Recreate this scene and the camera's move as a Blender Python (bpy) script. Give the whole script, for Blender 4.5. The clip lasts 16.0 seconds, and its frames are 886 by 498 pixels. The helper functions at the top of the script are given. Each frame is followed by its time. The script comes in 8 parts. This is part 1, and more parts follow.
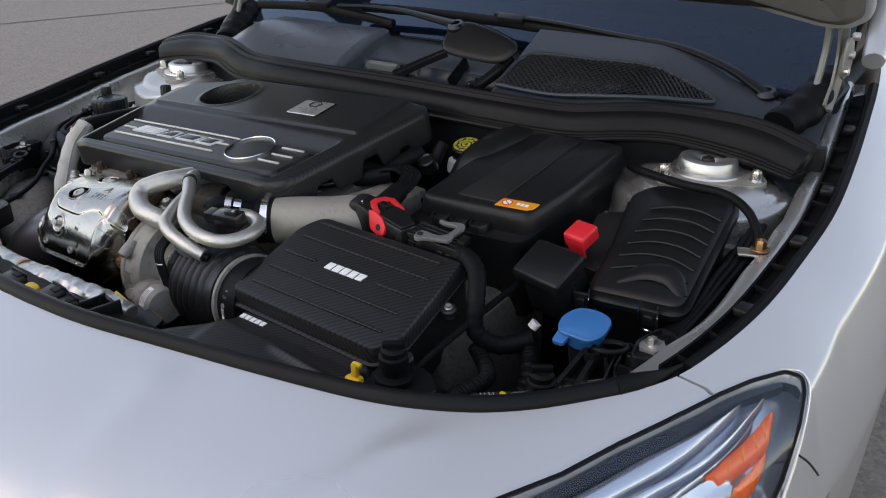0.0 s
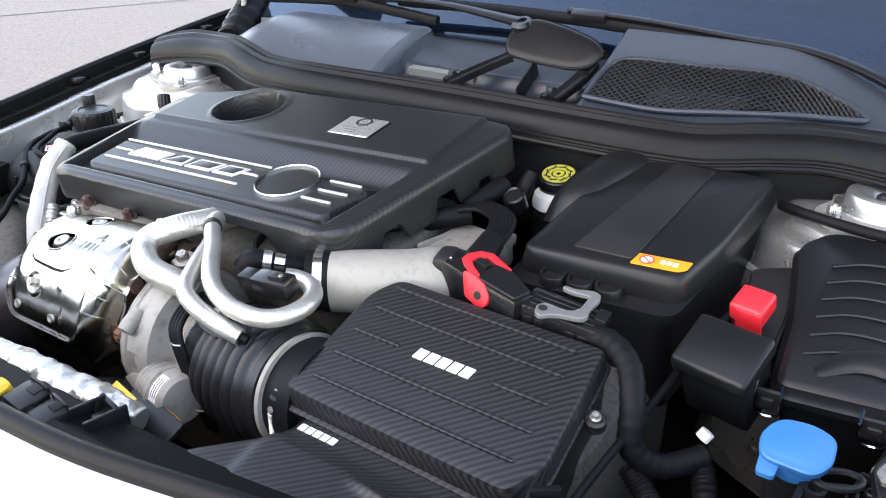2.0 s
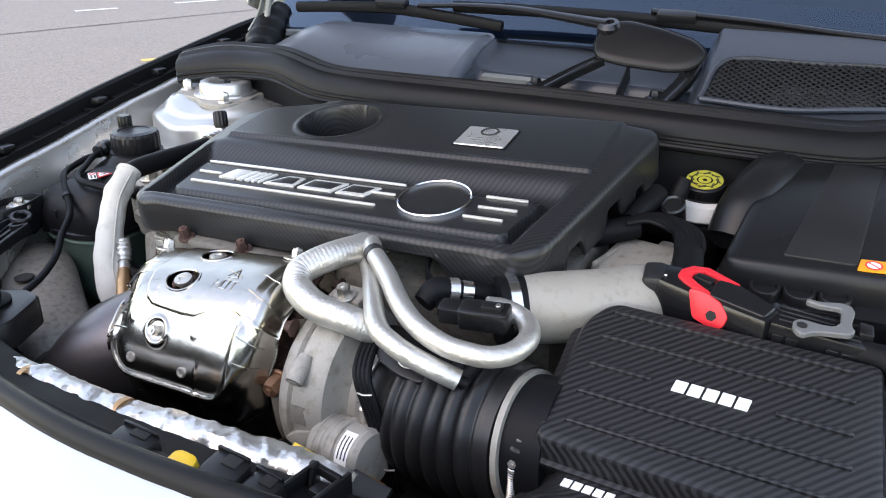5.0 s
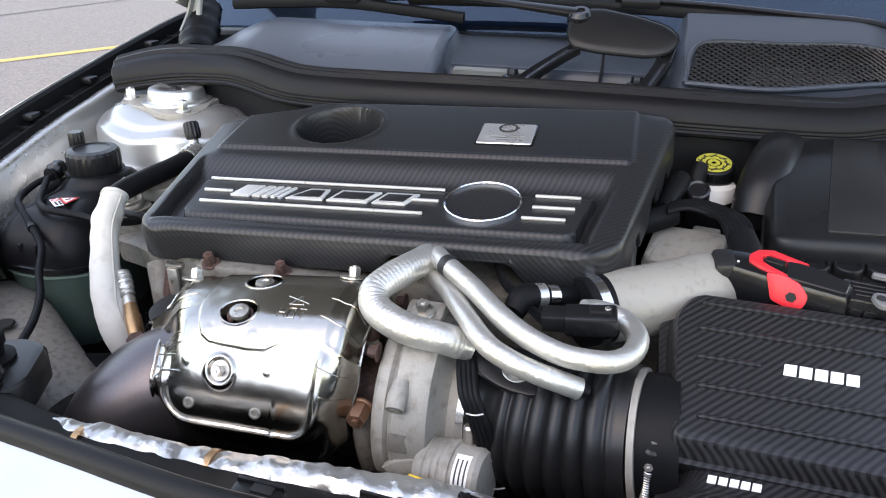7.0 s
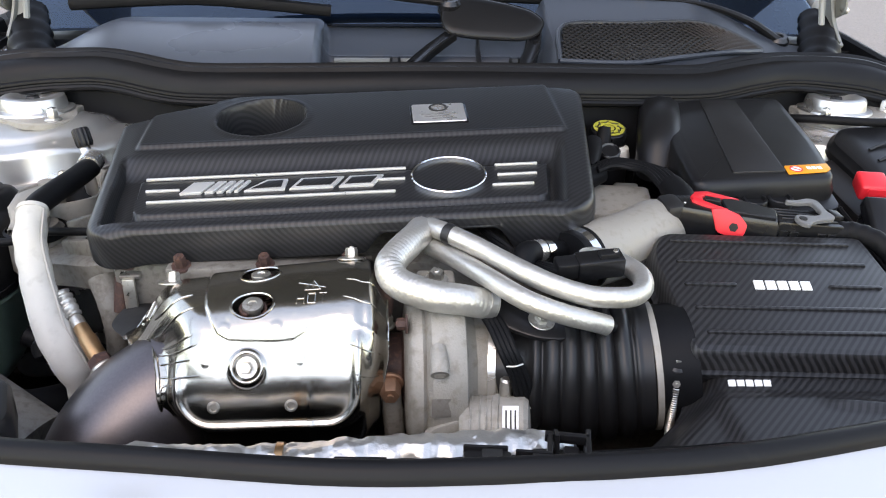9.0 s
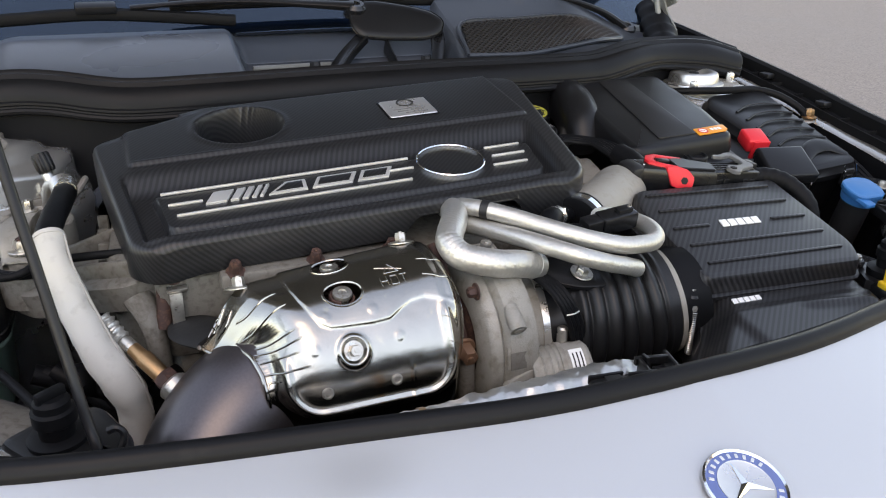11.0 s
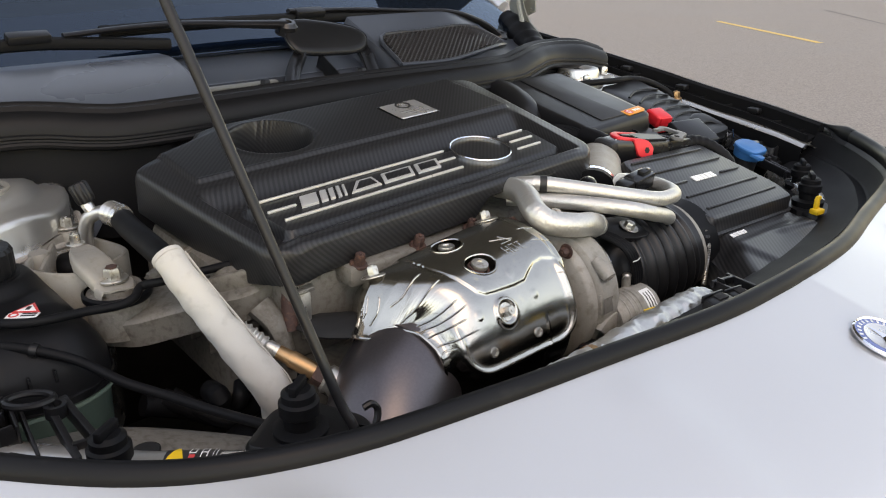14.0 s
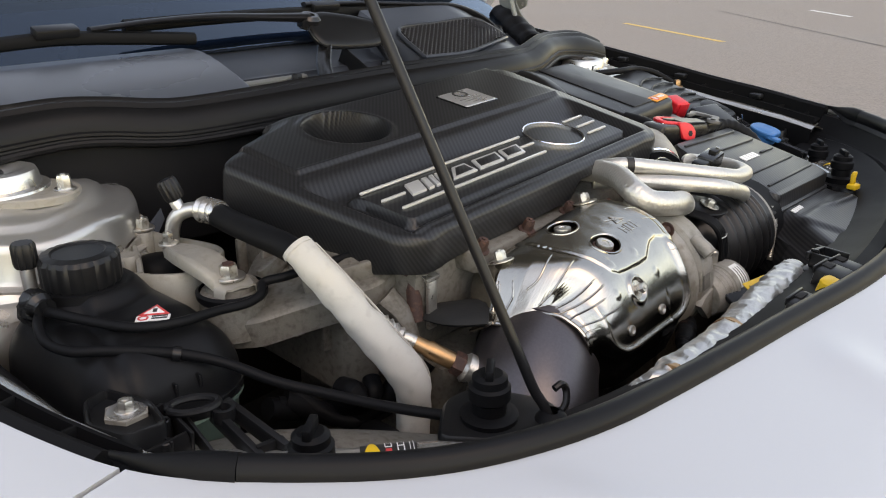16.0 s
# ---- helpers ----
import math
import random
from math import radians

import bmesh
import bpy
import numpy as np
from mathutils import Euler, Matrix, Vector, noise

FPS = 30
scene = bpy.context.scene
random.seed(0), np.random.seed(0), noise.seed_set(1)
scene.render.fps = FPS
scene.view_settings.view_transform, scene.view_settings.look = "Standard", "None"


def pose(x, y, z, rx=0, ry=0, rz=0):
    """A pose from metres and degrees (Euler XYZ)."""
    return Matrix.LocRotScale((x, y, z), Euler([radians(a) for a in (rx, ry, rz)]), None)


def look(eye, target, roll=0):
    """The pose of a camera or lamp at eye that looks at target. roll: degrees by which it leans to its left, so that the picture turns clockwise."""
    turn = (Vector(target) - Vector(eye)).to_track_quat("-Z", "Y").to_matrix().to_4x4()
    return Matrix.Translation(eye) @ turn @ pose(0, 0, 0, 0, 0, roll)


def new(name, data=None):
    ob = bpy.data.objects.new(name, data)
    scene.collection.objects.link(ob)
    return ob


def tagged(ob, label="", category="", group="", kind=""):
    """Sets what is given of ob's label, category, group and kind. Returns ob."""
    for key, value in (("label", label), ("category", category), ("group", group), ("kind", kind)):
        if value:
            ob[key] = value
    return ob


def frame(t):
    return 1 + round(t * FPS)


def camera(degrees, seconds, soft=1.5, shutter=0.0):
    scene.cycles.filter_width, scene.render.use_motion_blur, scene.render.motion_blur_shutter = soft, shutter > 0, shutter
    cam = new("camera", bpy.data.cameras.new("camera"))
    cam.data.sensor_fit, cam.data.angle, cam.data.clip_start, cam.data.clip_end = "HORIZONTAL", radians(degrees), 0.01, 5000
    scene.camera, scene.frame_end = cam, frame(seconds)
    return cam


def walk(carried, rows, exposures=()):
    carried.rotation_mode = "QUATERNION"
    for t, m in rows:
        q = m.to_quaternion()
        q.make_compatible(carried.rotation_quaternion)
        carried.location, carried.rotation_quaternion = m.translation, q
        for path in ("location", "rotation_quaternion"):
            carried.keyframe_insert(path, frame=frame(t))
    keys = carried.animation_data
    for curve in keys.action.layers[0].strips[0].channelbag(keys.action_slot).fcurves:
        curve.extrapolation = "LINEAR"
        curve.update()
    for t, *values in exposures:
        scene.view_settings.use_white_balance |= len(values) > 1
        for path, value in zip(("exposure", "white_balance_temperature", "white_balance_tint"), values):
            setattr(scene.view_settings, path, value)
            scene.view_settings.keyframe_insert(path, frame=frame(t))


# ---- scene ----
import collections
cam = camera(58.2, 16.0, 1.1)
PATH = [
    (0, (0.895, -1.138, 1.275), (-0.134, 0.346, 0.416), -0.3),
    (0.5, (0.817, -1.092, 1.26), (-0.207, 0.394, 0.398), 0.0),
    (1, (0.756, -1.055, 1.255), (-0.266, 0.431, 0.391), -0.1),
    (1.5, (0.693, -1.034, 1.245), (-0.297, 0.475, 0.384), 0.3),
    (2, (0.609, -0.988, 1.224), (-0.358, 0.536, 0.363), 0.5),
    (2.5, (0.548, -0.956, 1.207), (-0.411, 0.577, 0.35), 0.6),
    (3, (0.493, -0.945, 1.201), (-0.453, 0.593, 0.342), 0.6),
    (3.5, (0.438, -0.96, 1.195), (-0.501, 0.586, 0.342), 0.7),
    (4, (0.391, -0.994, 1.196), (-0.512, 0.576, 0.348), 0.9),
    (4.5, (0.361, -1.03, 1.187), (-0.49, 0.584, 0.368), 0.6),
    (5, (0.318, -1.045, 1.179), (-0.463, 0.608, 0.368), 0.6),
    (5.2, (0.298, -1.035, 1.18), (-0.456, 0.624, 0.356), 0.4),
    (7.3, (0.097, -1.109, 1.185), (-0.278, 0.671, 0.353), 0.3),
    (7.5, (0.086, -1.132, 1.177), (-0.242, 0.671, 0.375), 0.3),
    (8, (0.042, -1.162, 1.167), (-0.139, 0.666, 0.376), 0.6),
    (8.5, (-0.031, -1.15, 1.16), (-0.039, 0.679, 0.351), 1.2),
    (9, (-0.102, -1.136, 1.157), (0.052, 0.686, 0.346), 1.2),
    (9.2, (-0.13, -1.136, 1.16), (0.086, 0.678, 0.345), 1.3),
    (11.3, (-0.406, -1.154, 1.152), (0.366, 0.523, 0.382), 0.5),
    (11.5, (-0.421, -1.138, 1.137), (0.39, 0.528, 0.385), 0.2),
    (12, (-0.477, -1.092, 1.155), (0.428, 0.504, 0.359), 0.3),
    (12.5, (-0.544, -1.075, 1.15), (0.447, 0.48, 0.377), 0.2),
    (13, (-0.621, -1.062, 1.154), (0.461, 0.439, 0.396), 0.1),
    (13.5, (-0.689, -1.065, 1.142), (0.485, 0.385, 0.422), -0.2),
    (14, (-0.74, -1.043, 1.134), (0.514, 0.339, 0.415), 0.0),
    (14.5, (-0.772, -0.997, 1.122), (0.522, 0.349, 0.406), 0.1),
    (15, (-0.802, -0.938, 1.114), (0.526, 0.371, 0.39), 0.1),
    (15.5, (-0.837, -0.907, 1.103), (0.534, 0.366, 0.397), -0.1),
    (16, (-0.885, -0.885, 1.108), (0.53, 0.341, 0.403), -0.2),
]
walk(cam, [(t, look(eye, target, roll)) for t, eye, target, roll in PATH], [(t, stops, kelvin, 17) for t, stops, kelvin in ((0.0, -0.25, 9400), (0.5, 0.25, 9400), (1.0, 0.5, 9200), (1.5, 0.95, 9000), (2.5, 1.42, 8900), (3.5, 1.42, 8900), (4.5, 0.95, 9000), (5.0, 0.9, 9000), (8.0, 0.98, 9000), (9.0, 0.85, 9300), (11.5, 0.27, 9900), (12.5, 0.17, 10500), (14.0, 0.30, 11000), (16.0, 0.25, 11100))])

# ---- world and light ----
world = bpy.data.worlds.new("sky")
scene.world = world
world.use_nodes = True
wn = world.node_tree.nodes
sky = wn.new("ShaderNodeTexSky")
sky.sky_type = "NISHITA"
sky.sun_disc = False
sky.sun_elevation = radians(50)
sky.sun_rotation = radians(205)
sky.air_density, sky.dust_density, sky.ozone_density = 1.0, 0.35, 1.0
wn["Background"].inputs["Strength"].default_value = 0.46
haze = wn.new("ShaderNodeMix")
haze.data_type = "RGBA"
haze.inputs["Factor"].default_value = 0.06
haze.inputs["B"].default_value = (2.9, 2.95, 3.0, 1)
world.node_tree.links.new(sky.outputs[0], haze.inputs["A"])
world.node_tree.links.new(haze.outputs["Result"], wn["Background"].inputs["Color"])
sun_lamp = bpy.data.lights.new("sun", "SUN")
sun_lamp.energy, sun_lamp.angle, sun_lamp.color = 0.30, radians(40), (1.0, 0.93, 0.84)
sun_ob = new("sun", sun_lamp)
# a veiled sun stands in front of the car, behind the camera
sun_ob.matrix_basis = look((-2.7, -5.8, 7.6), (0, 0, 0))


# ---- materials ----
def mat(name, base, rough=0.5, metal=0.0, var=0.18, big=7.0, fine=350.0, bump=0.15, dist=0.0006, coat=0.0, dirt=None, dirt_at=0.62, spec=0.5, rvar=0.12):
    """A surface with cloudy variation at two scales, fine relief and, if wanted, patches of dirt."""
    m = bpy.data.materials.new(name)
    m.use_nodes = True
    t = m.node_tree
    n, li = t.nodes, t.links
    p = n["Principled BSDF"]
    co = n.new("ShaderNodeTexCoord")
    n1, n2 = n.new("ShaderNodeTexNoise"), n.new("ShaderNodeTexNoise")
    n1.inputs["Scale"].default_value, n1.inputs["Detail"].default_value = big, 5
    n2.inputs["Scale"].default_value, n2.inputs["Detail"].default_value = fine, 3
    li.new(co.outputs["Object"], n1.inputs["Vector"])
    li.new(co.outputs["Object"], n2.inputs["Vector"])
    lo = [max(0.0, c * (1 - var)) for c in base]
    hi = [min(1.0, c * (1 + var)) for c in base]
    mix = n.new("ShaderNodeMix")
    mix.data_type = "RGBA"
    mix.inputs["A"].default_value, mix.inputs["B"].default_value = (*lo, 1), (*hi, 1)
    add = n.new("ShaderNodeMath")
    add.operation = "MULTIPLY_ADD"
    add.inputs[1].default_value, add.inputs[2].default_value = 0.6, 0.0
    li.new(n2.outputs["Fac"], add.inputs[0])
    add2 = n.new("ShaderNodeMath")
    add2.operation = "MULTIPLY_ADD"
    add2.inputs[1].default_value = 0.5
    li.new(n1.outputs["Fac"], add2.inputs[0])
    li.new(add.outputs[0], add2.inputs[2])
    li.new(add2.outputs[0], mix.inputs["Factor"])
    colour = mix.outputs["Result"]
    if dirt:
        n3 = n.new("ShaderNodeTexNoise")
        n3.inputs["Scale"].default_value, n3.inputs["Detail"].default_value = big * 3.7, 8
        li.new(co.outputs["Object"], n3.inputs["Vector"])
        ramp = n.new("ShaderNodeMapRange")
        ramp.inputs["From Min"].default_value, ramp.inputs["From Max"].default_value = dirt_at - 0.12, dirt_at + 0.12
        li.new(n3.outputs["Fac"], ramp.inputs["Value"])
        m2 = n.new("ShaderNodeMix")
        m2.data_type = "RGBA"
        m2.inputs["B"].default_value = (*dirt, 1)
        li.new(colour, m2.inputs["A"])
        li.new(ramp.outputs[0], m2.inputs["Factor"])
        colour = m2.outputs["Result"]
    li.new(colour, p.inputs["Base Color"])
    rr = n.new("ShaderNodeMapRange")
    rr.inputs["To Min"].default_value, rr.inputs["To Max"].default_value = max(0.02, rough - rvar), min(1.0, rough + rvar)
    rr.inputs["From Min"].default_value, rr.inputs["From Max"].default_value = 0.3, 0.7
    li.new(n1.outputs["Fac"], rr.inputs["Value"])
    li.new(rr.outputs[0], p.inputs["Roughness"])
    p.inputs["Metallic"].default_value = metal
    p.inputs["Coat Weight"].default_value = coat
    p.inputs["Coat Roughness"].default_value = 0.06
    p.inputs["Specular IOR Level"].default_value = spec
    if bump:
        b = n.new("ShaderNodeBump")
        b.inputs["Strength"].default_value, b.inputs["Distance"].default_value = bump, dist
        li.new(n2.outputs["Fac"], b.inputs["Height"])
        li.new(b.outputs[0], p.inputs["Normal"])
    return m


def weave(name, dark, light, rough, pitch=0.0055, sheen=0.08):
    """Carbon twill: diagonal bands broken into short tows."""
    m = mat(name, dark, rough, 0.0, 0.1, 5.0, 300.0, 0.08, 0.0003, coat=0.0, spec=0.36)
    t = m.node_tree
    n, li = t.nodes, t.links
    p = n["Principled BSDF"]
    co = n.new("ShaderNodeTexCoord")
    wv = n.new("ShaderNodeTexWave")
    wv.wave_type, wv.bands_direction, wv.wave_profile = "BANDS", "DIAGONAL", "SIN"
    wv.inputs["Scale"].default_value = 0.444 / pitch
    wv.inputs["Distortion"].default_value = 0.15
    flat = n.new("ShaderNodeMapping")
    flat.inputs["Scale"].default_value = (1, -1, 1)
    li.new(co.outputs["Object"], flat.inputs["Vector"])
    li.new(flat.outputs[0], wv.inputs["Vector"])
    mr = n.new("ShaderNodeMapRange")
    mr.inputs["From Min"].default_value, mr.inputs["From Max"].default_value = 0.25, 0.75
    li.new(wv.outputs["Fac"], mr.inputs["Value"])
    mix = n.new("ShaderNodeMix")
    mix.data_type = "RGBA"
    mix.inputs["B"].default_value = (*light, 1)
    old = p.inputs["Base Color"].links[0].from_socket
    li.new(old, mix.inputs["A"])
    li.new(mr.outputs[0], mix.inputs["Factor"])
    li.new(mix.outputs["Result"], p.inputs["Base Color"])
    r2 = n.new("ShaderNodeMapRange")
    r2.inputs["To Min"].default_value, r2.inputs["To Max"].default_value = rough + 1.2 * sheen, rough - sheen
    li.new(mr.outputs[0], r2.inputs["Value"])
    li.new(r2.outputs[0], p.inputs["Roughness"])
    return m


M_paint = mat("silver_paint", (0.505, 0.515, 0.53), 0.30, 0.45, 0.02, 2.0, 900.0, 0.02, 0.0002, coat=0.5, rvar=0.03)
M_bay = mat("bay_paint", (0.47, 0.466, 0.448), 0.28, 0.75, 0.05, 9.0, 500.0, 0.05, 0.0003, coat=0.25, dirt=(0.46, 0.44, 0.40), dirt_at=0.70)
M_plastic = mat("black_plastic", (0.0085, 0.0088, 0.0098), 0.34, 0, 0.2, 9.0, 1400.0, 0.08, 0.00015, rvar=0.07, spec=0.27)
M_gloss = mat("smooth_black_plastic", (0.0065, 0.0068, 0.0078), 0.26, 0, 0.15, 6.0, 1200.0, 0.03, 0.0001, rvar=0.05)
M_matt = mat("matt_black_plastic", (0.0085, 0.0086, 0.0094), 0.50, 0, 0.2, 10.0, 1200.0, 0.15, 0.0002, dirt=(0.020, 0.019, 0.018), dirt_at=0.74, rvar=0.06)
M_rubber = mat("black_rubber", (0.0055, 0.0058, 0.0067), 0.52, 0, 0.2, 12.0, 900.0, 0.05, 0.0002, dirt=(0.012, 0.0115, 0.011), dirt_at=0.76, rvar=0.07, spec=0.11)
M_sealrubber = mat("seal_rubber", (0.0062, 0.0064, 0.0072), 0.42, 0, 0.15, 9.0, 700.0, 0.05, 0.0002, dirt=(0.022, 0.021, 0.020), dirt_at=0.78, rvar=0.08, spec=0.15)
M_bellows = mat("ribbed_hose_rubber", (0.0080, 0.0080, 0.0086), 0.36, 0, 0.15, 14.0, 700.0, 0.04, 0.0002, dirt=(0.020, 0.019, 0.018), dirt_at=0.72, rvar=0.06, spec=0.38)
M_shelf = mat("dull_black_moulding", (0.0060, 0.0062, 0.0070), 0.55, 0, 0.2, 10.0, 900.0, 0.10, 0.0002, spec=0.09, rvar=0.06)
# near-black for deep surfaces, gaps and holes; their shade is in the colour
M_deep = mat("shaded_recess_black", (0.005, 0.005, 0.005), 0.8, 0, 0.4, 15.0, 200.0, 0.3, 0.001)
M_cover = weave("satin_twill_cover", (0.0088, 0.0093, 0.0106), (0.0205, 0.0212, 0.0230), 0.35, 0.0046, 0.016)
M_carbon = weave("carbon_twill", (0.0072, 0.0072, 0.0078), (0.0245, 0.0245, 0.0258), 0.37, 0.0056, 0.010)
# lighter, bluer cowl plastic: the sky's reflection is painted into the base colour
M_fairing = mat("sky_lightened_fairing", (0.075, 0.088, 0.108), 0.30, 0, 0.08, 5.0, 1400.0, 0.03, 0.0001, rvar=0.04)
M_cowl = mat("cowl_plastic", (0.030, 0.036, 0.046), 0.36, 0, 0.15, 8.0, 1200.0, 0.10, 0.0002, dirt=(0.042, 0.042, 0.043), dirt_at=0.72, rvar=0.05, spec=0.4)
M_steel = mat("bright_sheet_steel", (0.43, 0.408, 0.370), 0.20, 1.0, 0.10, 22.0, 60.0, 0.22, 0.0011, rvar=0.06, dirt=(0.62, 0.54, 0.40), dirt_at=0.74)
M_cast = mat("cast_aluminium", (0.285, 0.268, 0.236), 0.56, 0.2, 0.20, 24.0, 620.0, 0.7, 0.0008, dirt=(0.185, 0.165, 0.135), dirt_at=0.64)
M_castpale = mat("pale_cast_aluminium", (0.27, 0.255, 0.225), 0.55, 0.2, 0.08, 30.0, 700.0, 0.5, 0.0004, dirt=(0.21, 0.19, 0.16), dirt_at=0.66)
M_castdark = mat("grimy_cast_aluminium", (0.150, 0.138, 0.120), 0.62, 0.15, 0.20, 40.0, 520.0, 0.6, 0.0007, dirt=(0.09, 0.078, 0.062), dirt_at=0.60)
M_alu = mat("machined_aluminium", (0.62, 0.61, 0.59), 0.33, 0.9, 0.08, 14.0, 300.0, 0.15, 0.0003)
M_foil = mat("aluminium_foil_sleeve", (0.50, 0.492, 0.465), 0.38, 0.75, 0.12, 60.0, 260.0, 0.6, 0.0010, dirt=(0.52, 0.50, 0.46), dirt_at=0.70, rvar=0.06)
M_crumple = mat("crumpled_foil", (0.50, 0.497, 0.48), 0.34, 0.85, 0.08, 60.0, 130.0, 0.7, 0.0018, rvar=0.05)
M_pipe = mat("heat_blued_steel", (0.110, 0.099, 0.104), 0.36, 0.85, 0.25, 9.0, 420.0, 0.15, 0.0004, rvar=0.06)
M_rust = mat("rusty_iron", (0.052, 0.026, 0.021), 0.70, 0.2, 0.30, 60.0, 700.0, 0.6, 0.0005, dirt=(0.13, 0.06, 0.04), dirt_at=0.62)
M_brown = mat("heat_browned_steel", (0.22, 0.12, 0.075), 0.45, 0.6, 0.25, 60.0, 500.0, 0.3, 0.0004)
M_copper = mat("tarnished_brass", (0.42, 0.25, 0.13), 0.36, 0.95, 0.2, 60.0, 300.0, 0.1, 0.0003)
M_chrome = mat("chrome", (0.82, 0.82, 0.84), 0.08, 1.0, 0.02, 10.0, 300.0, 0.0)
M_bolt = mat("zinc_bolt", (0.52, 0.50, 0.46), 0.36, 0.9, 0.15, 60.0, 400.0, 0.2, 0.0003, dirt=(0.22, 0.17, 0.12), dirt_at=0.66)
M_blackmetal = mat("black_steel", (0.009, 0.009, 0.010), 0.34, 0.0, 0.2, 14.0, 500.0, 0.03, 0.0002, rvar=0.05, spec=0.3)
M_cloth = mat("grey_white_glass_cloth", (0.46, 0.445, 0.41), 0.9, 0, 0.05, 22.0, 1500.0, 0.5, 0.0004, dirt=(0.38, 0.36, 0.33), dirt_at=0.66)
M_seam = mat("grey_sewn_seam", (0.36, 0.34, 0.31), 0.9, 0, 0.1, 40.0, 1500.0, 0.4, 0.0004)
M_silverbar = mat("matt_silver_print", (0.66, 0.66, 0.65), 0.36, 0.6, 0.04, 10.0, 300.0, 0.05)
M_plate = mat("brushed_badge_plate", (0.62, 0.62, 0.62), 0.32, 0.75, 0.06, 30.0, 600.0, 0.1, 0.0002)
M_red = mat("red_plastic", (0.70, 0.02, 0.03), 0.42, 0, 0.08, 20.0, 500.0, 0.08, 0.0002)
M_blue = mat("blue_plastic", (0.010, 0.15, 0.38), 0.42, 0, 0.10, 20.0, 500.0, 0.1, 0.0002)
M_yellow = mat("yellow_plastic", (0.78, 0.48, 0.03), 0.45, 0, 0.1, 20.0, 500.0, 0.1)
M_capyellow = mat("yellow_print", (0.40, 0.37, 0.05), 0.55, 0, 0.1, 40.0, 500.0, 0.1)
M_orange = mat("orange_label", (0.74, 0.27, 0.02), 0.42, 0, 0.06, 20.0, 500.0, 0.05)
M_white = mat("white_plastic", (0.74, 0.73, 0.69), 0.5, 0, 0.06, 14.0, 500.0, 0.1)
M_label = mat("white_label", (0.78, 0.78, 0.76), 0.5, 0, 0.04, 20.0, 500.0, 0.05)
M_ink = mat("black_print", (0.02, 0.02, 0.02), 0.5, 0, 0.1)
M_redink = mat("red_print", (0.62, 0.05, 0.05), 0.5, 0, 0.1)
M_tank = mat("milky_green_plastic", (0.13, 0.19, 0.155), 0.4, 0, 0.15, 12.0, 400.0, 0.1)
M_greyplastic = mat("grey_plastic", (0.120, 0.122, 0.121), 0.5, 0, 0.1, 20.0, 500.0, 0.1)
# enamel blue, lightened to hold the reflection that washes over it
M_bluebadge = mat("blue_enamel", (0.085, 0.13, 0.31), 0.25, 0, 0.1, coat=0.6)
M_amber = mat("amber_plastic", (0.85, 0.11, 0.005), 0.25, 0, 0.08, 30.0, 120.0, 0.3, 0.001, coat=0.4)
M_yline = mat("yellow_road_paint", (0.62, 0.40, 0.12), 0.85, 0, 0.2, 3.0, 120.0, 0.3, 0.001)
M_wline = mat("white_road_paint", (0.62, 0.61, 0.58), 0.85, 0, 0.15, 3.0, 120.0, 0.3, 0.001)
M_asphalt = mat("worn_asphalt", (0.218, 0.184, 0.160), 0.9, 0, 0.22, 0.22, 120.0, 0.5, 0.003, dirt=(0.206, 0.182, 0.163), dirt_at=0.70)
M_hinge = mat("grey_hinge_paint", (0.19, 0.195, 0.18), 0.42, 0.2, 0.10, 20.0, 500.0, 0.1, 0.0004, dirt=(0.20, 0.19, 0.16), dirt_at=0.66)
M_liner = mat("dark_brown_underseal", (0.11, 0.108, 0.102), 0.5, 0.1, 0.2, 9.0, 500.0, 0.2, 0.0006)
M_dash = mat("smooth_dashboard_skin", (0.016, 0.019, 0.025), 0.45, 0, 0.1, 3.0, 900.0, 0.02, 0.0001, rvar=0.04)
# satin silver whose blue cast stands in for reflected sky
M_lampshell = mat("sky_tinted_lamp_silver", (0.60, 0.66, 0.75), 0.24, 0.85, 0.06, 12.0, 300.0, 0.03, 0.0002, rvar=0.03)
M_felt = mat("dark_grey_felt", (0.055, 0.054, 0.053), 0.95, 0, 0.2, 9.0, 500.0, 0.5, 0.001)
M_crack = mat("dark_joint", (0.10, 0.092, 0.085), 0.9, 0, 0.3, 3.0, 120.0, 0.3, 0.001)
# pale and dark stones in the asphalt
an, al = M_asphalt.node_tree.nodes, M_asphalt.node_tree.links
stones, spread, tint = an.new("ShaderNodeTexVoronoi"), an.new("ShaderNodeMapRange"), an.new("ShaderNodeMix")
stones.inputs["Scale"].default_value = 85
al.new(next(q for q in an if q.type == "TEX_COORD").outputs["Object"], stones.inputs["Vector"])
al.new(stones.outputs["Color"], spread.inputs["Value"])
spread.inputs["To Min"].default_value, spread.inputs["To Max"].default_value = 0.72, 1.28
tint.data_type, tint.blend_type = "RGBA", "MULTIPLY"
tint.inputs["Factor"].default_value = 1.0
al.new(an["Principled BSDF"].inputs["Base Color"].links[0].from_socket, tint.inputs["A"])
al.new(spread.outputs[0], tint.inputs["B"])
al.new(tint.outputs["Result"], an["Principled BSDF"].inputs["Base Color"])
M_glass = bpy.data.materials.new("sky_tinted_glass")
M_lens = bpy.data.materials.new("clear_lens")
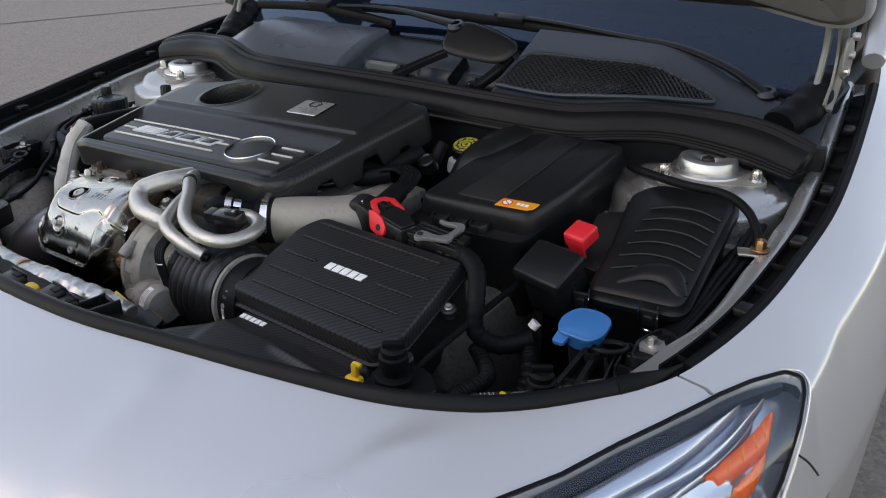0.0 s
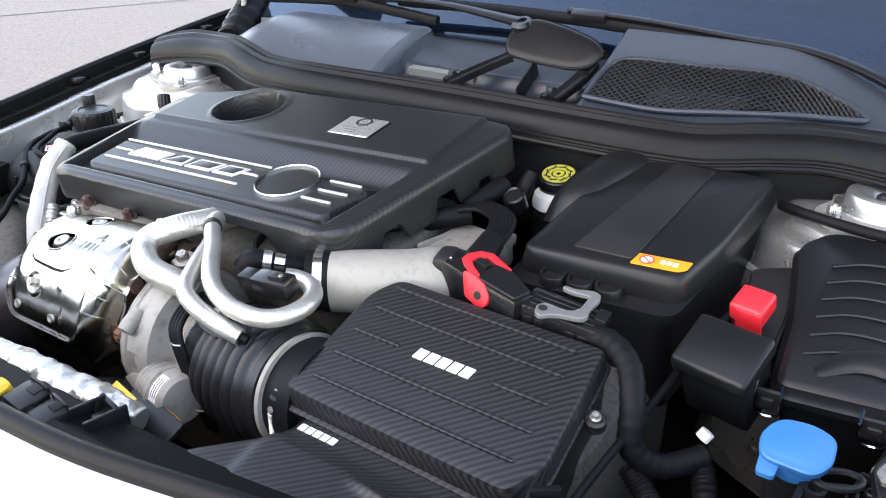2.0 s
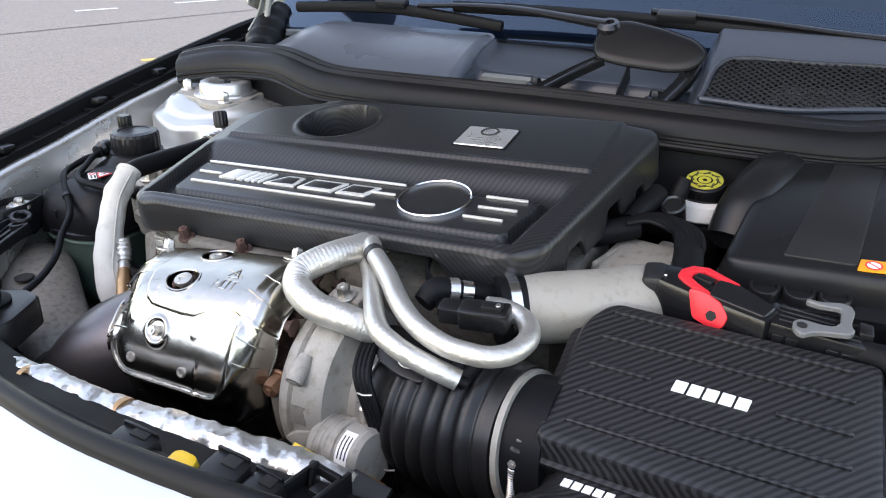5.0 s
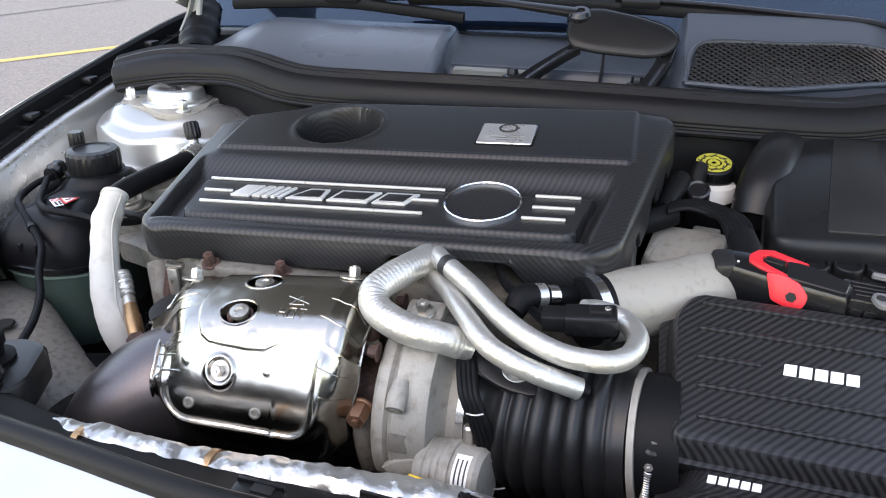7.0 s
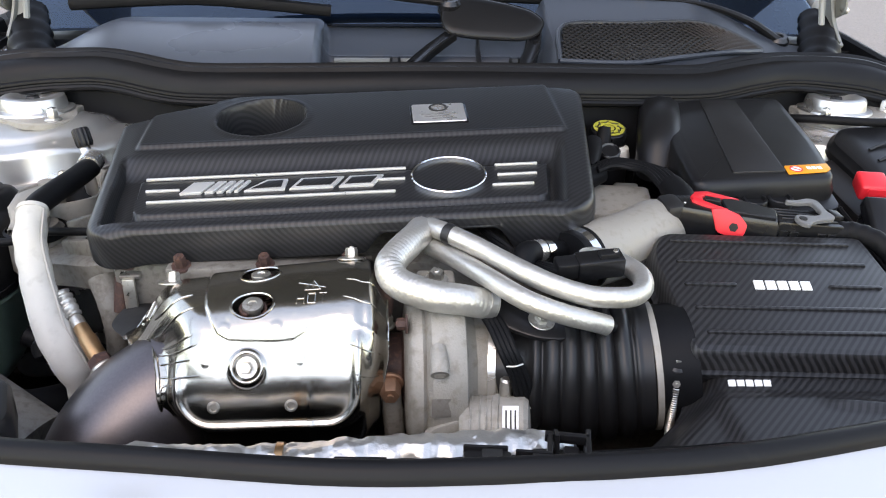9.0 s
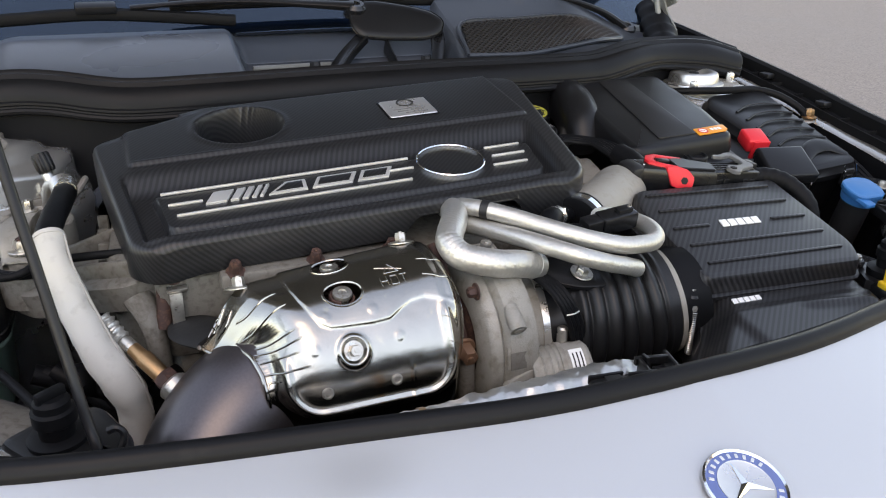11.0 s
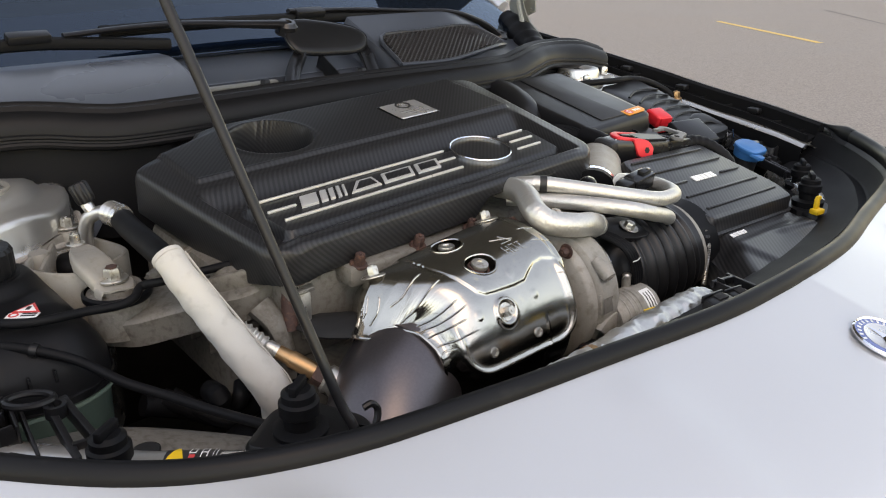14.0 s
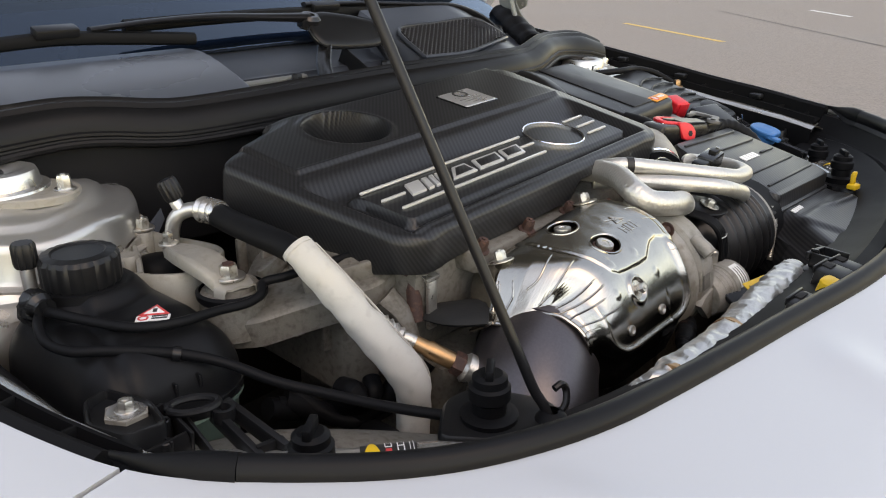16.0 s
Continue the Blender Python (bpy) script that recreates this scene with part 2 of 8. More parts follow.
# the windscreen's blue tint paints in reflected sky
for m_, tint_, gloss_ in ((M_lens, (0.93, 0.94, 0.95, 1), 0.03), (M_glass, (0.20, 0.32, 0.46, 1), 0.015)):
    m_.use_nodes = True
    ln, ll = m_.node_tree.nodes, m_.node_tree.links
    ln.remove(ln["Principled BSDF"])
    clear, shine, both, fres = (ln.new(q) for q in ("ShaderNodeBsdfTransparent", "ShaderNodeBsdfGlossy", "ShaderNodeMixShader", "ShaderNodeLayerWeight"))
    clear.inputs["Color"].default_value = tint_
    shine.inputs["Roughness"].default_value = gloss_
    # blue gloss colour adds to the sky's reflection
    shine.inputs["Color"].default_value = (0.70, 0.86, 1.0, 1)
    rise, lift_ = ln.new("ShaderNodeMath"), ln.new("ShaderNodeMath")
    rise.operation, lift_.operation = "POWER", "MULTIPLY_ADD"
    fres.inputs["Blend"].default_value = 0.5
    rise.inputs[1].default_value = 4.0
    lift_.inputs[1].default_value, lift_.inputs[2].default_value = 0.85, 0.05
    ll.new(fres.outputs["Facing"], rise.inputs[0])
    ll.new(rise.outputs[0], lift_.inputs[0])
    ll.new(lift_.outputs[0], both.inputs[0])
    ll.new(clear.outputs[0], both.inputs[1])
    ll.new(shine.outputs[0], both.inputs[2])
    ll.new(both.outputs[0], ln["Material Output"].inputs["Surface"])


# ---- shape helpers: a shape is (points, faces) ----
def join(*shapes):
    vs, fs = [], []
    for v, f in shapes:
        k = len(vs)
        vs += [tuple(p) for p in v]
        fs += [tuple(i + k for i in q) for q in f]
    return vs, fs


def moved(shape, m):
    return [tuple(m @ Vector(p)) for p in shape[0]], shape[1]


def T(x, y, z):
    return Matrix.Translation((x, y, z))


def toward(a, b, spin=0.0):
    """The pose at a whose z axis points at b."""
    q = (Vector(b) - Vector(a)).to_track_quat("Z", "Y")
    return Matrix.Translation(a) @ q.to_matrix().to_4x4() @ Matrix.Rotation(radians(spin), 4, "Z")


def from_bm(bm):
    bm.verts.ensure_lookup_table()
    out = [tuple(v.co) for v in bm.verts], [tuple(v.index for v in f.verts) for f in bm.faces]
    bm.free()
    return out


def rbox(sx, sy, sz, r=0.003, seg=2):
    """A box about the origin, with rounded edges."""
    bm = bmesh.new()
    bmesh.ops.create_cube(bm, size=1.0)
    bmesh.ops.scale(bm, vec=(sx, sy, sz), verts=bm.verts)
    if r:
        bmesh.ops.bevel(bm, geom=bm.edges[:], offset=min(r, 0.45 * min(sx, sy, sz)), segments=seg, profile=0.5, affect="EDGES")
    bm.verts.index_update()
    return from_bm(bm)


def block(x, y, z, sx, sy, sz, r=0.003, rx=0, ry=0, rz=0):
    return moved(rbox(sx, sy, sz, r), pose(x, y, z, rx, ry, rz))


def lathe(profile, n=24):
    """Rings of (radius, height) about z; a radius of 0 closes the end."""
    vs, fs, rows = [], [], []
    for r, z in profile:
        if r < 1e-6:
            rows.append([len(vs)])
            vs.append((0, 0, z))
        else:
            rows.append(list(range(len(vs), len(vs) + n)))
            vs += [(r * math.cos(2 * math.pi * k / n), r * math.sin(2 * math.pi * k / n), z) for k in range(n)]
    for a, b in zip(rows, rows[1:]):
        for k in range(n):
            i, j = k, (k + 1) % n
            if len(a) == 1 and len(b) == 1:
                continue
            if len(a) == 1:
                fs.append((a[0], b[j], b[i])[::-1])
            elif len(b) == 1:
                fs.append((a[i], a[j], b[0]))
            else:
                fs.append((a[i], a[j], b[j], b[i]))
    return vs, fs


def can(r, h, b=0.002, n=24):
    return lathe([(0, 0), (r - b, 0), (r, b), (r, h - b), (r - b, h), (0, h)], n)


def hexhead(r, h, washer=1.6):
    """A hexagon bolt head on its washer, standing on z = 0."""
    return join(can(r * washer, h * 0.25, h * 0.06, 20), moved(lathe([(0, 0), (r, 0), (r, h * 0.75), (r * 0.85, h), (0, h)], 6), T(0, 0, h * 0.22)),
                moved(can(r * 0.35, h * 0.2, 0.0003, 12), T(0, 0, h * 1.15)))


def spline(pts, sub=8, closed=False):
    """Points of a smooth line through the given ones."""
    p = [np.array(q, float) for q in pts]
    n = len(p)
    out = []
    for i in range(n if closed else n - 1):
        a, b = p[i], p[(i + 1) % n]
        z = p[i - 1] if closed or i else 2 * a - b
        c = p[(i + 2) % n] if closed or i + 2 < n else 2 * b - a
        for k in range(sub):
            u = k / sub
            out.append(0.5 * (2 * a + (b - z) * u + (2 * z - 5 * a + 4 * b - c) * u * u + (3 * a - z - 3 * b + c) * u**3))
    if not closed:
        out.append(p[-1])
    return out


def tube(pts, r, n=12, sub=8, ribs=None, caps=True, flat=1.0):
    """A round hose through the points. r: one radius or one a point; ribs(length) scales it."""
    rs = r if isinstance(r, (list, tuple)) else [r] * len(pts)
    line = spline([(*p, q) for p, q in zip(pts, rs)], sub)
    path = [Vector(p[:3]) for p in line]
    rad = [p[3] for p in line]
    vs, fs, run = [], [], 0.0
    side = None
    for i, p in enumerate(path):
        d = (path[min(i + 1, len(path) - 1)] - path[max(i - 1, 0)]).normalized()
        if side is None:
            side = d.cross(Vector((0, 0, 1)) if abs(d.z) < 0.9 else Vector((1, 0, 0))).normalized()
        side = (side - d * side.dot(d)).normalized()
        up = side.cross(d)
        run += (p - path[i - 1]).length if i else 0.0
        q = rad[i] * (ribs(run) if ribs else 1.0)
        vs += [tuple(p + side * (q * math.cos(2 * math.pi * k / n)) + up * (flat * q * math.sin(2 * math.pi * k / n))) for k in range(n)]
    for i in range(len(path) - 1):
        for k in range(n):
            a, b = i * n + k, i * n + (k + 1) % n
            fs.append((a, b, b + n, a + n))
    if caps:
        fs.append(tuple(range(n))[::-1])
        fs.append(tuple(range(len(vs) - n, len(vs))))
    return vs, fs


def sweep(pts, profile, sub=6, up=(0, 0, 1), scale=None):
    """A closed profile of (out, up) drawn along a line; out is to the right of its way."""
    path = [Vector(p) for p in spline(pts, sub)]
    vs, fs, n = [], [], len(profile)
    for i, p in enumerate(path):
        d = (path[min(i + 1, len(path) - 1)] - path[max(i - 1, 0)]).normalized()
        out = d.cross(Vector(up)).normalized()
        top = out.cross(d)
        k = scale(i / (len(path) - 1)) if scale else 1.0
        vs += [tuple(p + out * (a * k) + top * (b * k)) for a, b in profile]
    for i in range(len(path) - 1):
        for k in range(n):
            a, b = i * n + k, i * n + (k + 1) % n
            fs.append((a, a + n, b + n, b))
    fs.append(tuple(range(n)))
    fs.append(tuple(range(len(vs) - n, len(vs)))[::-1])
    return vs, fs


def rounded(poly, radius, seg=5):
    """A plan outline with its corners rounded."""
    out = []
    n = len(poly)
    rr = radius if isinstance(radius, (list, tuple)) else [radius] * n
    for i in range(n):
        a, b, c = (Vector(poly[j % n]) for j in (i - 1, i, i + 1))
        u, v = (a - b), (c - b)
        r = min(rr[i], 0.45 * u.length, 0.45 * v.length)
        p, q = b + u.normalized() * r, b + v.normalized() * r
        for k in range(seg + 1):
            s = k / seg
            out.append(tuple((1 - s) ** 2 * p + 2 * s * (1 - s) * b + s * s * q))
    return out


def inset(poly, d):
    """The outline moved inwards by d (it runs anticlockwise)."""
    n = len(poly)
    out = []
    for i in range(n):
        a, b, c = (Vector(poly[j % n]) for j in (i - 1, i, i + 1))
        e, f = (b - a), (c - b)
        if e.length < 1e-9 or f.length < 1e-9:
            out.append(tuple(b))
            continue
        e, f = e.normalized(), f.normalized()
        m = Vector((-e.y - f.y, e.x + f.x))
        m = m.normalized() if m.length > 1e-6 else Vector((-e.y, e.x))
        k = max(0.5, m.dot(Vector((-e.y, e.x))))
        out.append(tuple(b + m * (d / k)))
    return out


def stack(poly, levels, cap_top=True, cap_bottom=True):
    """Outlines over one another: levels of (inset, z) from the bottom up."""
    n = len(poly)
    vs, fs = [], []
    for d, z in levels:
        vs += [(x, y, z) for x, y in inset(poly, d)]
    for i in range(len(levels) - 1):
        for k in range(n):
            a, b = i * n + k, i * n + (k + 1) % n
            fs.append((a, b, b + n, a + n))
    if cap_bottom:
        fs.append(tuple(range(n))[::-1])
    if cap_top:
        fs.append(tuple(range(len(vs) - n, len(vs))))
    return vs, fs


def slab(poly, z0, z1, b=0.002):
    """A flat piece with a softened upper edge."""
    return stack(poly, [(0, z0), (0, z1 - b), (b * 0.3, z1 - b * 0.3), (b, z1)])


def step(x, a, b):
    u = min(1.0, max(0.0, (x - a) / (b - a)))
    return u * u * (3 - 2 * u)


def box_sdf(x, y, cx, cy, hx, hy, r):
    dx, dy = abs(x - cx) - hx + r, abs(y - cy) - hy + r
    return math.hypot(max(dx, 0), max(dy, 0)) + min(max(dx, dy), 0) - r


def relief(nx, ny, xl, xr, y0, y1, high, skirt=()):
    """A moulded face: rows from y0 to y1, each from xl(y) to xr(y), at the height high(x, y); its rim goes on down by (outwards, drop)."""
    vs, fs = [], []
    rows = ny if isinstance(ny, list) else [y0 + (y1 - y0) * j / ny for j in range(ny + 1)]
    ny = len(rows) - 1
    for y in rows:
        a, b = xl(y), xr(y)
        for i in range(nx + 1):
            x = a + (b - a) * i / nx
            vs.append((x, y, high(x, y)))
    w = nx + 1
    for j in range(ny):
        for i in range(nx):
            k = j * w + i
            fs.append((k, k + 1, k + w + 1, k + w))
    rim = [i for i in range(nx)] + [j * w + nx for j in range(ny)] + [ny * w + i for i in range(nx, 0, -1)] + [j * w for j in range(ny, 0, -1)]
    if skirt:
        cx, cy = (xl((y0 + y1) / 2) + xr((y0 + y1) / 2)) / 2, (y0 + y1) / 2
        flat = [vs[i][:2] for i in rim]
        last = rim
        for out, drop in skirt:
            ring = inset(flat, -out)
            k = len(vs)
            vs += [(x, y, vs[i][2] - (drop(x, y) if callable(drop) else drop)) for (x, y), i in zip(ring, rim)]
            now = list(range(k, k + len(rim)))
            n = len(rim)
            fs += [(last[q], now[q], now[(q + 1) % n], last[(q + 1) % n]) for q in range(n)]
            last = now
    return vs, fs


# ---- things and parts ----
OWN_AXES = set()


def thing(name, label, category, m=None, group="", kind=""):
    ob = new(name)
    ob.empty_display_size = 0.02
    ob.matrix_basis = m if m is not None else Matrix()
    return tagged(ob, label, category, group, kind)


def mesh_of(name, shape, material, sharp=38):
    me = bpy.data.meshes.new(name)
    me.from_pydata([tuple(p) for p in shape[0]], [], [tuple(f) for f in shape[1]])
    me.validate()
    me.polygons.foreach_set("use_smooth", [True] * len(me.polygons))
    me.set_sharp_from_angle(angle=radians(sharp))
    me.materials.append(material)
    return me


def part(name, shape, material, parent, label="", m=None, sharp=38):
    """One mesh under a thing or a part. The shape is in the world's metres, unless the thing has a turned base: then in the base's own."""
    ob = new(name, mesh_of(name, shape, material, sharp))
    ob.parent = parent
    if m is not None:
        ob.matrix_basis = m
    elif parent.type == "EMPTY" and parent.name not in OWN_AXES:
        ob.matrix_basis = Matrix.Translation(-parent.matrix_basis.translation)
    return tagged(ob, label)


def base(name, label, category, x, y, z, group="", rx=0, ry=0, rz=0, own=False, kind=""):
    ob = thing(name, label, category, pose(x, y, z, rx, ry, rz), group, kind)
    if own:
        OWN_AXES.add(ob.name)
    return ob


def piece(name, shape, material, label, category="", group="", kind="", sharp=38):
    """A thing that is one mesh."""
    return tagged(new(name, mesh_of(name, shape, material, sharp)), label, category, group, kind)


# ---- ground ----
def ground_sheet():
    vs, fs = [], []
    rings = [0, 1.5, 3, 5, 8, 13, 22, 40, 80, 200, 600, 2500]
    n = 48
    vs.append((0, 0, 0))
    for r in rings[1:]:
        vs += [(r * math.cos(2 * math.pi * k / n), r * math.sin(2 * math.pi * k / n), 0) for k in range(n)]
    fs += [(0, 1 + k, 1 + (k + 1) % n) for k in range(n)]
    for i in range(len(rings) - 2):
        for k in range(n):
            a, b = 1 + i * n + k, 1 + i * n + (k + 1) % n
            fs.append((a, a + n, b + n, b))
    return vs, fs


piece("ground", ground_sheet(), M_asphalt, "worn grey-beige asphalt of an open car park", "ground", kind="structure")


def road_line(name, a, b, w, material, label, category):
    a, b = Vector(a), Vector(b)
    d = (b - a).normalized()
    s = Vector((-d.y, d.x)) * (w / 2)
    n = 30
    vs, fs = [], []
    for k in range(n + 1):
        p = a + (b - a) * (k / n)
        e = 1 + 0.12 * noise.noise((p.x * 9, p.y * 9, 0.3))
        for q, z in ((p - s * e, 0.004), (p + s * e, 0.004)):
            vs.append((q.x, q.y, z))
    for k in range(n):
        fs.append((2 * k, 2 * k + 2, 2 * k + 3, 2 * k + 1))
    return piece(name, (vs, fs), material, label, category, kind="structure")


# ---- car body ----
EDGE = [(0.0, -0.755, 0.830), (0.124, -0.746, 0.826), (0.257, -0.720, 0.822), (0.390, -0.696, 0.821), (0.502, -0.671, 0.822), (0.589, -0.625, 0.821), (0.657, -0.563, 0.824), (0.708, -0.498, 0.828), (0.735, -0.426, 0.834), (0.757, -0.334, 0.845), (0.770, -0.222, 0.858), (0.780, -0.090, 0.878), (0.777, 0.050, 0.901), (0.768, 0.200, 0.926), (0.755, 0.359, 0.949), (0.725, 0.599, 0.973)]


def edge_line(sub=10):
    right = [Vector(p) for p in spline(EDGE, sub)]
    left = [Vector((-p.x, p.y, p.z)) for p in right[:0:-1]]
    # the car stands a little askew to the axes of the place
    m = Matrix.Translation((-0.007, 0, 0)) @ Matrix.Rotation(0.0125, 4, "Z")
    return [m @ p for p in left + right]


LINE = edge_line()
RUN = [0.0]
for i in range(1, len(LINE)):
    RUN.append(RUN[-1] + (LINE[i] - LINE[i - 1]).length)
MIDRUN = RUN[len(RUN) // 2]


def drop_at(d, front):
    """How far the outer skin has fallen d metres outside the opening's edge; front: 1 on the nose, 0 on the wings."""
    nose = 0.26 * d + 0.9 * max(0, d - 0.09) ** 2 * (1 if d < 0.2 else 1) + 55 * max(0, d - 0.15) ** 3 + (0.5 * max(0, d - 0.24))
    wing = 0.42 * d + 2.4 * d * d + 900 * max(0, d - 0.075) ** 3
    return front * nose + (1 - front) * wing


def skin(s, d):
    """The outer skin at s metres along the edge from the middle, d metres outwards."""
    q = MIDRUN + s
    i = max(1, min(len(RUN) - 1, int(np.searchsorted(RUN, q))))
    u = (q - RUN[i - 1]) / (RUN[i] - RUN[i - 1])
    p = LINE[i - 1].lerp(LINE[i], u)
    a, b = max(0, i - 3), min(len(LINE) - 1, i + 2)
    t = LINE[b] - LINE[a]
    nrm = Vector((t.y, -t.x, 0)).normalized()
    front = 1 - step(abs(s), 0.50, 0.92)
    # the wing folds down beyond the lamp's outer border
    fold = float(np.interp(abs(s), [0.73, 0.80, 0.838, 0.882, 0.921, 1.02], [0.140, 0.118, 0.105, 0.090, 0.072, 0.060]))
    over = d - fold
    z = p.z - drop_at(d, front) - (1 - front) * 1.7 * (over * over / 0.012 if 0 < over < 0.006 else max(0.0, over - 0.003))
    # two long creases on the nose that run from the badge to the lamps
    crease = (0.0035 * math.exp(-((abs(s) - 0.268) / 0.030) ** 2) + 0.003 * math.exp(-((abs(s) - 0.565 + 0.75 * d) / 0.022) ** 2)) * front * step(d, 0.0, 0.05)
    return Vector((p.x + nrm.x * d, p.y + nrm.y * d, z + crease))


LAMP = rounded([(0.600, 0.088), (0.658, 0.064), (0.714, 0.045), (0.774, 0.033), (0.82, 0.032), (0.866, 0.039), (0.909, 0.051), (0.921, 0.063), (0.914, 0.071), (0.882, 0.086), (0.838, 0.101), (0.80, 0.114), (0.74, 0.132), (0.66, 0.160), (0.57, 0.170), (0.58, 0.120)], 0.006, 3)


def inside(poly, x, y):
    hit = False
    for (a, b), (c, d) in zip(poly, poly[1:] + poly[:1]):
        if (b > y) != (d > y) and x < (c - a) * (y - b) / (d - b) + a:
            hit = not hit
    return hit


def reach(s):
    """How far the skin goes outwards: a long nose, short wings."""
    return 0.30 - 0.192 * step(abs(s), 0.50, 0.92)


def slant(s, d):
    """Lets the joint between nose and wing lean outwards on its way to the lamp."""
    return s + math.copysign(0.70 * min(d, 0.05), s) * step(abs(s), 0.60, 0.78) * (1 - step(abs(s), 0.84, 1.2))


def nearest(poly, s, d):
    """The point of an outline that lies nearest."""
    best = None
    for (a, b), (c, e) in zip(poly, poly[1:] + poly[:1]):
        u, v = c - a, e - b
        k = min(1.0, max(0.0, ((s - a) * u + (d - b) * v) / max(1e-12, u * u + v * v)))
        q = (a + k * u, b + k * v)
        w = (q[0] - s) ** 2 + (q[1] - d) ** 2
        if best is None or w < best[0]:
            best = (w, q)
    return best


def skin_patch(s0, s1, ns, keep, d0=0.0, d1=None, nd=60, lift=0.0, border=()):
    """A grid on the skin. Its rim is drawn onto the outlines in border, so that cut edges run smooth."""
    vs, fs = [], []
    far = lambda s: reach(s) if d1 is None else d1
    for i in range(ns + 1):
        s = s0 + (s1 - s0) * i / ns
        for j in range(nd + 1):
            d = d0 + (far(s) - d0) * j / nd
            p = skin(slant(s, d), d)
            vs.append((p.x, p.y, p.z + lift))
    w = nd + 1
    for i in range(ns):
        for j in range(nd):
            s = s0 + (s1 - s0) * (i + 0.5) / ns
            d = d0 + (far(s) - d0) * (j + 0.5) / nd
            if keep(slant(s, d), d):
                k = i * w + j
                fs.append((k, k + w, k + w + 1, k + 1))
    if border:
        count = collections.Counter(q for f in fs for q in f)
        for q, c in count.items():
            i, j = divmod(q, w)
            s = s0 + (s1 - s0) * i / ns
            d = d0 + (far(s) - d0) * j / nd
            s = slant(s, d)
            if c < 4:
                gap, at = min(nearest(poly, s, d) for poly in border)
                if gap < 0.0085**2:
                    p = skin(*at)
                    vs[q] = (p.x, p.y, p.z + lift)
    used = sorted({q for f in fs for q in f})
    back = {q: n for n, q in enumerate(used)}
    return [vs[q] for q in used], [tuple(back[q] for q in f) for f in fs]


def folded(shape, thick):
    """Gives an open skin thickness downwards along its border."""
    vs, fs = shape
    count = {}
    for f in fs:
        for a, b in zip(f, f[1:] + f[:1]):
            count[(a, b)] = 1
    rim = [(a, b) for a, b in count if (b, a) not in count]
    k = len(vs)
    idx = {}
    out_v, out_f = list(vs), list(fs)
    for a, b in rim:
        for q in (a, b):
            if q not in idx:
                idx[q] = len(out_v)
                out_v.append((vs[q][0], vs[q][1], vs[q][2] - thick))
        out_f.append((b, a, idx[a], idx[b]))
    return out_v, out_f


car = base("car_body", "bright silver saloon car nose and front wings with open bonnet", "car", 0, 0, 0)
lamp_right = [(s, d) for s, d in LAMP]
lamp_left = [(-s, d) for s, d in LAMP][::-1]
SEAM = 0.799


def is_lamp(s, d):
    return inside(lamp_right, s, d) or inside(lamp_left, s, d)


part("nose_panel", folded(skin_patch(-SEAM + 0.002, SEAM - 0.002, 520, lambda s, d: not is_lamp(s, d), border=(lamp_right, lamp_left)), 0.012), M_paint, car, sharp=60)
for sgn in (1, -1):
    a, b = sorted((sgn * (SEAM + 0.002), sgn * 2.05))
    part("front_wing", folded(skin_patch(a, b, 240, lambda s, d: not is_lamp(s, d), border=(lamp_right, lamp_left)), 0.012), M_paint, car, sharp=60)


def below(s0, s1, n=60):
    """The upright lower body under the skin's outer rim."""
    vs, fs = [], []
    for i in range(n + 1):
        s = s0 + (s1 - s0) * i / n
        p = skin(s, reach(s) - 0.001)
        for z, k in ((p.z, 1), (p.z * 0.75, 0.994), (0.34, 0.985), (0.22, 0.96)):
            vs.append((p.x * k, p.y * k, z))
    for i in range(n):
        for j in range(3):
            k = 4 * i + j
            fs.append((k, k + 1, k + 5, k + 4))
    return vs, fs


part("bumper", below(-0.95, 0.95), M_paint, car, "painted front bumper under the nose", sharp=60)
part("door_side", below(0.955, 2.05), M_paint, car, "silver flank behind the wing", sharp=60)
part("door_side", below(-2.05, -0.955), M_paint, car, "silver flank behind the wing", sharp=60)

# emblem on the nose
ep = skin(-0.030, 0.088)
e2 = skin(-0.030, 0.117)
ang = math.degrees(math.atan2(ep.z - e2.z, e2.y - ep.y))
emblem = base("bonnet_emblem", "round chrome and blue enamel badge set into the silver nose", "badge", ep.x, ep.y, ep.z + 0.001, rx=-ang + 0, own=True)
emblem.matrix_basis = pose(ep.x, ep.y, ep.z + 0.0015, math.degrees(math.atan2(ep.z - e2.z, ep.y - e2.y)), 0, 0)
part("rim", lathe([(0.0290, 0), (0.0290, 0.002), (0.0278, 0.0034), (0.0265, 0.002), (0.0265, 0)], 56), M_chrome, emblem)
part("ring", lathe([(0.0266, 0.0004), (0.0266, 0.0018), (0.0195, 0.0022), (0.0195, 0.0004)], 56), M_bluebadge, emblem, "dark blue enamel ring")
part("disc", lathe([(0.0194, 0.0002), (0.0194, 0.0026), (0.0183, 0.0020), (0, 0.0018)], 56), M_plate, emblem, "silver centre disc")
star = []
for k in range(3):
    a = math.pi / 2 + k * 2 * math.pi / 3
    c, s_ = math.cos(a), math.sin(a)
    pts = [(c * 0.0182, s_ * 0.0182, 0.0026), (-s_ * 0.003 + c * 0.001, c * 0.003 + s_ * 0.001, 0.0021), (0, 0, 0.0050), (s_ * 0.003 + c * 0.001, -c * 0.003 + s_ * 0.001, 0.0021)]
    star.append((pts, [(0, 2, 1), (0, 3, 2)]))
part("star", join(*star), M_chrome, emblem, "raised three-rayed chrome shape", sharp=5)
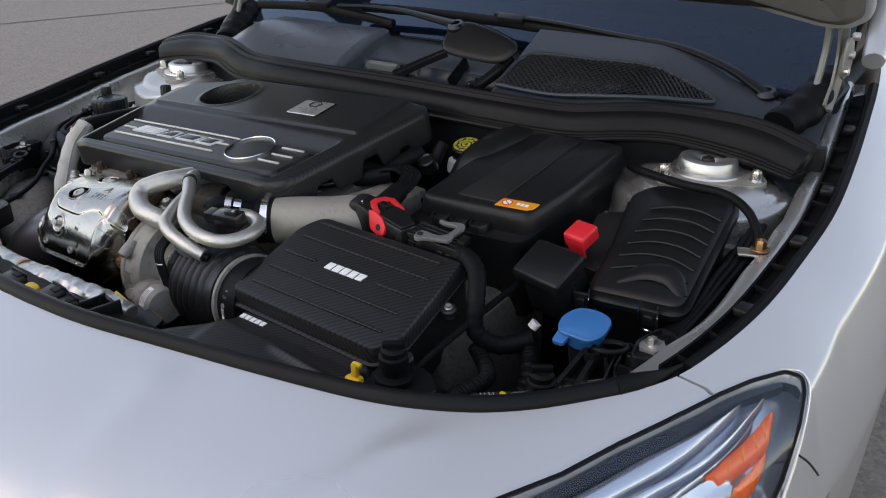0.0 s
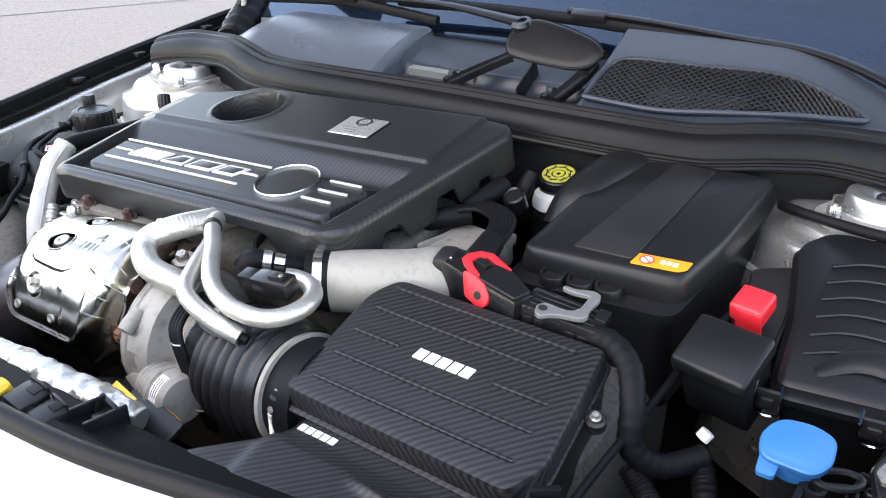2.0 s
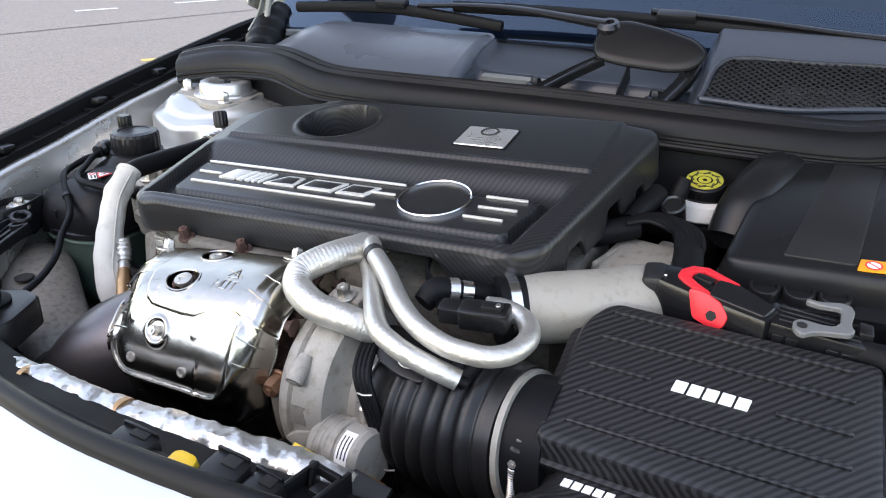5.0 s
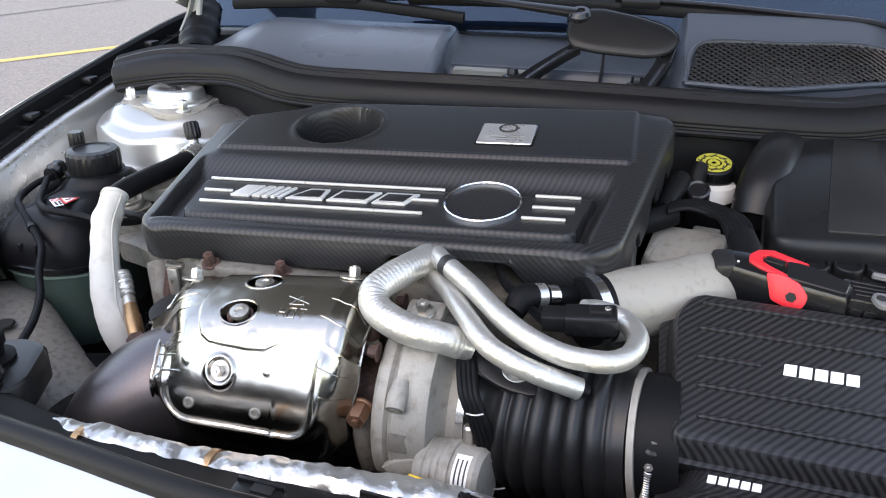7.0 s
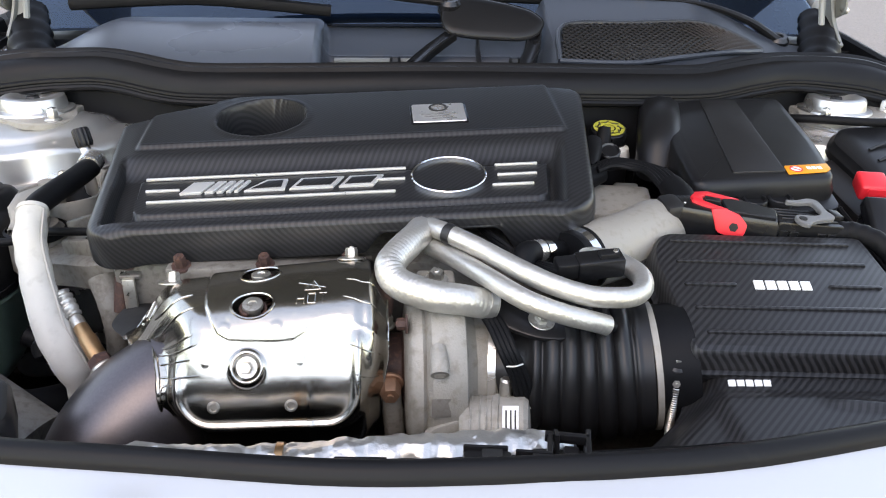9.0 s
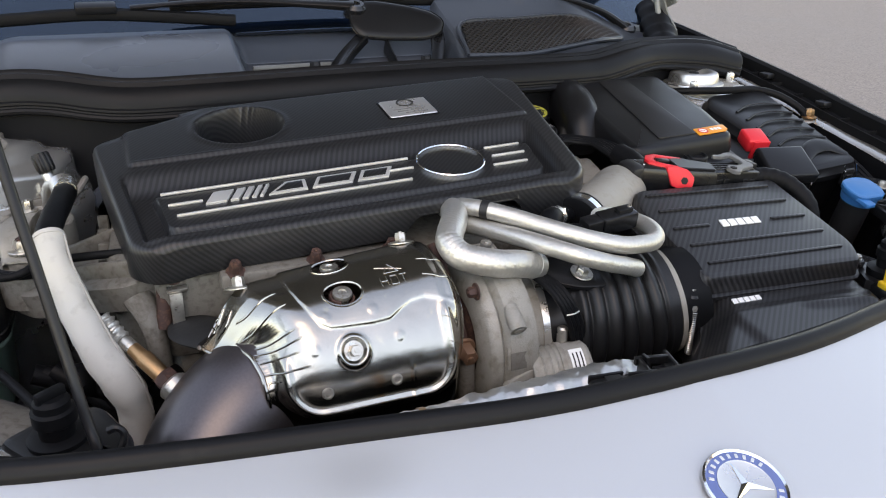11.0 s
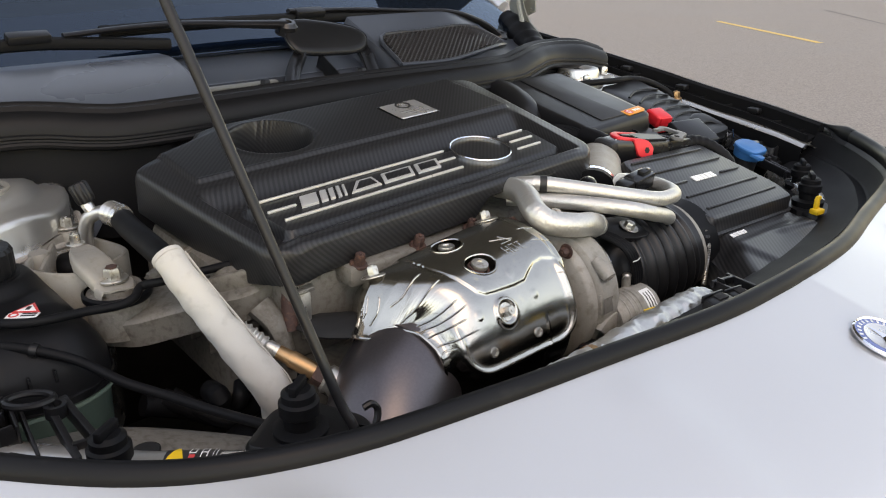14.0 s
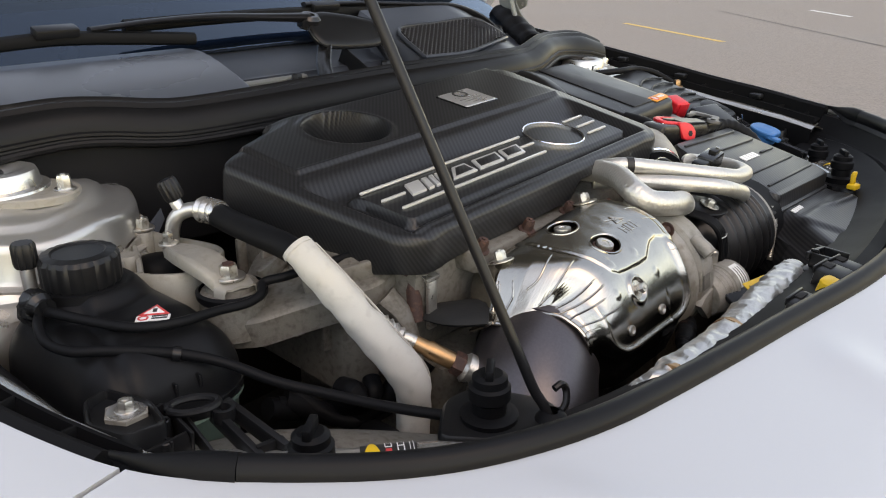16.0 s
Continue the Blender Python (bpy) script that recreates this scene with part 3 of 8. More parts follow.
for k in range(26):
    a = 2 * math.pi * k / 26
    if k % 13 not in (0, 1, 12):
        part("ring_mark", moved(rbox(0.0022, 0.0036, 0.0006, 0.0002, 1), pose(0.0231 * math.cos(a), 0.0231 * math.sin(a), 0.0021, 0, 0, math.degrees(a) - 90)), M_silverbar, emblem, "small silver mark on the ring")


# headlights
def headlight(sgn):
    poly = lamp_right if sgn > 0 else lamp_left
    s0, s1 = min(p[0] for p in poly), max(p[0] for p in poly)
    c = skin(sgn * 0.74, 0.08)
    hl = base("headlight", "clear-lens headlight with chrome reflector and amber marker", "headlight", c.x, c.y, c.z - 0.05, "headlights of the car")
    skin_ = skin_patch(s0, s1, 150, lambda s, d: inside(poly, s, d), lift=0.002, border=(poly,))
    glass = part("lens", (skin_[0], [f[::-1] for f in skin_[1]]), M_lens, hl, "clear curved lens", sharp=60)
    glass.visible_shadow = False
    big = inset(poly, -0.012) if sum(p[0] * q[1] - q[0] * p[1] for p, q in zip(poly, poly[1:] + poly[:1])) > 0 else inset(poly, 0.012)
    part("housing", skin_patch(s0 - 0.02, s1 + 0.02, 120, lambda s, d: inside(big, s, d), lift=-0.036), M_lampshell, hl, "satin silver inner housing, tinted with the sky's blue", sharp=60)
    rim = [skin(s, d) for s, d in poly]
    rim = [(p.x, p.y, p.z + 0.0005) for p in rim]
    part("gasket", tube(rim + rim[:1], 0.0024, 8, 3, caps=False), M_rubber, hl, "black lens border")

    def ribbon(upper, lower, deep, sink=0.004):
        """A smooth blade between two lines on the lens, some way under it."""
        up, lo = (spline(q, 48 // (len(q) - 1)) for q in (upper, lower))
        n = min(len(up), len(lo))
        vs = []
        for i in range(n):
            for j in range(7):
                s, d = up[i] + (lo[i] - up[i]) * (j / 6)
                p = skin(sgn * s, d - (0.006 if deep > 0.0105 else 0.0))
                vs.append((p.x, p.y, p.z - 0.7 * deep + sink * math.sin(math.pi * j / 6)))
        fs = [(i * 7 + j, i * 7 + j + 1, i * 7 + j + 8, i * 7 + j + 7) for i in range(n - 1) for j in range(6)]
        return folded((vs, fs if sgn > 0 else [f[::-1] for f in fs]), 0.010)

    part("dark_border", ribbon([(0.605, 0.090), (0.66, 0.066), (0.72, 0.046), (0.78, 0.036), (0.84, 0.037), (0.90, 0.051)], [(0.620, 0.094), (0.66, 0.074), (0.736, 0.051), (0.80, 0.042), (0.842, 0.043), (0.90, 0.055)], 0.010, 0.0), M_gloss, hl, "black band under the lens edge")
    part("light_blade", ribbon([(0.62, 0.104), (0.659, 0.084), (0.736, 0.058), (0.80, 0.049), (0.842, 0.049)], [(0.64, 0.112), (0.683, 0.090), (0.744, 0.071), (0.80, 0.056), (0.842, 0.050)], 0.018), M_lampshell, hl, "broad bright light blade")
    part("light_blade", ribbon([(0.655, 0.114), (0.709, 0.087), (0.772, 0.072), (0.821, 0.062), (0.872, 0.056)], [(0.675, 0.114), (0.72, 0.091), (0.778, 0.076), (0.823, 0.0655), (0.872, 0.058)], 0.018, 0.003), M_lampshell, hl, "thin silver light blade")
    part("light_blade", ribbon([(0.68, 0.124), (0.733, 0.095), (0.786, 0.0785), (0.84, 0.066)], [(0.69, 0.125), (0.739, 0.0975), (0.788, 0.0805), (0.84, 0.067)], 0.016, 0.003), M_lampshell, hl, "thin silver light blade")
    amber = part("side_marker", ribbon([(0.773, 0.086), (0.801, 0.078), (0.849, 0.071), (0.866, 0.069)], [(0.780, 0.093), (0.803, 0.0895), (0.838, 0.086), (0.864, 0.074)], 0.012), M_amber, hl, "ribbed amber marker")
    part("lower_marker", ribbon([(0.790, 0.099), (0.810, 0.0935), (0.828, 0.0895)], [(0.794, 0.106), (0.812, 0.0995), (0.828, 0.093)], 0.012), M_amber, amber, "second amber strip")
    for s_ in (0.790, 0.806, 0.822, 0.838):
        lo_ = float(np.interp(s_, [0.780, 0.803, 0.838, 0.864], [0.093, 0.0895, 0.086, 0.074]))
        up_ = float(np.interp(s_, [0.773, 0.801, 0.849], [0.086, 0.078, 0.071]))
        part("marker_rib", tube([(q.x, q.y, q.z - 0.0045) for q in (skin(sgn * (s_ + 0.006), up_ - 0.0045), skin(sgn * s_, lo_ - 0.007))], 0.0007, 6, 4), M_orange, amber, "pale rib across the amber marker")
    part("reflector", ribbon([(0.742, 0.096), (0.772, 0.0885), (0.790, 0.092)], [(0.750, 0.108), (0.780, 0.102), (0.792, 0.096)], 0.014, -0.003), M_lampshell, hl, "silver reflector bowl")
    for s, d in ((0.68, 0.136), (0.63, 0.150)):
        p = skin(sgn * s, d)
        part("projector", moved(lathe([(0.018, -0.02), (0.020, 0.0), (0.018, 0.003), (0.016, 0.0), (0.010, 0.006), (0, 0.008)], 28), toward((p.x, p.y, p.z - 0.034), (p.x * 1.05, p.y - 0.05, p.z - 0.01))), M_chrome, hl, "round projector bowl")
    # the wing edge's highlight beside the lens is drawn as a bright tube
    edge_ = [skin(sgn * s, d) for s, d in ((0.905, 0.047), (0.921, 0.056), (0.9255, 0.064), (0.917, 0.0745), (0.884, 0.090), (0.840, 0.1055), (0.80, 0.119), (0.74, 0.137), (0.66, 0.165))]
    part("edge_highlight", tube([(p.x, p.y, p.z + 0.0006) for p in edge_], 0.0018, 8, 8), M_alu, hl, "bright tube drawn for the highlight on the wing edge")
    gap_ = [skin(sgn * s, d) for s, d in ((0.866, 0.0985), (0.889, 0.1010), (0.912, 0.1035))]
    part("panel_gap", tube([(p.x, p.y, p.z + 0.0006) for p in gap_], 0.0013, 8, 6), M_deep, car, "dark joint between wing and bumper")
    return hl


headlight(1)
headlight(-1)

# front rubber seal: lies just inside the painted edge
seal_pts = []
for s in np.linspace(-0.815, 0.815, 40):
    p, q = skin(s, 0.0), skin(s, 0.01)
    n_ = (Vector((q.x - p.x, q.y - p.y, 0))).normalized()
    seal_pts.append((p.x - n_.x * 0.009, p.y - n_.y * 0.009, p.z))
SEALP = [(0.0085, -0.012), (0.0098, -0.004), (0.0092, 0.003), (0.0066, 0.0088), (0.0022, 0.0116), (-0.0026, 0.0114), (-0.0066, 0.0084), (-0.0090, 0.003), (-0.0096, -0.004), (-0.0080, -0.0085), (-0.0098, -0.0100), (-0.0130, -0.0150), (-0.006, -0.017), (0.006, -0.016)]
front_seal = base("front_rubber_seal", "long black rubber bonnet seal round the front of the bay", "rubber seal", 0, -0.72, 0.80)
part("bulb", sweep(seal_pts[2:38], SEALP, 3), M_sealrubber, front_seal)
part("shelf", sweep(seal_pts, [(0.002, -0.014), (0.002, -0.020), (-0.020, -0.034), (-0.052, -0.066), (-0.048, -0.066), (-0.018, -0.030), (-0.010, -0.014)], 3), M_shelf, front_seal, "black plastic shelf under the bulb")
for seg, grow in ((seal_pts[:3], lambda u: 0.2 + 0.8 * step(u, 0.0, 0.8)), (seal_pts[37:], lambda u: 1.0 - 0.8 * step(u, 0.2, 1.0))):
    part("end_joint", sweep(seg, [(a * 1.04, b * 1.03) for a, b in SEALP], 6, scale=grow), M_rubber, front_seal, "moulded end piece")
for sgn in (1, -1):
    strip, clips = [], []
    for s in np.linspace(0.82, 1.66, 30):
        p, q = skin(sgn * s, 0.0), skin(sgn * s, 0.01)
        n_ = (Vector((q.x - p.x, q.y - p.y, 0))).normalized()
        strip.append((p.x - n_.x * 0.012, p.y - n_.y * 0.012, p.z - 0.004))
    if sgn < 0:
        strip = strip[::-1]
    gut = base("wing_edge_trim", "matt black plastic gutter strip with clips along the wing edge", "trim strip", strip[15][0], strip[15][1], strip[15][2], "trim strips")
    part("strip", sweep(strip, [(0.013, -0.004), (0.012, 0.003), (0.004, 0.005), (-0.002, 0.001), (-0.005, -0.018), (-0.022, -0.024), (-0.025, -0.014), (-0.028, -0.014), (-0.029, -0.030), (-0.006, -0.026), (0.010, -0.016)], 3), M_shelf, gut)
    for k in range(1, 29, 2):
        a, b = Vector(strip[k]), Vector(strip[k + 1] if sgn > 0 else strip[k - 1])
        yaw = math.degrees(math.atan2(b.y - a.y, b.x - a.x)) + (90 if k % 4 == 1 else 76) + 4 * noise.noise((k * 1.7, sgn, 0.4))
        n_ = Vector((b.y - a.y, a.x - b.x, 0)).normalized() * sgn
        part("web", block(a.x - n_.x * 0.014, a.y - n_.y * 0.014, a.z - 0.0175, 0.022, 0.0020, 0.009, 0.0006, rz=yaw), M_shelf, gut)
    for k in (5, 11, 16, 23):
        a, b = Vector(strip[k]), Vector(strip[k + 1])
        yaw = math.degrees(math.atan2(b.y - a.y, b.x - a.x))
        part("clip", block(a.x - sgn * 0.012, a.y, a.z - 0.010, 0.024, 0.018, 0.010, 0.003, rz=yaw + 3 * noise.noise((k, sgn, 0))), M_plastic, gut)

# inner sides of the bay
bay = base("engine_bay", "silver painted inner wings and dark well of the engine bay", "engine bay", 0, -0.3, 0.4, kind="structure")
for sgn in (1, -1):
    ap = []
    for s in np.linspace(0.80, 1.75, 26):
        p, q = skin(sgn * s, 0.0), skin(sgn * s, 0.01)
        n_ = (Vector((q.x - p.x, q.y - p.y, 0))).normalized()
        ap.append((p, n_))
    vs, fs = [], []
    prof = [(0.018, -0.034), (0.036, -0.036), (0.041, -0.031), (0.058, -0.029), (0.064, -0.034), (0.066, -0.050), (0.069, -0.24), (0.07, -0.42)] if sgn > 0 else [(0.018, -0.030), (0.034, -0.030), (0.052, -0.030), (0.058, -0.036), (0.064, -0.075), (0.085, -0.12), (0.10, -0.24), (0.11, -0.42)]
    for p, n_ in ap:
        for d, z in prof:
            w = 0.003 * noise.noise((p.y * 14, d * 40, sgn))
            vs.append((p.x - n_.x * (d + w), p.y - n_.y * (d + w), p.z + z + w))
    m_ = len(prof)
    for i in range(len(ap) - 1):
        for j in range(m_ - 1):
            k = i * m_ + j
            f = (k, k + 1, k + m_ + 1, k + m_)
            fs.append(f if sgn < 0 else f[::-1])
    if sgn > 0:
        rail = [f for k, f in enumerate(fs) if k % (m_ - 1) < 4]
        part("inner_wing", (vs, rail), M_bay, bay, "silver painted inner wing rail", sharp=50)
        # silver wall in deep shade, which is put into a black colour
        part("wing_wall", (vs, [f for k, f in enumerate(fs) if k % (m_ - 1) >= 4]), M_shelf, bay, "inner wing below the rail, its shade painted black", sharp=50)
    else:
        part("inner_wing", (vs, fs), M_bay, bay, "silver painted inner wing rail", sharp=50)
# floor, firewall and front wall carry the well's deep shade in their near-black
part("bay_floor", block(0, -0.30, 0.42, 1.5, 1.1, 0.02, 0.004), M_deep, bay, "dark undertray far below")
# added black panel that darkens the shaded side of the fuse box
part("wing_shade_panel", sweep([(0.640, -0.42, 0.765), (0.668, -0.33, 0.785), (0.684, -0.22, 0.800), (0.688, -0.10, 0.815)], [(0.012, -0.16), (0.012, -0.006), (0.008, 0.0), (-0.010, 0.0), (-0.030, -0.012), (-0.030, -0.16)], 6), M_shelf, bay, "black panel added for the shade beside the fuse box")
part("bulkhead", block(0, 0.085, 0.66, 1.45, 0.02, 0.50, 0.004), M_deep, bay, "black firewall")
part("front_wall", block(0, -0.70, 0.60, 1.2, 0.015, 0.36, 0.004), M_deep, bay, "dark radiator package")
cross = [(-0.66, -0.44, 0.765), (-0.60, -0.52, 0.765), (-0.50, -0.585, 0.765), (-0.33, -0.645, 0.768), (0, -0.675, 0.772), (0.33, -0.645, 0.768), (0.50, -0.585, 0.765), (0.60, -0.52, 0.765), (0.66, -0.44, 0.765)]
part("slam_panel", sweep(cross, [(0.034, 0.012), (0.020, 0.016), (0.008, 0.006), (-0.012, 0.002), (-0.028, -0.006), (-0.034, -0.02), (-0.034, -0.05), (0.034, -0.05)], 8), M_shelf, bay, "black front crossmember")

# strut towers
def strut_tower(sgn):
    x, y, z = sgn * 0.582, 0.0, 0.890
    tw = base("strut_tower", "silver painted strut tower with bare metal top mount", "strut tower", x, y, z - 0.12, "strut towers")
    prof = [(0.0, -0.024), (0.050, -0.023), (0.070, -0.022), (0.090, -0.025), (0.098, -0.030), (0.102, -0.036), (0.108, -0.039), (0.124, -0.042), (0.129, -0.045), (0.131, -0.052), (0.133, -0.078), (0.138, -0.086), (0.146, -0.092), (0.150, -0.110), (0.154, -0.22), (0.154, -0.36)]
    dome = lathe(prof[::-1], 64)
    vs = []
    for a, b, c in dome[0]:
        r = math.hypot(a, b)
        th = math.atan2(b, a)
        k = 1 + 0.05 * step(r, 0.06, 0.12) * math.cos(2 * th) - 0.14 * step(r, 0.10, 0.15) * max(0, sgn * math.cos(th))
        lobes = 0.006 * step(r, 0.05, 0.075) * (1 - step(r, 0.085, 0.115)) * math.cos(3 * (th - math.pi / 2))
        ribs = 0.003 * step(r, 0.09, 0.12) * math.cos(6 * th + 0.4)
        vs.append((x + a * k, y + b * k, z + c + lobes + ribs))
    part("tower", (vs, dome[1]), M_bay, tw, "silver painted pressed tower", sharp=60)
    flange = []
    for q in range(72):
        th = 2 * math.pi * q / 72
        w = 0.072 + 0.016 * math.cos(3 * (th - radians(112 if sgn > 0 else 68))) + 0.0012 * noise.noise((q * 0.5, sgn, 0.9))
        flange.append((x + w * math.cos(th), y + w * math.sin(th)))
    part("flange", stack(flange, [(0.0, z - 0.026), (0.0, z - 0.0185), (0.0015, z - 0.0170), (0.010, z - 0.0165)]), M_castpale, tw, "pale three-lobed mount flange")
    part("top_mount", moved(lathe([(0.054, -0.020), (0.052, -0.014), (0.044, -0.0125), (0.0425, -0.002), (0.0405, 0.003), (0.036, 0.0045), (0.027, 0.004), (0.024, 0.002), (0.016, -0.004), (0.013, -0.012), (0, -0.012)], 48), T(x, y, z)), M_alu, tw, "bare metal bearing cup")
    part("nut", moved(hexhead(0.010, 0.010, 1.3), T(x, y, z - 0.010)), M_matt, tw, "dark centre nut")
    for k in range(3):
        a = math.radians((112 if sgn > 0 else 68) + 120 * k)
        part("stud_nut", moved(hexhead(0.0075, 0.014, 1.5), T(x + 0.074 * math.cos(a), y + 0.074 * math.sin(a), z - 0.018)), M_alu, tw)
    bead = []
    for q in range(49):
        th = 2 * math.pi * q / 48
        k = 1 + 0.05 * math.cos(2 * th) - 0.14 * max(0, sgn * math.cos(th))
        w = 0.1400 + 0.0015 * noise.noise((q * 0.7, sgn, 0.4))
        bead.append((x + w * k * math.cos(th), y + w * k * math.sin(th), z - 0.086 + 0.003 * math.cos(6 * th + 0.4)))
    part("sealer_bead", tube(bead, 0.0042, 8, 2, caps=False), M_seam, tw, "pale brushed seam sealer")
    if sgn < 0:
        part("shelf", block(x + sgn * 0.075, y - 0.02, z - 0.125, 0.14, 0.28, 0.06, 0.025), M_bay, tw, "painted ledge round the tower")
    return tw


strut_tower(1)
strut_tower(-1)

# cowl rubber seal across the bay
half_seal = [(0.712, 0.034, 0.897), (0.690, 0.036, 0.904), (0.64, 0.040, 0.915), (0.57, 0.040, 0.922), (0.50, 0.028, 0.926), (0.447, 0.010, 0.924), (0.40, -0.006, 0.918), (0.352, -0.018, 0.915), (0.25, -0.034, 0.918)]
cs = [(-x, y, z) for x, y, z in half_seal] + [(0, -0.042, 0.922)] + half_seal[::-1]
CSP = [(0.012, -0.030), (0.022, -0.0275), (0.0258, -0.0250), (0.0268, -0.0215), (0.0250, -0.0188), (0.0222, -0.0180), (0.0218, -0.0160), (0.0232, -0.0140), (0.0228, -0.0112), (0.0200, -0.0095), (0.0192, -0.004), (0.0165, 0.003), (0.0110, 0.0095), (0.0045, 0.0140), (-0.0005, 0.0150), (-0.0022, 0.0170),
       (-0.0048, 0.0205), (-0.0085, 0.0212), (-0.0112, 0.0190), (-0.0122, 0.0186), (-0.0140, 0.0222), (-0.0175, 0.0245), (-0.0215, 0.0232), (-0.0235, 0.019), (-0.0235, -0.024)]
cowl_seal = base("cowl_rubber_seal", "broad black rubber seal across the back of the engine bay", "rubber seal", 0, 0, 0.90)


def seal_scale(u):
    """The seal swells a little over the strut towers and closes at its ends."""
    end = min(u, 1 - u)
    return (0.55 + 0.45 * step(end, 0.0, 0.022)) * (1.0 + 0.13 * math.exp(-((end - 0.12) / 0.06) ** 2))


vs, fs = sweep(cs, CSP, 14, scale=seal_scale)
vs = [(x, y + 0.0009 * noise.noise((x * 9, 0.2, z * 30)), z + 0.0016 * noise.noise((x * 14, y * 14, 1.0)) * step(abs(x), 0.30, 0.45)) for x, y, z in vs]
part("body", (vs, fs), M_sealrubber, cowl_seal, sharp=34)
part("carrier", sweep(cs[2:-2], [(0.004, -0.022), (0.008, -0.030), (0.004, -0.15), (-0.012, -0.15), (-0.012, -0.022)], 8), M_shelf, cowl_seal, "black plastic strip that carries the seal")
for sgn in (1, -1):
    end_ = [(sgn * x, y, z) for x, y, z in half_seal[:3]]
    part("end_clip", tube([end_[0], end_[1]], [0.006, 0.010], 10, 4), M_shelf, cowl_seal, "moulded end of the seal")

# ---- cowl ----
cowl = base("windscreen_cowl", "black plastic windscreen cowl with a mesh air grille", "cowl", 0, 0.15, 0.90, kind="structure")


def cowl_z(x, y):
    """A domed fairing on one side, a sunk middle with a ledge, a sloping field with the grille on the other."""
    side = 0.075 * step(abs(x), 0.40, 0.64)
    field = 0.914 + 0.49 * (y - 0.05) - side
    fairing = 0.968 - 0.95 * max(0.0, 0.195 - y) ** 1.5 - 0.055 * step(-x, 0.50, 0.66)
    sunk = 0.903 + 0.020 * step(y, 0.128, 0.146) + 0.40 * max(0.0, y - 0.150)
    a, b = step(x, -0.203, -0.178), step(x, 0.148, 0.174)
    tuck = 0.12 * step(abs(x), 0.34, 0.46) * (1 - step(y, 0.020, 0.050))
    return fairing * (1 - a) + (sunk * (1 - b) + field * b) * a - tuck


part("panel", relief(200, 70, lambda y: -0.1905, lambda y: 0.715 - 0.1 * (y - 0.02), -0.01, 0.232, cowl_z, [(0.001, 0.02)]), M_cowl, cowl, "moulded satin black cowl", sharp=30)
part("fairing", relief(140, 70, lambda y: -0.715 + 0.1 * (y - 0.02), lambda y: -0.1915, -0.01, 0.232, cowl_z, [(0.0005, 0.02)]), M_fairing, cowl, "smooth fairing, reflected sky put into its bluish grey", sharp=30)
# the ledge's upward face catches light; a pale strip paints that brightness
part("ledge", sweep([(-0.172, 0.137, 0.9155), (-0.10, 0.138, 0.9155), (-0.045, 0.139, 0.9155)], [(0.007, -0.010), (0.009, 0.002), (0.006, 0.0045), (-0.006, 0.0052), (-0.009, 0.002), (-0.009, -0.010)], 6), M_hinge, cowl, "pale grey strip that paints the light on the sunk ledge")


def grille():
    """A diamond mesh of crossed bars within a leaf-shaped frame."""
    frame_line = [(0.173, 0.072), (0.193, 0.154), (0.30, 0.162), (0.415, 0.167), (0.480, 0.168), (0.533, 0.166), (0.50, 0.137), (0.45, 0.106), (0.36, 0.080), (0.28, 0.068)]
    p3 = lambda x, y, h=0.007: (x, y, cowl_z(x, y) + h)
    shapes = []
    for fam in (1, -1):
        k = -0.7
        while k < 0.9:
            pts = []
            for i in range(200):
                x = 0.16 + 0.39 * i / 199
                y = k + fam * x * 0.80
                if inside(frame_line, x, y):
                    pts.append((x, y))
                elif len(pts) > 1:
                    break
            if len(pts) > 2:
                mid = pts[len(pts) // 2]
                shapes.append(tube([p3(*pts[0]), p3(*mid), p3(*pts[-1])], 0.0017, 5, 5))
            k += 0.0090
    return frame_line, shapes, p3


fl, bars, p3 = grille()
gset = part("grille", join(*bars), M_plastic, cowl, "fine diamond mesh of black plastic")
part("grille_frame", tube([p3(x, y, 0.006) for x, y in fl + fl[:1]], 0.004, 8, 6), M_cowl, gset)
# black sheet just above the cowl paints the shade behind the mesh holes
part("mesh_shade", relief(40, 10, lambda y: 0.178 + 0.22 * (y - 0.07), lambda y: 0.30 + 2.3 * (y - 0.07), 0.07, 0.160, lambda x, y: cowl_z(x, y) + 0.0015), M_deep, gset, "black sheet that paints the shade under the mesh")
part("filter_mat", relief(30, 8, lambda y: 0.255 + 0.3 * (y - 0.08), lambda y: 0.365 + 0.9 * (y - 0.08), 0.080, 0.118, lambda x, y: cowl_z(x, y) + 0.003), M_greyplastic, gset, "pale filter under the mesh")

# flat cap over the wiper drive, tipped towards the front
sc = base("wiper_drive_cover", "flat rounded black plastic cover on two braces", "cover", 0.077, 0.165, 0.982, rx=47, own=True)
capm = pose(0.077, 0.165, 0.982, 47, 0, 0)
cap_poly = rounded([(-0.072, -0.030), (-0.030, -0.037), (0.045, -0.041), (0.074, -0.032), (0.087, -0.006), (0.068, 0.013), (0.02, 0.029), (-0.035, 0.040), (-0.062, 0.036), (-0.082, 0.004)], 0.018, 6)
part("lid", stack(cap_poly, [(0.006, -0.014), (0.001, -0.009), (0, -0.002), (0.0015, 0.0), (0.005, 0.0014), (0.012, 0.002)]), M_plastic, sc)
part("edge", tube([(x, y, -0.0025) for x, y in inset(cap_poly, -0.0004)] + [(*inset(cap_poly, -0.0004)[0], -0.0025)], 0.0016, 6, 1, caps=False), M_gloss, sc, "shiny rim")
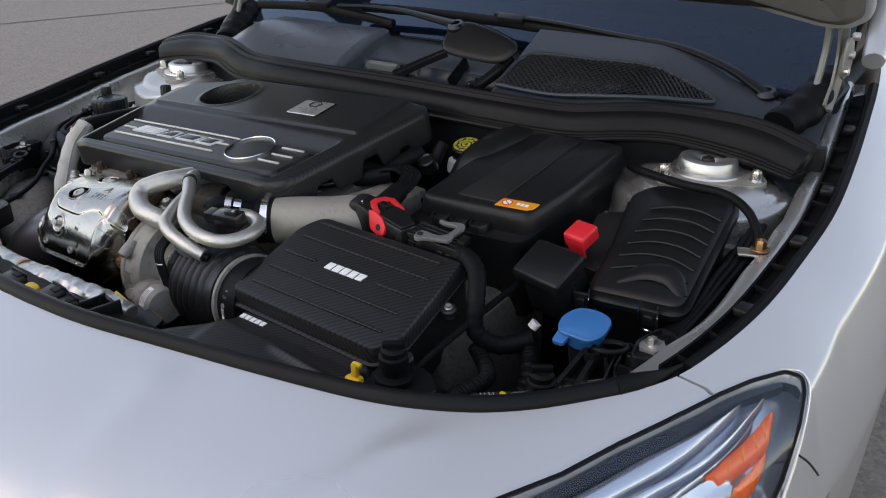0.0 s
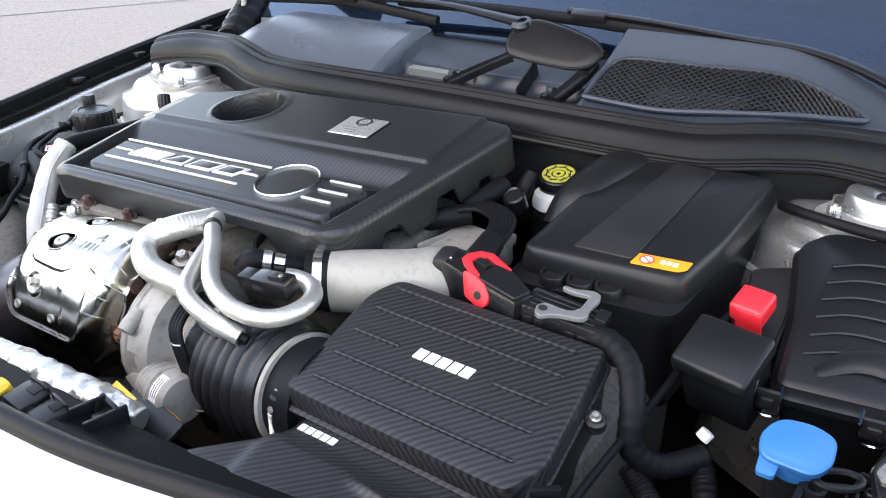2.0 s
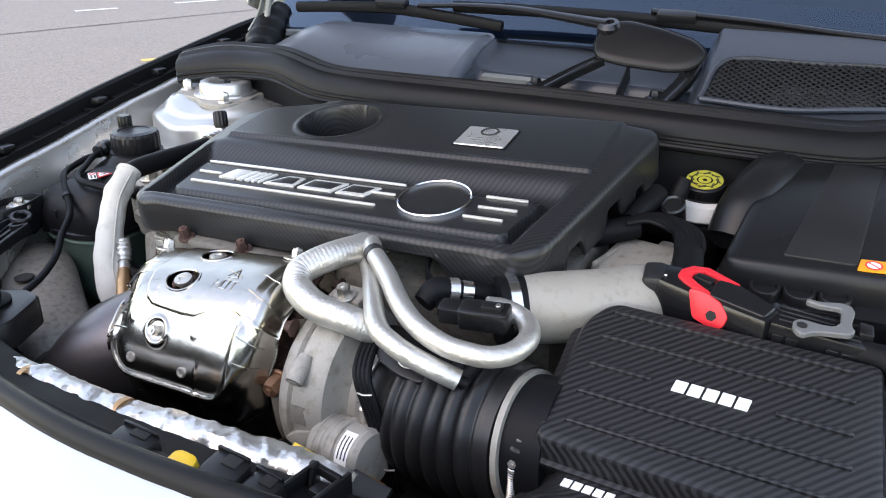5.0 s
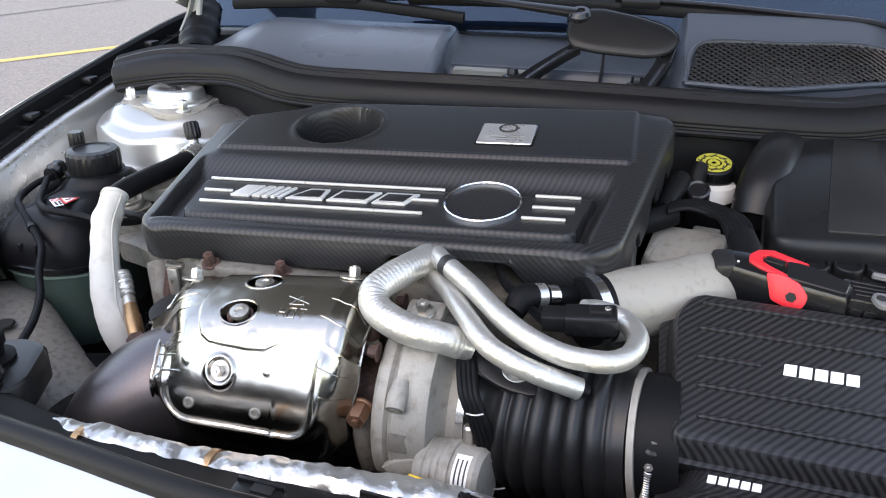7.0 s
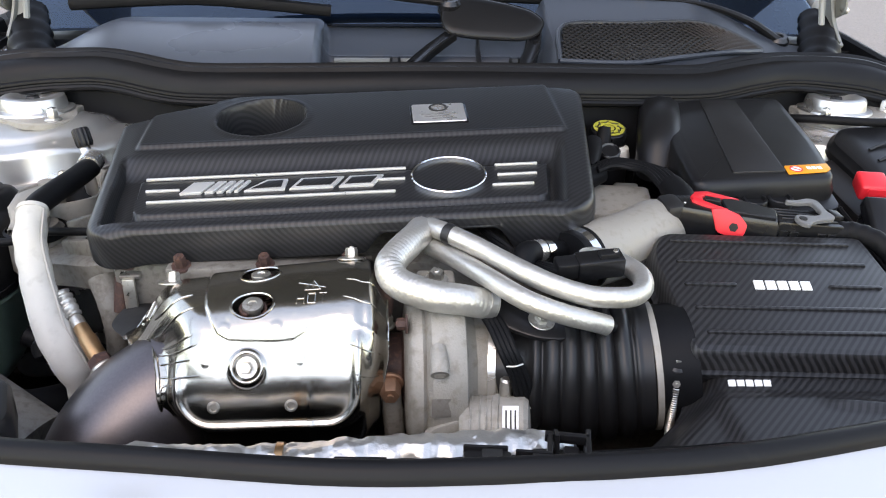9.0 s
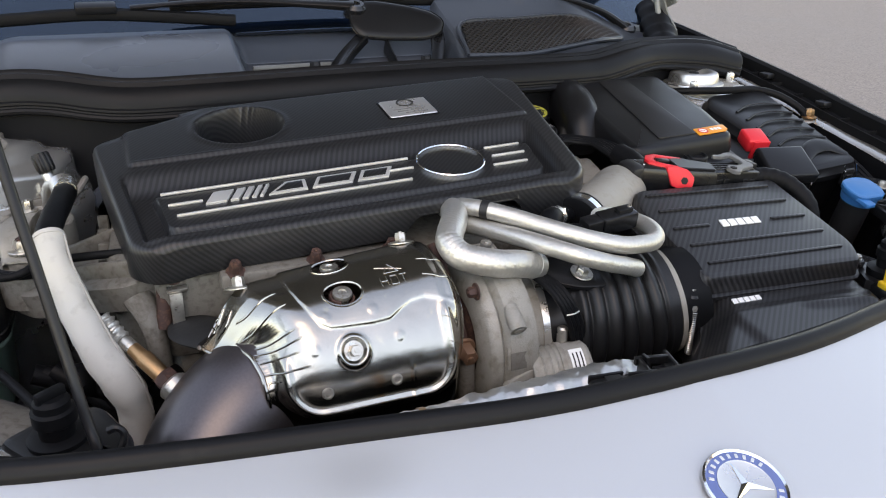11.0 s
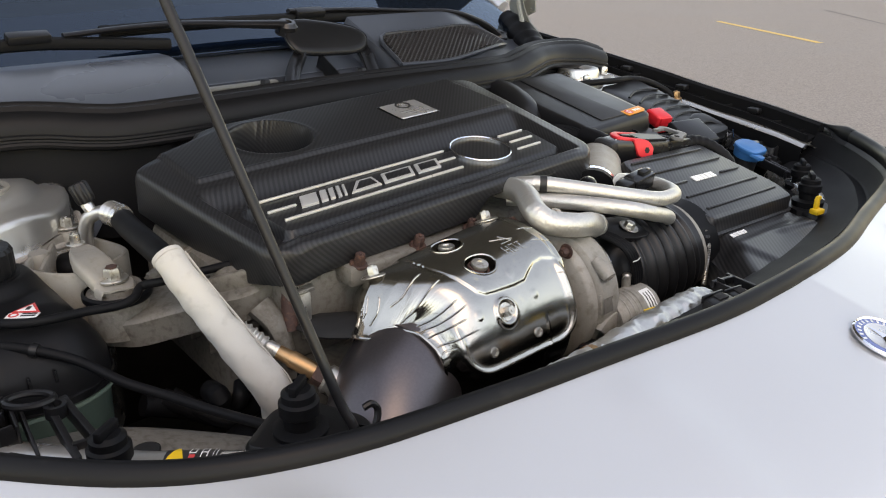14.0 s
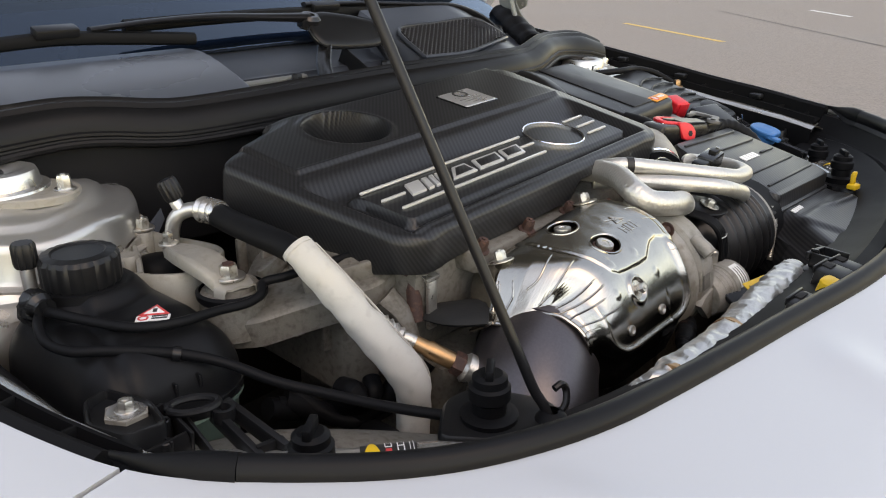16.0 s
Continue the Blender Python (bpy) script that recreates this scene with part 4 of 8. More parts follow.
for a_, b_, c_ in (((0.012, 0.150, 0.955), (-0.025, 0.112, 0.936), (-0.056, 0.072, 0.918)), ((0.148, 0.160, 0.958), (0.140, 0.128, 0.938), (0.122, 0.088, 0.916))):
    part("brace", moved(sweep([a_, b_, c_], [(0.011, -0.006), (0.012, 0.004), (0.010, 0.006), (0.004, 0.002), (-0.004, 0.002), (-0.010, 0.006), (-0.012, 0.004), (-0.011, -0.006)], 6), capm.inverted()), M_gloss, sc)
part("web", moved(block(0.055, 0.128, 0.925, 0.003, 0.07, 0.030, 0.001, rx=28), capm.inverted()), M_plastic, sc)
for x, y, z in ((0.108, 0.104, 0.917), (-0.077, 0.118, 0.915)):
    b_ = base("cowl_fastener", "black plastic screw cap on the cowl", "fastener", x, y, z - 0.006, "cowl fasteners")
    part("washer", moved(lathe([(0.017, -0.012), (0.016, 0.0), (0.011, 0.003), (0, 0.003)], 24), T(x, y, z)), M_gloss, b_)
    part("head", moved(lathe([(0.0090, 0.002), (0.0085, 0.010), (0.0065, 0.012), (0, 0.012)], 6), T(x, y, z)), M_plastic, b_)

# ---- windscreen ----
ws = base("windscreen", "dark windscreen above the cowl, tinted with the sky's blue", "windscreen", 0, 0.27, 0.985)
vs, fs = [], []
for j in range(13):
    v = j / 12
    for i in range(31):
        u = -1 + 2 * i / 30
        vs.append((u * (0.70 - 0.06 * v), 0.222 + 0.034 * u * u + 0.82 * v, 0.962 + 0.428 * v - 0.02 * u * u))
for j in range(12):
    for i in range(30):
        k = j * 31 + i
        fs.append((k, k + 1, k + 32, k + 31))
pane = part("pane", (vs, fs), M_glass, ws, "dark glass with the sky's blue put into its tint", sharp=60)
pane.visible_shadow = False
part("black_band", ([(x, y, z - 0.004) for x, y, z in vs[:31 * 3]], fs[:60]), M_gloss, ws, "black printed border", sharp=60)
part("label_window", block(0.504, 0.334, 0.986, 0.040, 0.006, 0.003, 0.001, rx=28), M_label, ws, "pale number window under the glass")
dash = base("dashboard", "dark dashboard behind the windscreen", "dashboard", 0, 0.9, 0.9)
part("top", block(0, 0.85, 0.955, 1.34, 0.9, 0.06, 0.02), M_dash, dash)
# tub and back are added to keep the view through the glass dark
part("cabin_tub", block(0, 1.30, 0.60, 1.40, 2.06, 0.66, 0.02), M_dash, dash)
part("back", block(0, 2.25, 1.1, 1.36, 0.04, 0.62, 0.02), M_dash, dash, "unseen dark back of the cabin")
vs, fs = [], []
for j in range(13):
    v = j / 12
    for i in range(25):
        u = -1 + 2 * i / 24
        vs.append((u * (0.64 - 0.04 * v), 1.035 + 0.034 * u * u + 1.30 * v, 1.386 + 0.055 * math.sin(math.pi * min(1, 0.25 + 0.5 * v)) - 0.039 - 0.03 * u * u))
for j in range(12):
    for i in range(24):
        k = j * 25 + i
        fs.append((k, k + 1, k + 26, k + 25))
# unseen roof and headliner, added to shut sky light out of the cabin
part("roof", folded((vs, fs), 0.03), M_paint, car, "unseen silver roof that closes the cabin", sharp=60)
part("headliner", ([(x, y, z - 0.035) for x, y, z in vs], fs), M_felt, car, "unseen grey headliner", sharp=60)
for sgn in (1, -1):
    part("side_window", block(sgn * 0.69, 1.35, 1.17, 0.006, 1.9, 0.40, 0.002), M_gloss, car, "dark side glass")
    part("pillar", tube([(sgn * 0.728, 0.36, 0.985), (sgn * 0.70, 0.65, 1.17), (sgn * 0.66, 1.05, 1.38)], [0.018, 0.034, 0.034], 12, 8), M_paint, car, "silver windscreen pillar")

# ---- wipers ----
def wiper(pts_arm, pts_blade, pivot, label):
    w = base("windscreen_wiper", label, "wiper", pivot[0], pivot[1], pivot[2] - 0.01, "windscreen wipers")
    part("arm", tube(pts_arm, [0.015, 0.012, 0.010] + [0.008] * (len(pts_arm) - 3), 10, 8, flat=0.55), M_blackmetal, w)
    bl = part("blade", tube(pts_blade, 0.0075, 8, 8, flat=1.3), M_rubber, w, "rubber blade with spoiler")
    mid = pts_blade[len(pts_blade) // 2]
    part("coupling", block(mid[0], mid[1] - 0.004, mid[2] + 0.010, 0.06, 0.022, 0.014, 0.004, rx=20), M_plastic, bl)
    part("pivot_cap", moved(lathe([(0.019, -0.012), (0.019, 0.004), (0.014, 0.010), (0.008, 0.010), (0.007, 0.006), (0, 0.006)], 28), pose(*pivot, 18, 0, 0)), M_gloss, w, "round pivot cap")


wiper([(0.595, 0.239, 0.936), (0.53, 0.237, 0.972), (0.440, 0.236, 0.998), (0.33, 0.240, 1.006), (0.20, 0.248, 1.014), (0.06, 0.256, 1.018)],
      [(0.40, 0.232, 0.985), (0.30, 0.238, 0.996), (0.10, 0.252, 1.004), (-0.10, 0.256, 1.006), (-0.28, 0.256, 1.004)], (0.595, 0.239, 0.936), "black wiper arm and blade resting on the windscreen")
wiper([(0.010, 0.187, 1.002), (-0.06, 0.205, 1.006), (-0.15, 0.222, 1.011), (-0.24, 0.234, 1.010), (-0.34, 0.240, 1.004)],
      [(-0.180, 0.232, 0.980), (-0.27, 0.234, 0.988), (-0.39, 0.236, 0.996), (-0.50, 0.240, 0.992), (-0.60, 0.246, 0.985)], (0.012, 0.186, 0.998), "black wiper arm with a short blade low on the glass")

# ---- raised bonnet ----
bon = base("bonnet", "raised silver bonnet with dark lined underside", "bonnet", 0, 0.30, 0.98)
Bm = Matrix.Translation((0, 0.27, 1.005)) @ Matrix.Rotation(radians(-55), 4, "X")
half = [(-0.735, -0.078), (-0.70, -0.050), (-0.66, -0.050), (-0.60, -0.066), (-0.50, -0.095), (-0.40, -0.112), (-0.2, -0.14), (0.2, -0.14), (0.40, -0.112), (0.50, -0.095), (0.60, -0.066), (0.66, -0.050), (0.70, -0.050), (0.735, -0.078), (0.735, -0.75), (0.60, -0.98), (0.30, -1.07), (-0.30, -1.07), (-0.60, -0.98), (-0.735, -0.75)][::-1]
part("outer_panel", moved(stack(rounded(half, 0.05), [(0.010, 0.002), (0.004, 0.004), (0.004, 0.012), (0.014, 0.022), (0.024, 0.024)]), Bm), M_paint, bon)
part("inner_panel", moved(stack(rounded(half, 0.05), [(0.070, -0.014), (0.05, -0.020), (0.040, -0.020), (0.016, -0.001)]), Bm), M_liner, bon, "dark inner frame")
felt = [(-0.40, -0.24), (-0.16, -0.20), (0.16, -0.20), (0.40, -0.24), (0.44, -0.70), (0.26, -0.84), (-0.26, -0.84), (-0.44, -0.70)]
part("liner", moved(stack(rounded(felt, 0.04), [(0.012, 0.032), (0.0, 0.022), (0.0, 0.017)]), Bm @ Matrix.Scale(-1, 4, (0, 0, 1))), M_felt, bon, "dark felt mat")
for sgn in (1, -1):
    hx = sgn * 0.69
    arm = [(hx, 0.215, 0.930), (hx, 0.250, 0.962), (hx - sgn * 0.002, 0.268, 1.005), (hx - sgn * 0.004, 0.258, 1.05), (hx - sgn * 0.006, 0.225, 1.10), (hx - sgn * 0.008, 0.190, 1.15)]
    hg = part("hinge", sweep(arm, [(0.016, -0.002), (0.016, 0.002), (0.004, 0.004), (0.002, 0.012), (-0.003, 0.012), (-0.004, 0.003), (-0.014, 0.002), (-0.014, -0.002)], 6, up=(1, 0, 0)), M_hinge, bon, "grey painted hinge arm", sharp=30)
    part("hinge_plate", moved(slab(rounded([(-0.030, -0.030), (0.026, -0.034), (0.040, 0.0), (0.030, 0.044), (0.008, 0.050), (-0.024, 0.020)], 0.010, 4), -0.002, 0.002, 0.001), Matrix.Translation((hx + sgn * 0.012, 0.262, 1.01)) @ Matrix.Rotation(radians(90), 4, "Y")), M_hinge, hg, "pressed hinge plate")
    for dy, dz in ((0.0, 0.0), (0.018, 0.026), (-0.022, -0.022)):
        part("hinge_pin", moved(can(0.0065, 0.012, 0.002), toward((hx + sgn * 0.010, 0.262 + dy, 1.01 + dz), (hx + sgn * 0.1, 0.262 + dy, 1.01 + dz))), M_bolt, hg)
    part("hinge_strut", tube([(hx - sgn * 0.022, 0.23, 0.94), (hx - sgn * 0.020, 0.255, 1.02), (hx - sgn * 0.022, 0.235, 1.10)], [0.005, 0.006, 0.005], 8, 6), M_hinge, hg)
    part("hinge_boot", tube([(hx - sgn * 0.052, 0.165, 0.908), (hx - sgn * 0.030, 0.215, 0.925), (hx - sgn * 0.016, 0.262, 0.950), (hx - sgn * 0.012, 0.300, 0.972)], [0.030, 0.034, 0.030, 0.020], 14, 10, flat=0.8, ribs=lambda q: 1 + 0.06 * math.sin(q * 160)), M_rubber, hg, "crumpled black rubber boot round the hinge")

# ---- prop rod ----
rod = base("bonnet_prop_rod", "thin black steel rod propping up the bonnet", "prop rod", -0.425, -0.588, 0.78)
top_of = lambda k: (-0.434 - 0.166 * k, -0.584 + 0.410 * k, 0.794 + k)
part("rod", tube([(-0.428, -0.602, 0.756), (-0.430, -0.594, 0.776), top_of(-0.004), top_of(0.03), top_of(0.18), top_of(0.32), top_of(0.47), top_of(0.62), top_of(0.80), top_of(0.885)], 0.0043, 12, 6), M_blackmetal, rod)
part("grommet", moved(lathe([(0.006, -0.006), (0.013, -0.004), (0.014, 0.004), (0.010, 0.010), (0.006, 0.012)], 20), T(-0.428, -0.600, 0.762)), M_rubber, rod)
part("hook", tube([(-0.420, -0.602, 0.768), (-0.413, -0.603, 0.775), (-0.409, -0.600, 0.784), (-0.413, -0.598, 0.790), (-0.420, -0.596, 0.788)], 0.003, 8, 6), M_plastic, rod, "black plastic holder")

for a, b, w, mm, lb, nm in (((10.9, 5.5), (9.25, 3.2), 0.10, M_yline, "faded yellow dash painted on the asphalt", "yellow_line"), ((-4.42, 3.53), (-3.55, 4.8), 0.10, M_yline, "faded yellow dash painted on the asphalt", "yellow_line"),
                         ((15.6, 4.14), (14.4, 3.09), 0.10, M_wline, "worn white dash painted on the asphalt", "white_line"), ((-7.53, 4.23), (-7.39, 4.57), 0.09, M_wline, "worn white dash painted on the asphalt", "white_line"),
                         ((-7.10, 5.28), (-6.90, 5.69), 0.09, M_wline, "worn white dash painted on the asphalt", "white_line"), ((-6.68, 6.35), (-6.39, 6.91), 0.09, M_wline, "worn white dash painted on the asphalt", "white_line"),
                         ((-7.6, 0.6), (-5.2, 7.2), 0.03, M_crack, "thin dark joint in the asphalt", "asphalt_joint"), ((14.31, 5.36), (7.83, -0.38), 0.03, M_crack, "thin dark joint in the asphalt", "asphalt_joint")):
    road_line(nm, a, b, w, mm, lb, "road marking")


# ---- engine cover ----
cov = base("engine_cover", "black carbon-look engine cover with silver stripes and chrome ring", "engine cover", -0.1125, -0.2545, 0.8972, rx=9.0, ry=-2.5, own=True)
Y0, Y1 = -0.168, 0.152


def arc(d, r):
    """How far a corner of radius r draws the border in, d metres from its end."""
    return r - math.sqrt(max(0.0, r * r - max(0.0, r - d) ** 2))


def cov_l(y):
    """Left border, with the cut-back corner behind the round well."""
    return -0.278 - 0.10 * (y + 0.15) + 0.110 * step(y, 0.085, 0.146) + arc(y - Y0, 0.030)


def cov_r(y):
    return 0.222 + 0.17 * (y + 0.17) - arc(y - Y0, 0.040) - arc(Y1 - y, 0.028)


LEDGE = 0.0125


def cov_z(x, y):
    dl, dr = x - cov_l(y), cov_r(y) - x
    # soft rim, then long shoulders on both flanks
    d_edge = min(dl, dr, y - Y0, Y1 - y)
    z = -arc(min(max(d_edge, 0.0), 0.008), 0.008) * 0.85
    z -= 0.004 * (1 - step(dl, 0.0, 0.034)) + 0.003 * (1 - step(dr, 0.0, 0.036))
    # raised back platform with a rib along its front
    plat = box_sdf(x, y, -0.018, LEDGE + 0.075, 0.247, 0.075, 0.006)
    z += 0.004 * (1 - step(plat, -0.003, 0.003)) * step(-plat + 0.003, 0, 0.004)
    z += 0.0022 * math.exp(-((y - LEDGE) / 0.0028) ** 2) * step(x, -0.268, -0.260) * (1 - step(x, 0.222, 0.230))
    # sunk front panel: a slope at the back, a sharp wall in front, slanted ends
    ends = step(x, -0.268 - 0.10 * (y + 0.10), -0.262 - 0.10 * (y + 0.10)) * (1 - step(x, 0.184 + 0.17 * (y + 0.14), 0.200 + 0.17 * (y + 0.14)))
    z -= 0.0165 * ends * step(y, -0.1500, -0.1455) * (1 - step(y, -0.040, 0.000))
    inner = box_sdf(x + 0.10 * (y + 0.10) * (1 if x < 0 else -1.7), y, -0.0275, -0.0860, 0.2150, 0.0470, 0.012)
    z += 0.0115 * (1 - step(inner, -0.003, 0.001)) * (1 - step(y, -0.062, -0.040))
    z += 0.0014 * ends * math.exp(-((y + 0.1530) / 0.0022) ** 2)
    # round well
    r = math.hypot(x + 0.131, y - 0.079)
    z += 0.0015 * math.exp(-((r - 0.056) / 0.004) ** 2)
    z -= 0.075 * (1 - step(r, 0.043, 0.0535))
    return z


def cov_drop(x, y):
    """The skirt's depth: shallow in front, with an arch for the hoses, and cut-outs along the right side."""
    front = 1 - step(y, Y0 + 0.006, Y0 + 0.045)
    right = step(x, 0.165, 0.20)
    d = 0.031
    d -= 0.022 * front * step(x, -0.012, 0.012) * (1 - step(x, 0.118, 0.150))
    d += 0.014 * (1 - step(x, -0.262, -0.240)) * step(y, Y0 + 0.01, Y0 + 0.06)
    d += 0.004 * step(x, 0.125, 0.150) + 0.012 * right * (1 - front) + 0.010 * step(x, 0.125, 0.155) * (1 - step(y, Y0 + 0.03, Y0 + 0.07))
    for c, w, h in ((-0.085, 0.024, 0.024), (0.005, 0.026, 0.026), (0.075, 0.016, 0.014)):
        d -= h * right * (1 - step(abs(y - c), w * 0.5, w))
    return max(0.003, d)


rows_y = [Y0 + 0.04 * (k / 24) ** 2 for k in range(24)] + [Y0 + 0.04 + (Y1 - Y0 - 0.07) * k / 110 for k in range(110)] + [Y1 - 0.03 * ((20 - k) / 20) ** 2 for k in range(21)]
part("moulding", relief(260, rows_y, cov_l, cov_r, Y0, Y1, cov_z, [(0.0006, 0.002), (0.0010, 0.006), (0.0014, lambda x, y: max(0.006, 0.5 * cov_drop(x, y))), (0.0018, lambda x, y: max(0.007, cov_drop(x, y) - 0.002)), (0.0010, lambda x, y: max(0.008, cov_drop(x, y))), (-0.002, lambda x, y: max(0.008, cov_drop(x, y))), (-0.003, 0.004)]), M_cover, cov, sharp=42)
PANEL = -0.0050
# silver stripes
for x0, x1, y in ((-0.239, 0.0375, -0.0570), (-0.234, -0.199, -0.0830), (-0.228, 0.025, -0.1068), (0.006, 0.036, -0.0805), (0.134, 0.181, -0.0595), (0.134, 0.177, -0.0820), (0.126, 0.170, -0.1040)):
    part("stripe", block((x0 + x1) / 2, y, PANEL + 0.0012, x1 - x0, 0.0034, 0.003, 0.001), M_silverbar, cov, "thin silver stripe")
# raised plain shapes in place of the maker's lettering: five slanted bars and three hollow blocks
B0, B1 = -0.0925, -0.0700
for k, (x0, w) in enumerate(((-0.1975, 0.0215), (-0.172, 0.0085), (-0.160, 0.0062), (-0.150, 0.0046), (-0.1415, 0.0034))):
    sl = 0.011
    poly = [(x0, B0), (x0 + w, B0), (x0 + w + sl, B1), (x0 + sl, B1)]
    part("slanted_bar", slab(poly, PANEL - 0.001, PANEL + 0.0028, 0.0006), M_silverbar, cov, "slanted raised silver bar")
for k, (x0, w) in enumerate(((-0.132, 0.042), (-0.085, 0.045), (-0.034, 0.036))):
    sl = 0.011
    outer = [(x0, B0), (x0 + w, B0), (x0 + w + (0.002 if k == 0 else sl), B1), (x0 + sl * (2.0 if k == 0 else 1), B1)]
    part("raised_block", slab(outer, PANEL - 0.001, PANEL + 0.0022, 0.0006), M_silverbar, cov, "raised silver block")
    c = inset(outer, 0.0042)
    part("block_face", slab(c, PANEL + 0.0021, PANEL + 0.0030, 0.0003), M_cover, cov, "dark face on the silver block")
ringp = [(0.0405, 0), (0.0405, 0.0030), (0.0396, 0.0040), (0.0384, 0.0030), (0.0384, 0)]
part("chrome_ring", moved(lathe(ringp, 72), T(0.0825, -0.0785, PANEL)), M_chrome, cov, "round chrome ring")
part("ring_disc", moved(lathe([(0.0385, 0.0006), (0, 0.0011)], 48), T(0.0825, -0.0785, PANEL)), M_cover, cov)
PX, PY, PZ = 0.0825, 0.0665, 0.0038
pl = part("badge_plate", moved(stack(rounded([(-0.032, -0.0265), (0.032, -0.0265), (0.032, 0.0265), (-0.032, 0.0265)], 0.003, 3), [(0, 0), (0, 0.0018), (0.0008, 0.0026)]), T(PX, PY, PZ)), M_plate, cov, "brushed metal badge plate")
part("plate_ring", moved(lathe([(0.0115, 0), (0.0115, 0.0009), (0.0088, 0.0009), (0.0088, 0)], 36), T(PX, PY + 0.013, PZ + 0.0026)), M_ink, pl, "dark round mark")
for k in range(3):
    part("plate_line", block(PX + (0.006 if k == 2 else 0), PY - 0.006 - 0.0062 * k, PZ + 0.0029, (0.044, 0.036, 0.030)[k], 0.0011, 0.0004, 0.0001), M_greyplastic, pl, "engraved line of text shown as a bar")
part("plate_frame", moved(stack(rounded([(-0.0345, -0.029), (0.0345, -0.029), (0.0345, 0.029), (-0.0345, 0.029)], 0.004, 3), [(0, -0.001), (0, 0.0012), (0.001, 0.0018)]), T(PX, PY, PZ - 0.0003)), M_gloss, pl)

# ---- exhaust heat shield ----
sh = base("exhaust_heat_shield", "bright pressed steel heat shield over the exhaust manifold", "heat shield", -0.21, -0.50, 0.70)
SHP = spline([(-0.428, 0.817), (-0.450, 0.832), (-0.490, 0.834), (-0.522, 0.829), (-0.545, 0.812), (-0.560, 0.790), (-0.570, 0.765), (-0.572, 0.745), (-0.569, 0.722), (-0.566, 0.702), (-0.565, 0.690), (-0.566, 0.668), (-0.568, 0.645)], 16)
SHS = [0.0]
for a, b in zip(SHP, SHP[1:]):
    SHS.append(SHS[-1] + float(np.linalg.norm(b - a)))
SHBACK, SHEND = -0.035, 0.249


def sh_span(w):
    """Half widths to the left and right of the shield's middle line."""
    left = float(np.interp(w, [-0.035, 0, 0.03, 0.06, 0.09, 0.12, 0.16, 0.21, 0.26], [0.114, 0.126, 0.128, 0.120, 0.104, 0.091, 0.081, 0.077, 0.070]))
    return left, 0.117 - 0.008 * step(w, 0.14, 0.20) - 0.016 * step(w, 0.215, 0.249) ** 2


def sh_at(x, w, h):
    """x: metres from the middle line; w: length along the profile from the back; h: out of the skin."""
    i = max(1, min(len(SHS) - 1, int(np.searchsorted(SHS, w))))
    k = (w - SHS[i - 1]) / (SHS[i] - SHS[i - 1])
    p = SHP[i - 1] + (SHP[i] - SHP[i - 1]) * k
    t = SHP[min(i + 4, len(SHP) - 1)] - SHP[max(i - 5, 0)]
    t = t / np.linalg.norm(t)
    h = h + 0.095 * x * (1 - step(w, 0.05, 0.15))
    return np.array([-0.2135 + x, p[0] + t[1] * h, p[1] - t[0] * h])


WAVE_X = [-0.060, -0.046, -0.044, -0.040, -0.034, -0.027, -0.018, -0.006, 0.020, 0.036, 0.049, 0.059, 0.073, 0.092, 0.11]
WAVE_W = [0.0, 0.038, 0.070, 0.092, 0.108, 0.121, 0.126, 0.127, 0.128, 0.127, 0.119, 0.114, 0.112, 0.118, 0.125]


def ridge(d, width):
    return math.exp(-(d / width) ** 2)


def sh_h(x, w):
    lw, rw = sh_span(w)
    dl, dr = lw + x, rw - x
    # the flank over the elbow curls down in a broad arch, the other one in a tight fold
    h = -(0.014 + 0.034 * (1 - step(w, 0.10, 0.18))) * (1 - step(dl, 0.0, 0.064)) ** 2
    h -= 0.026 * (1 - step(dr, 0.0, 0.022)) ** 2
    # bright U-shaped bead round the front face
    rim = box_sdf(x, w, 0.014, 0.075, 0.076, 0.128, 0.028)
    on_u = step(w, 0.115, 0.135) if x > 0.03 else step(w, 0.135, 0.16)
    h += 0.0048 * ridge(rim, 0.0046) * on_u
    h -= 0.005 * step(rim, 0.002, 0.012) * step(w, 0.12, 0.16)
    # wavy step in front of the two spring bolts
    wl = float(np.interp(x, WAVE_X, WAVE_W))
    inside_ = step(x, -0.049, -0.044)
    h += 0.0024 * (1 - step(w, wl - 0.005, wl + 0.004)) * inside_ * (1 - step(x, 0.086, 0.096))
    h += 0.0009 * ridge(w - wl, 0.0024) * inside_
    for bx, bw in ((-0.036, 0.145), (0.042, 0.145), (-0.022, 0.1175), (0.022, 0.1175)):
        h += 0.0006 * math.exp(-(((x - bx) ** 2 + (w - bw) ** 2) / 0.0046**2) ** 2)
    r = math.hypot(x + 0.002, w - 0.151)
    h += 0.0030 * ridge(r - 0.0125, 0.0026) - 0.001 * (1 - step(r, 0.005, 0.01))
    # folded joint and two pressed slots low on the face
    h += 0.0010 * ridge(x - 0.050, 0.0020) * step(w, 0.165, 0.18)
    h += 0.0012 * ridge(w - 0.232, 0.0020) * (step(x, -0.045, -0.04) * (1 - step(x, 0.025, 0.03)) + step(x, 0.057, 0.06) * (1 - step(x, 0.078, 0.082)))
    return h + 0.0007 * noise.noise((x * 16, w * 16, 3.1)) + 0.00012 * noise.noise((x * 70, w * 70, 7.7))


NU, NW = 260, 230
vs, fs = [], []
HOLES = ((0.001, 0.044), (0.0, 0.095))
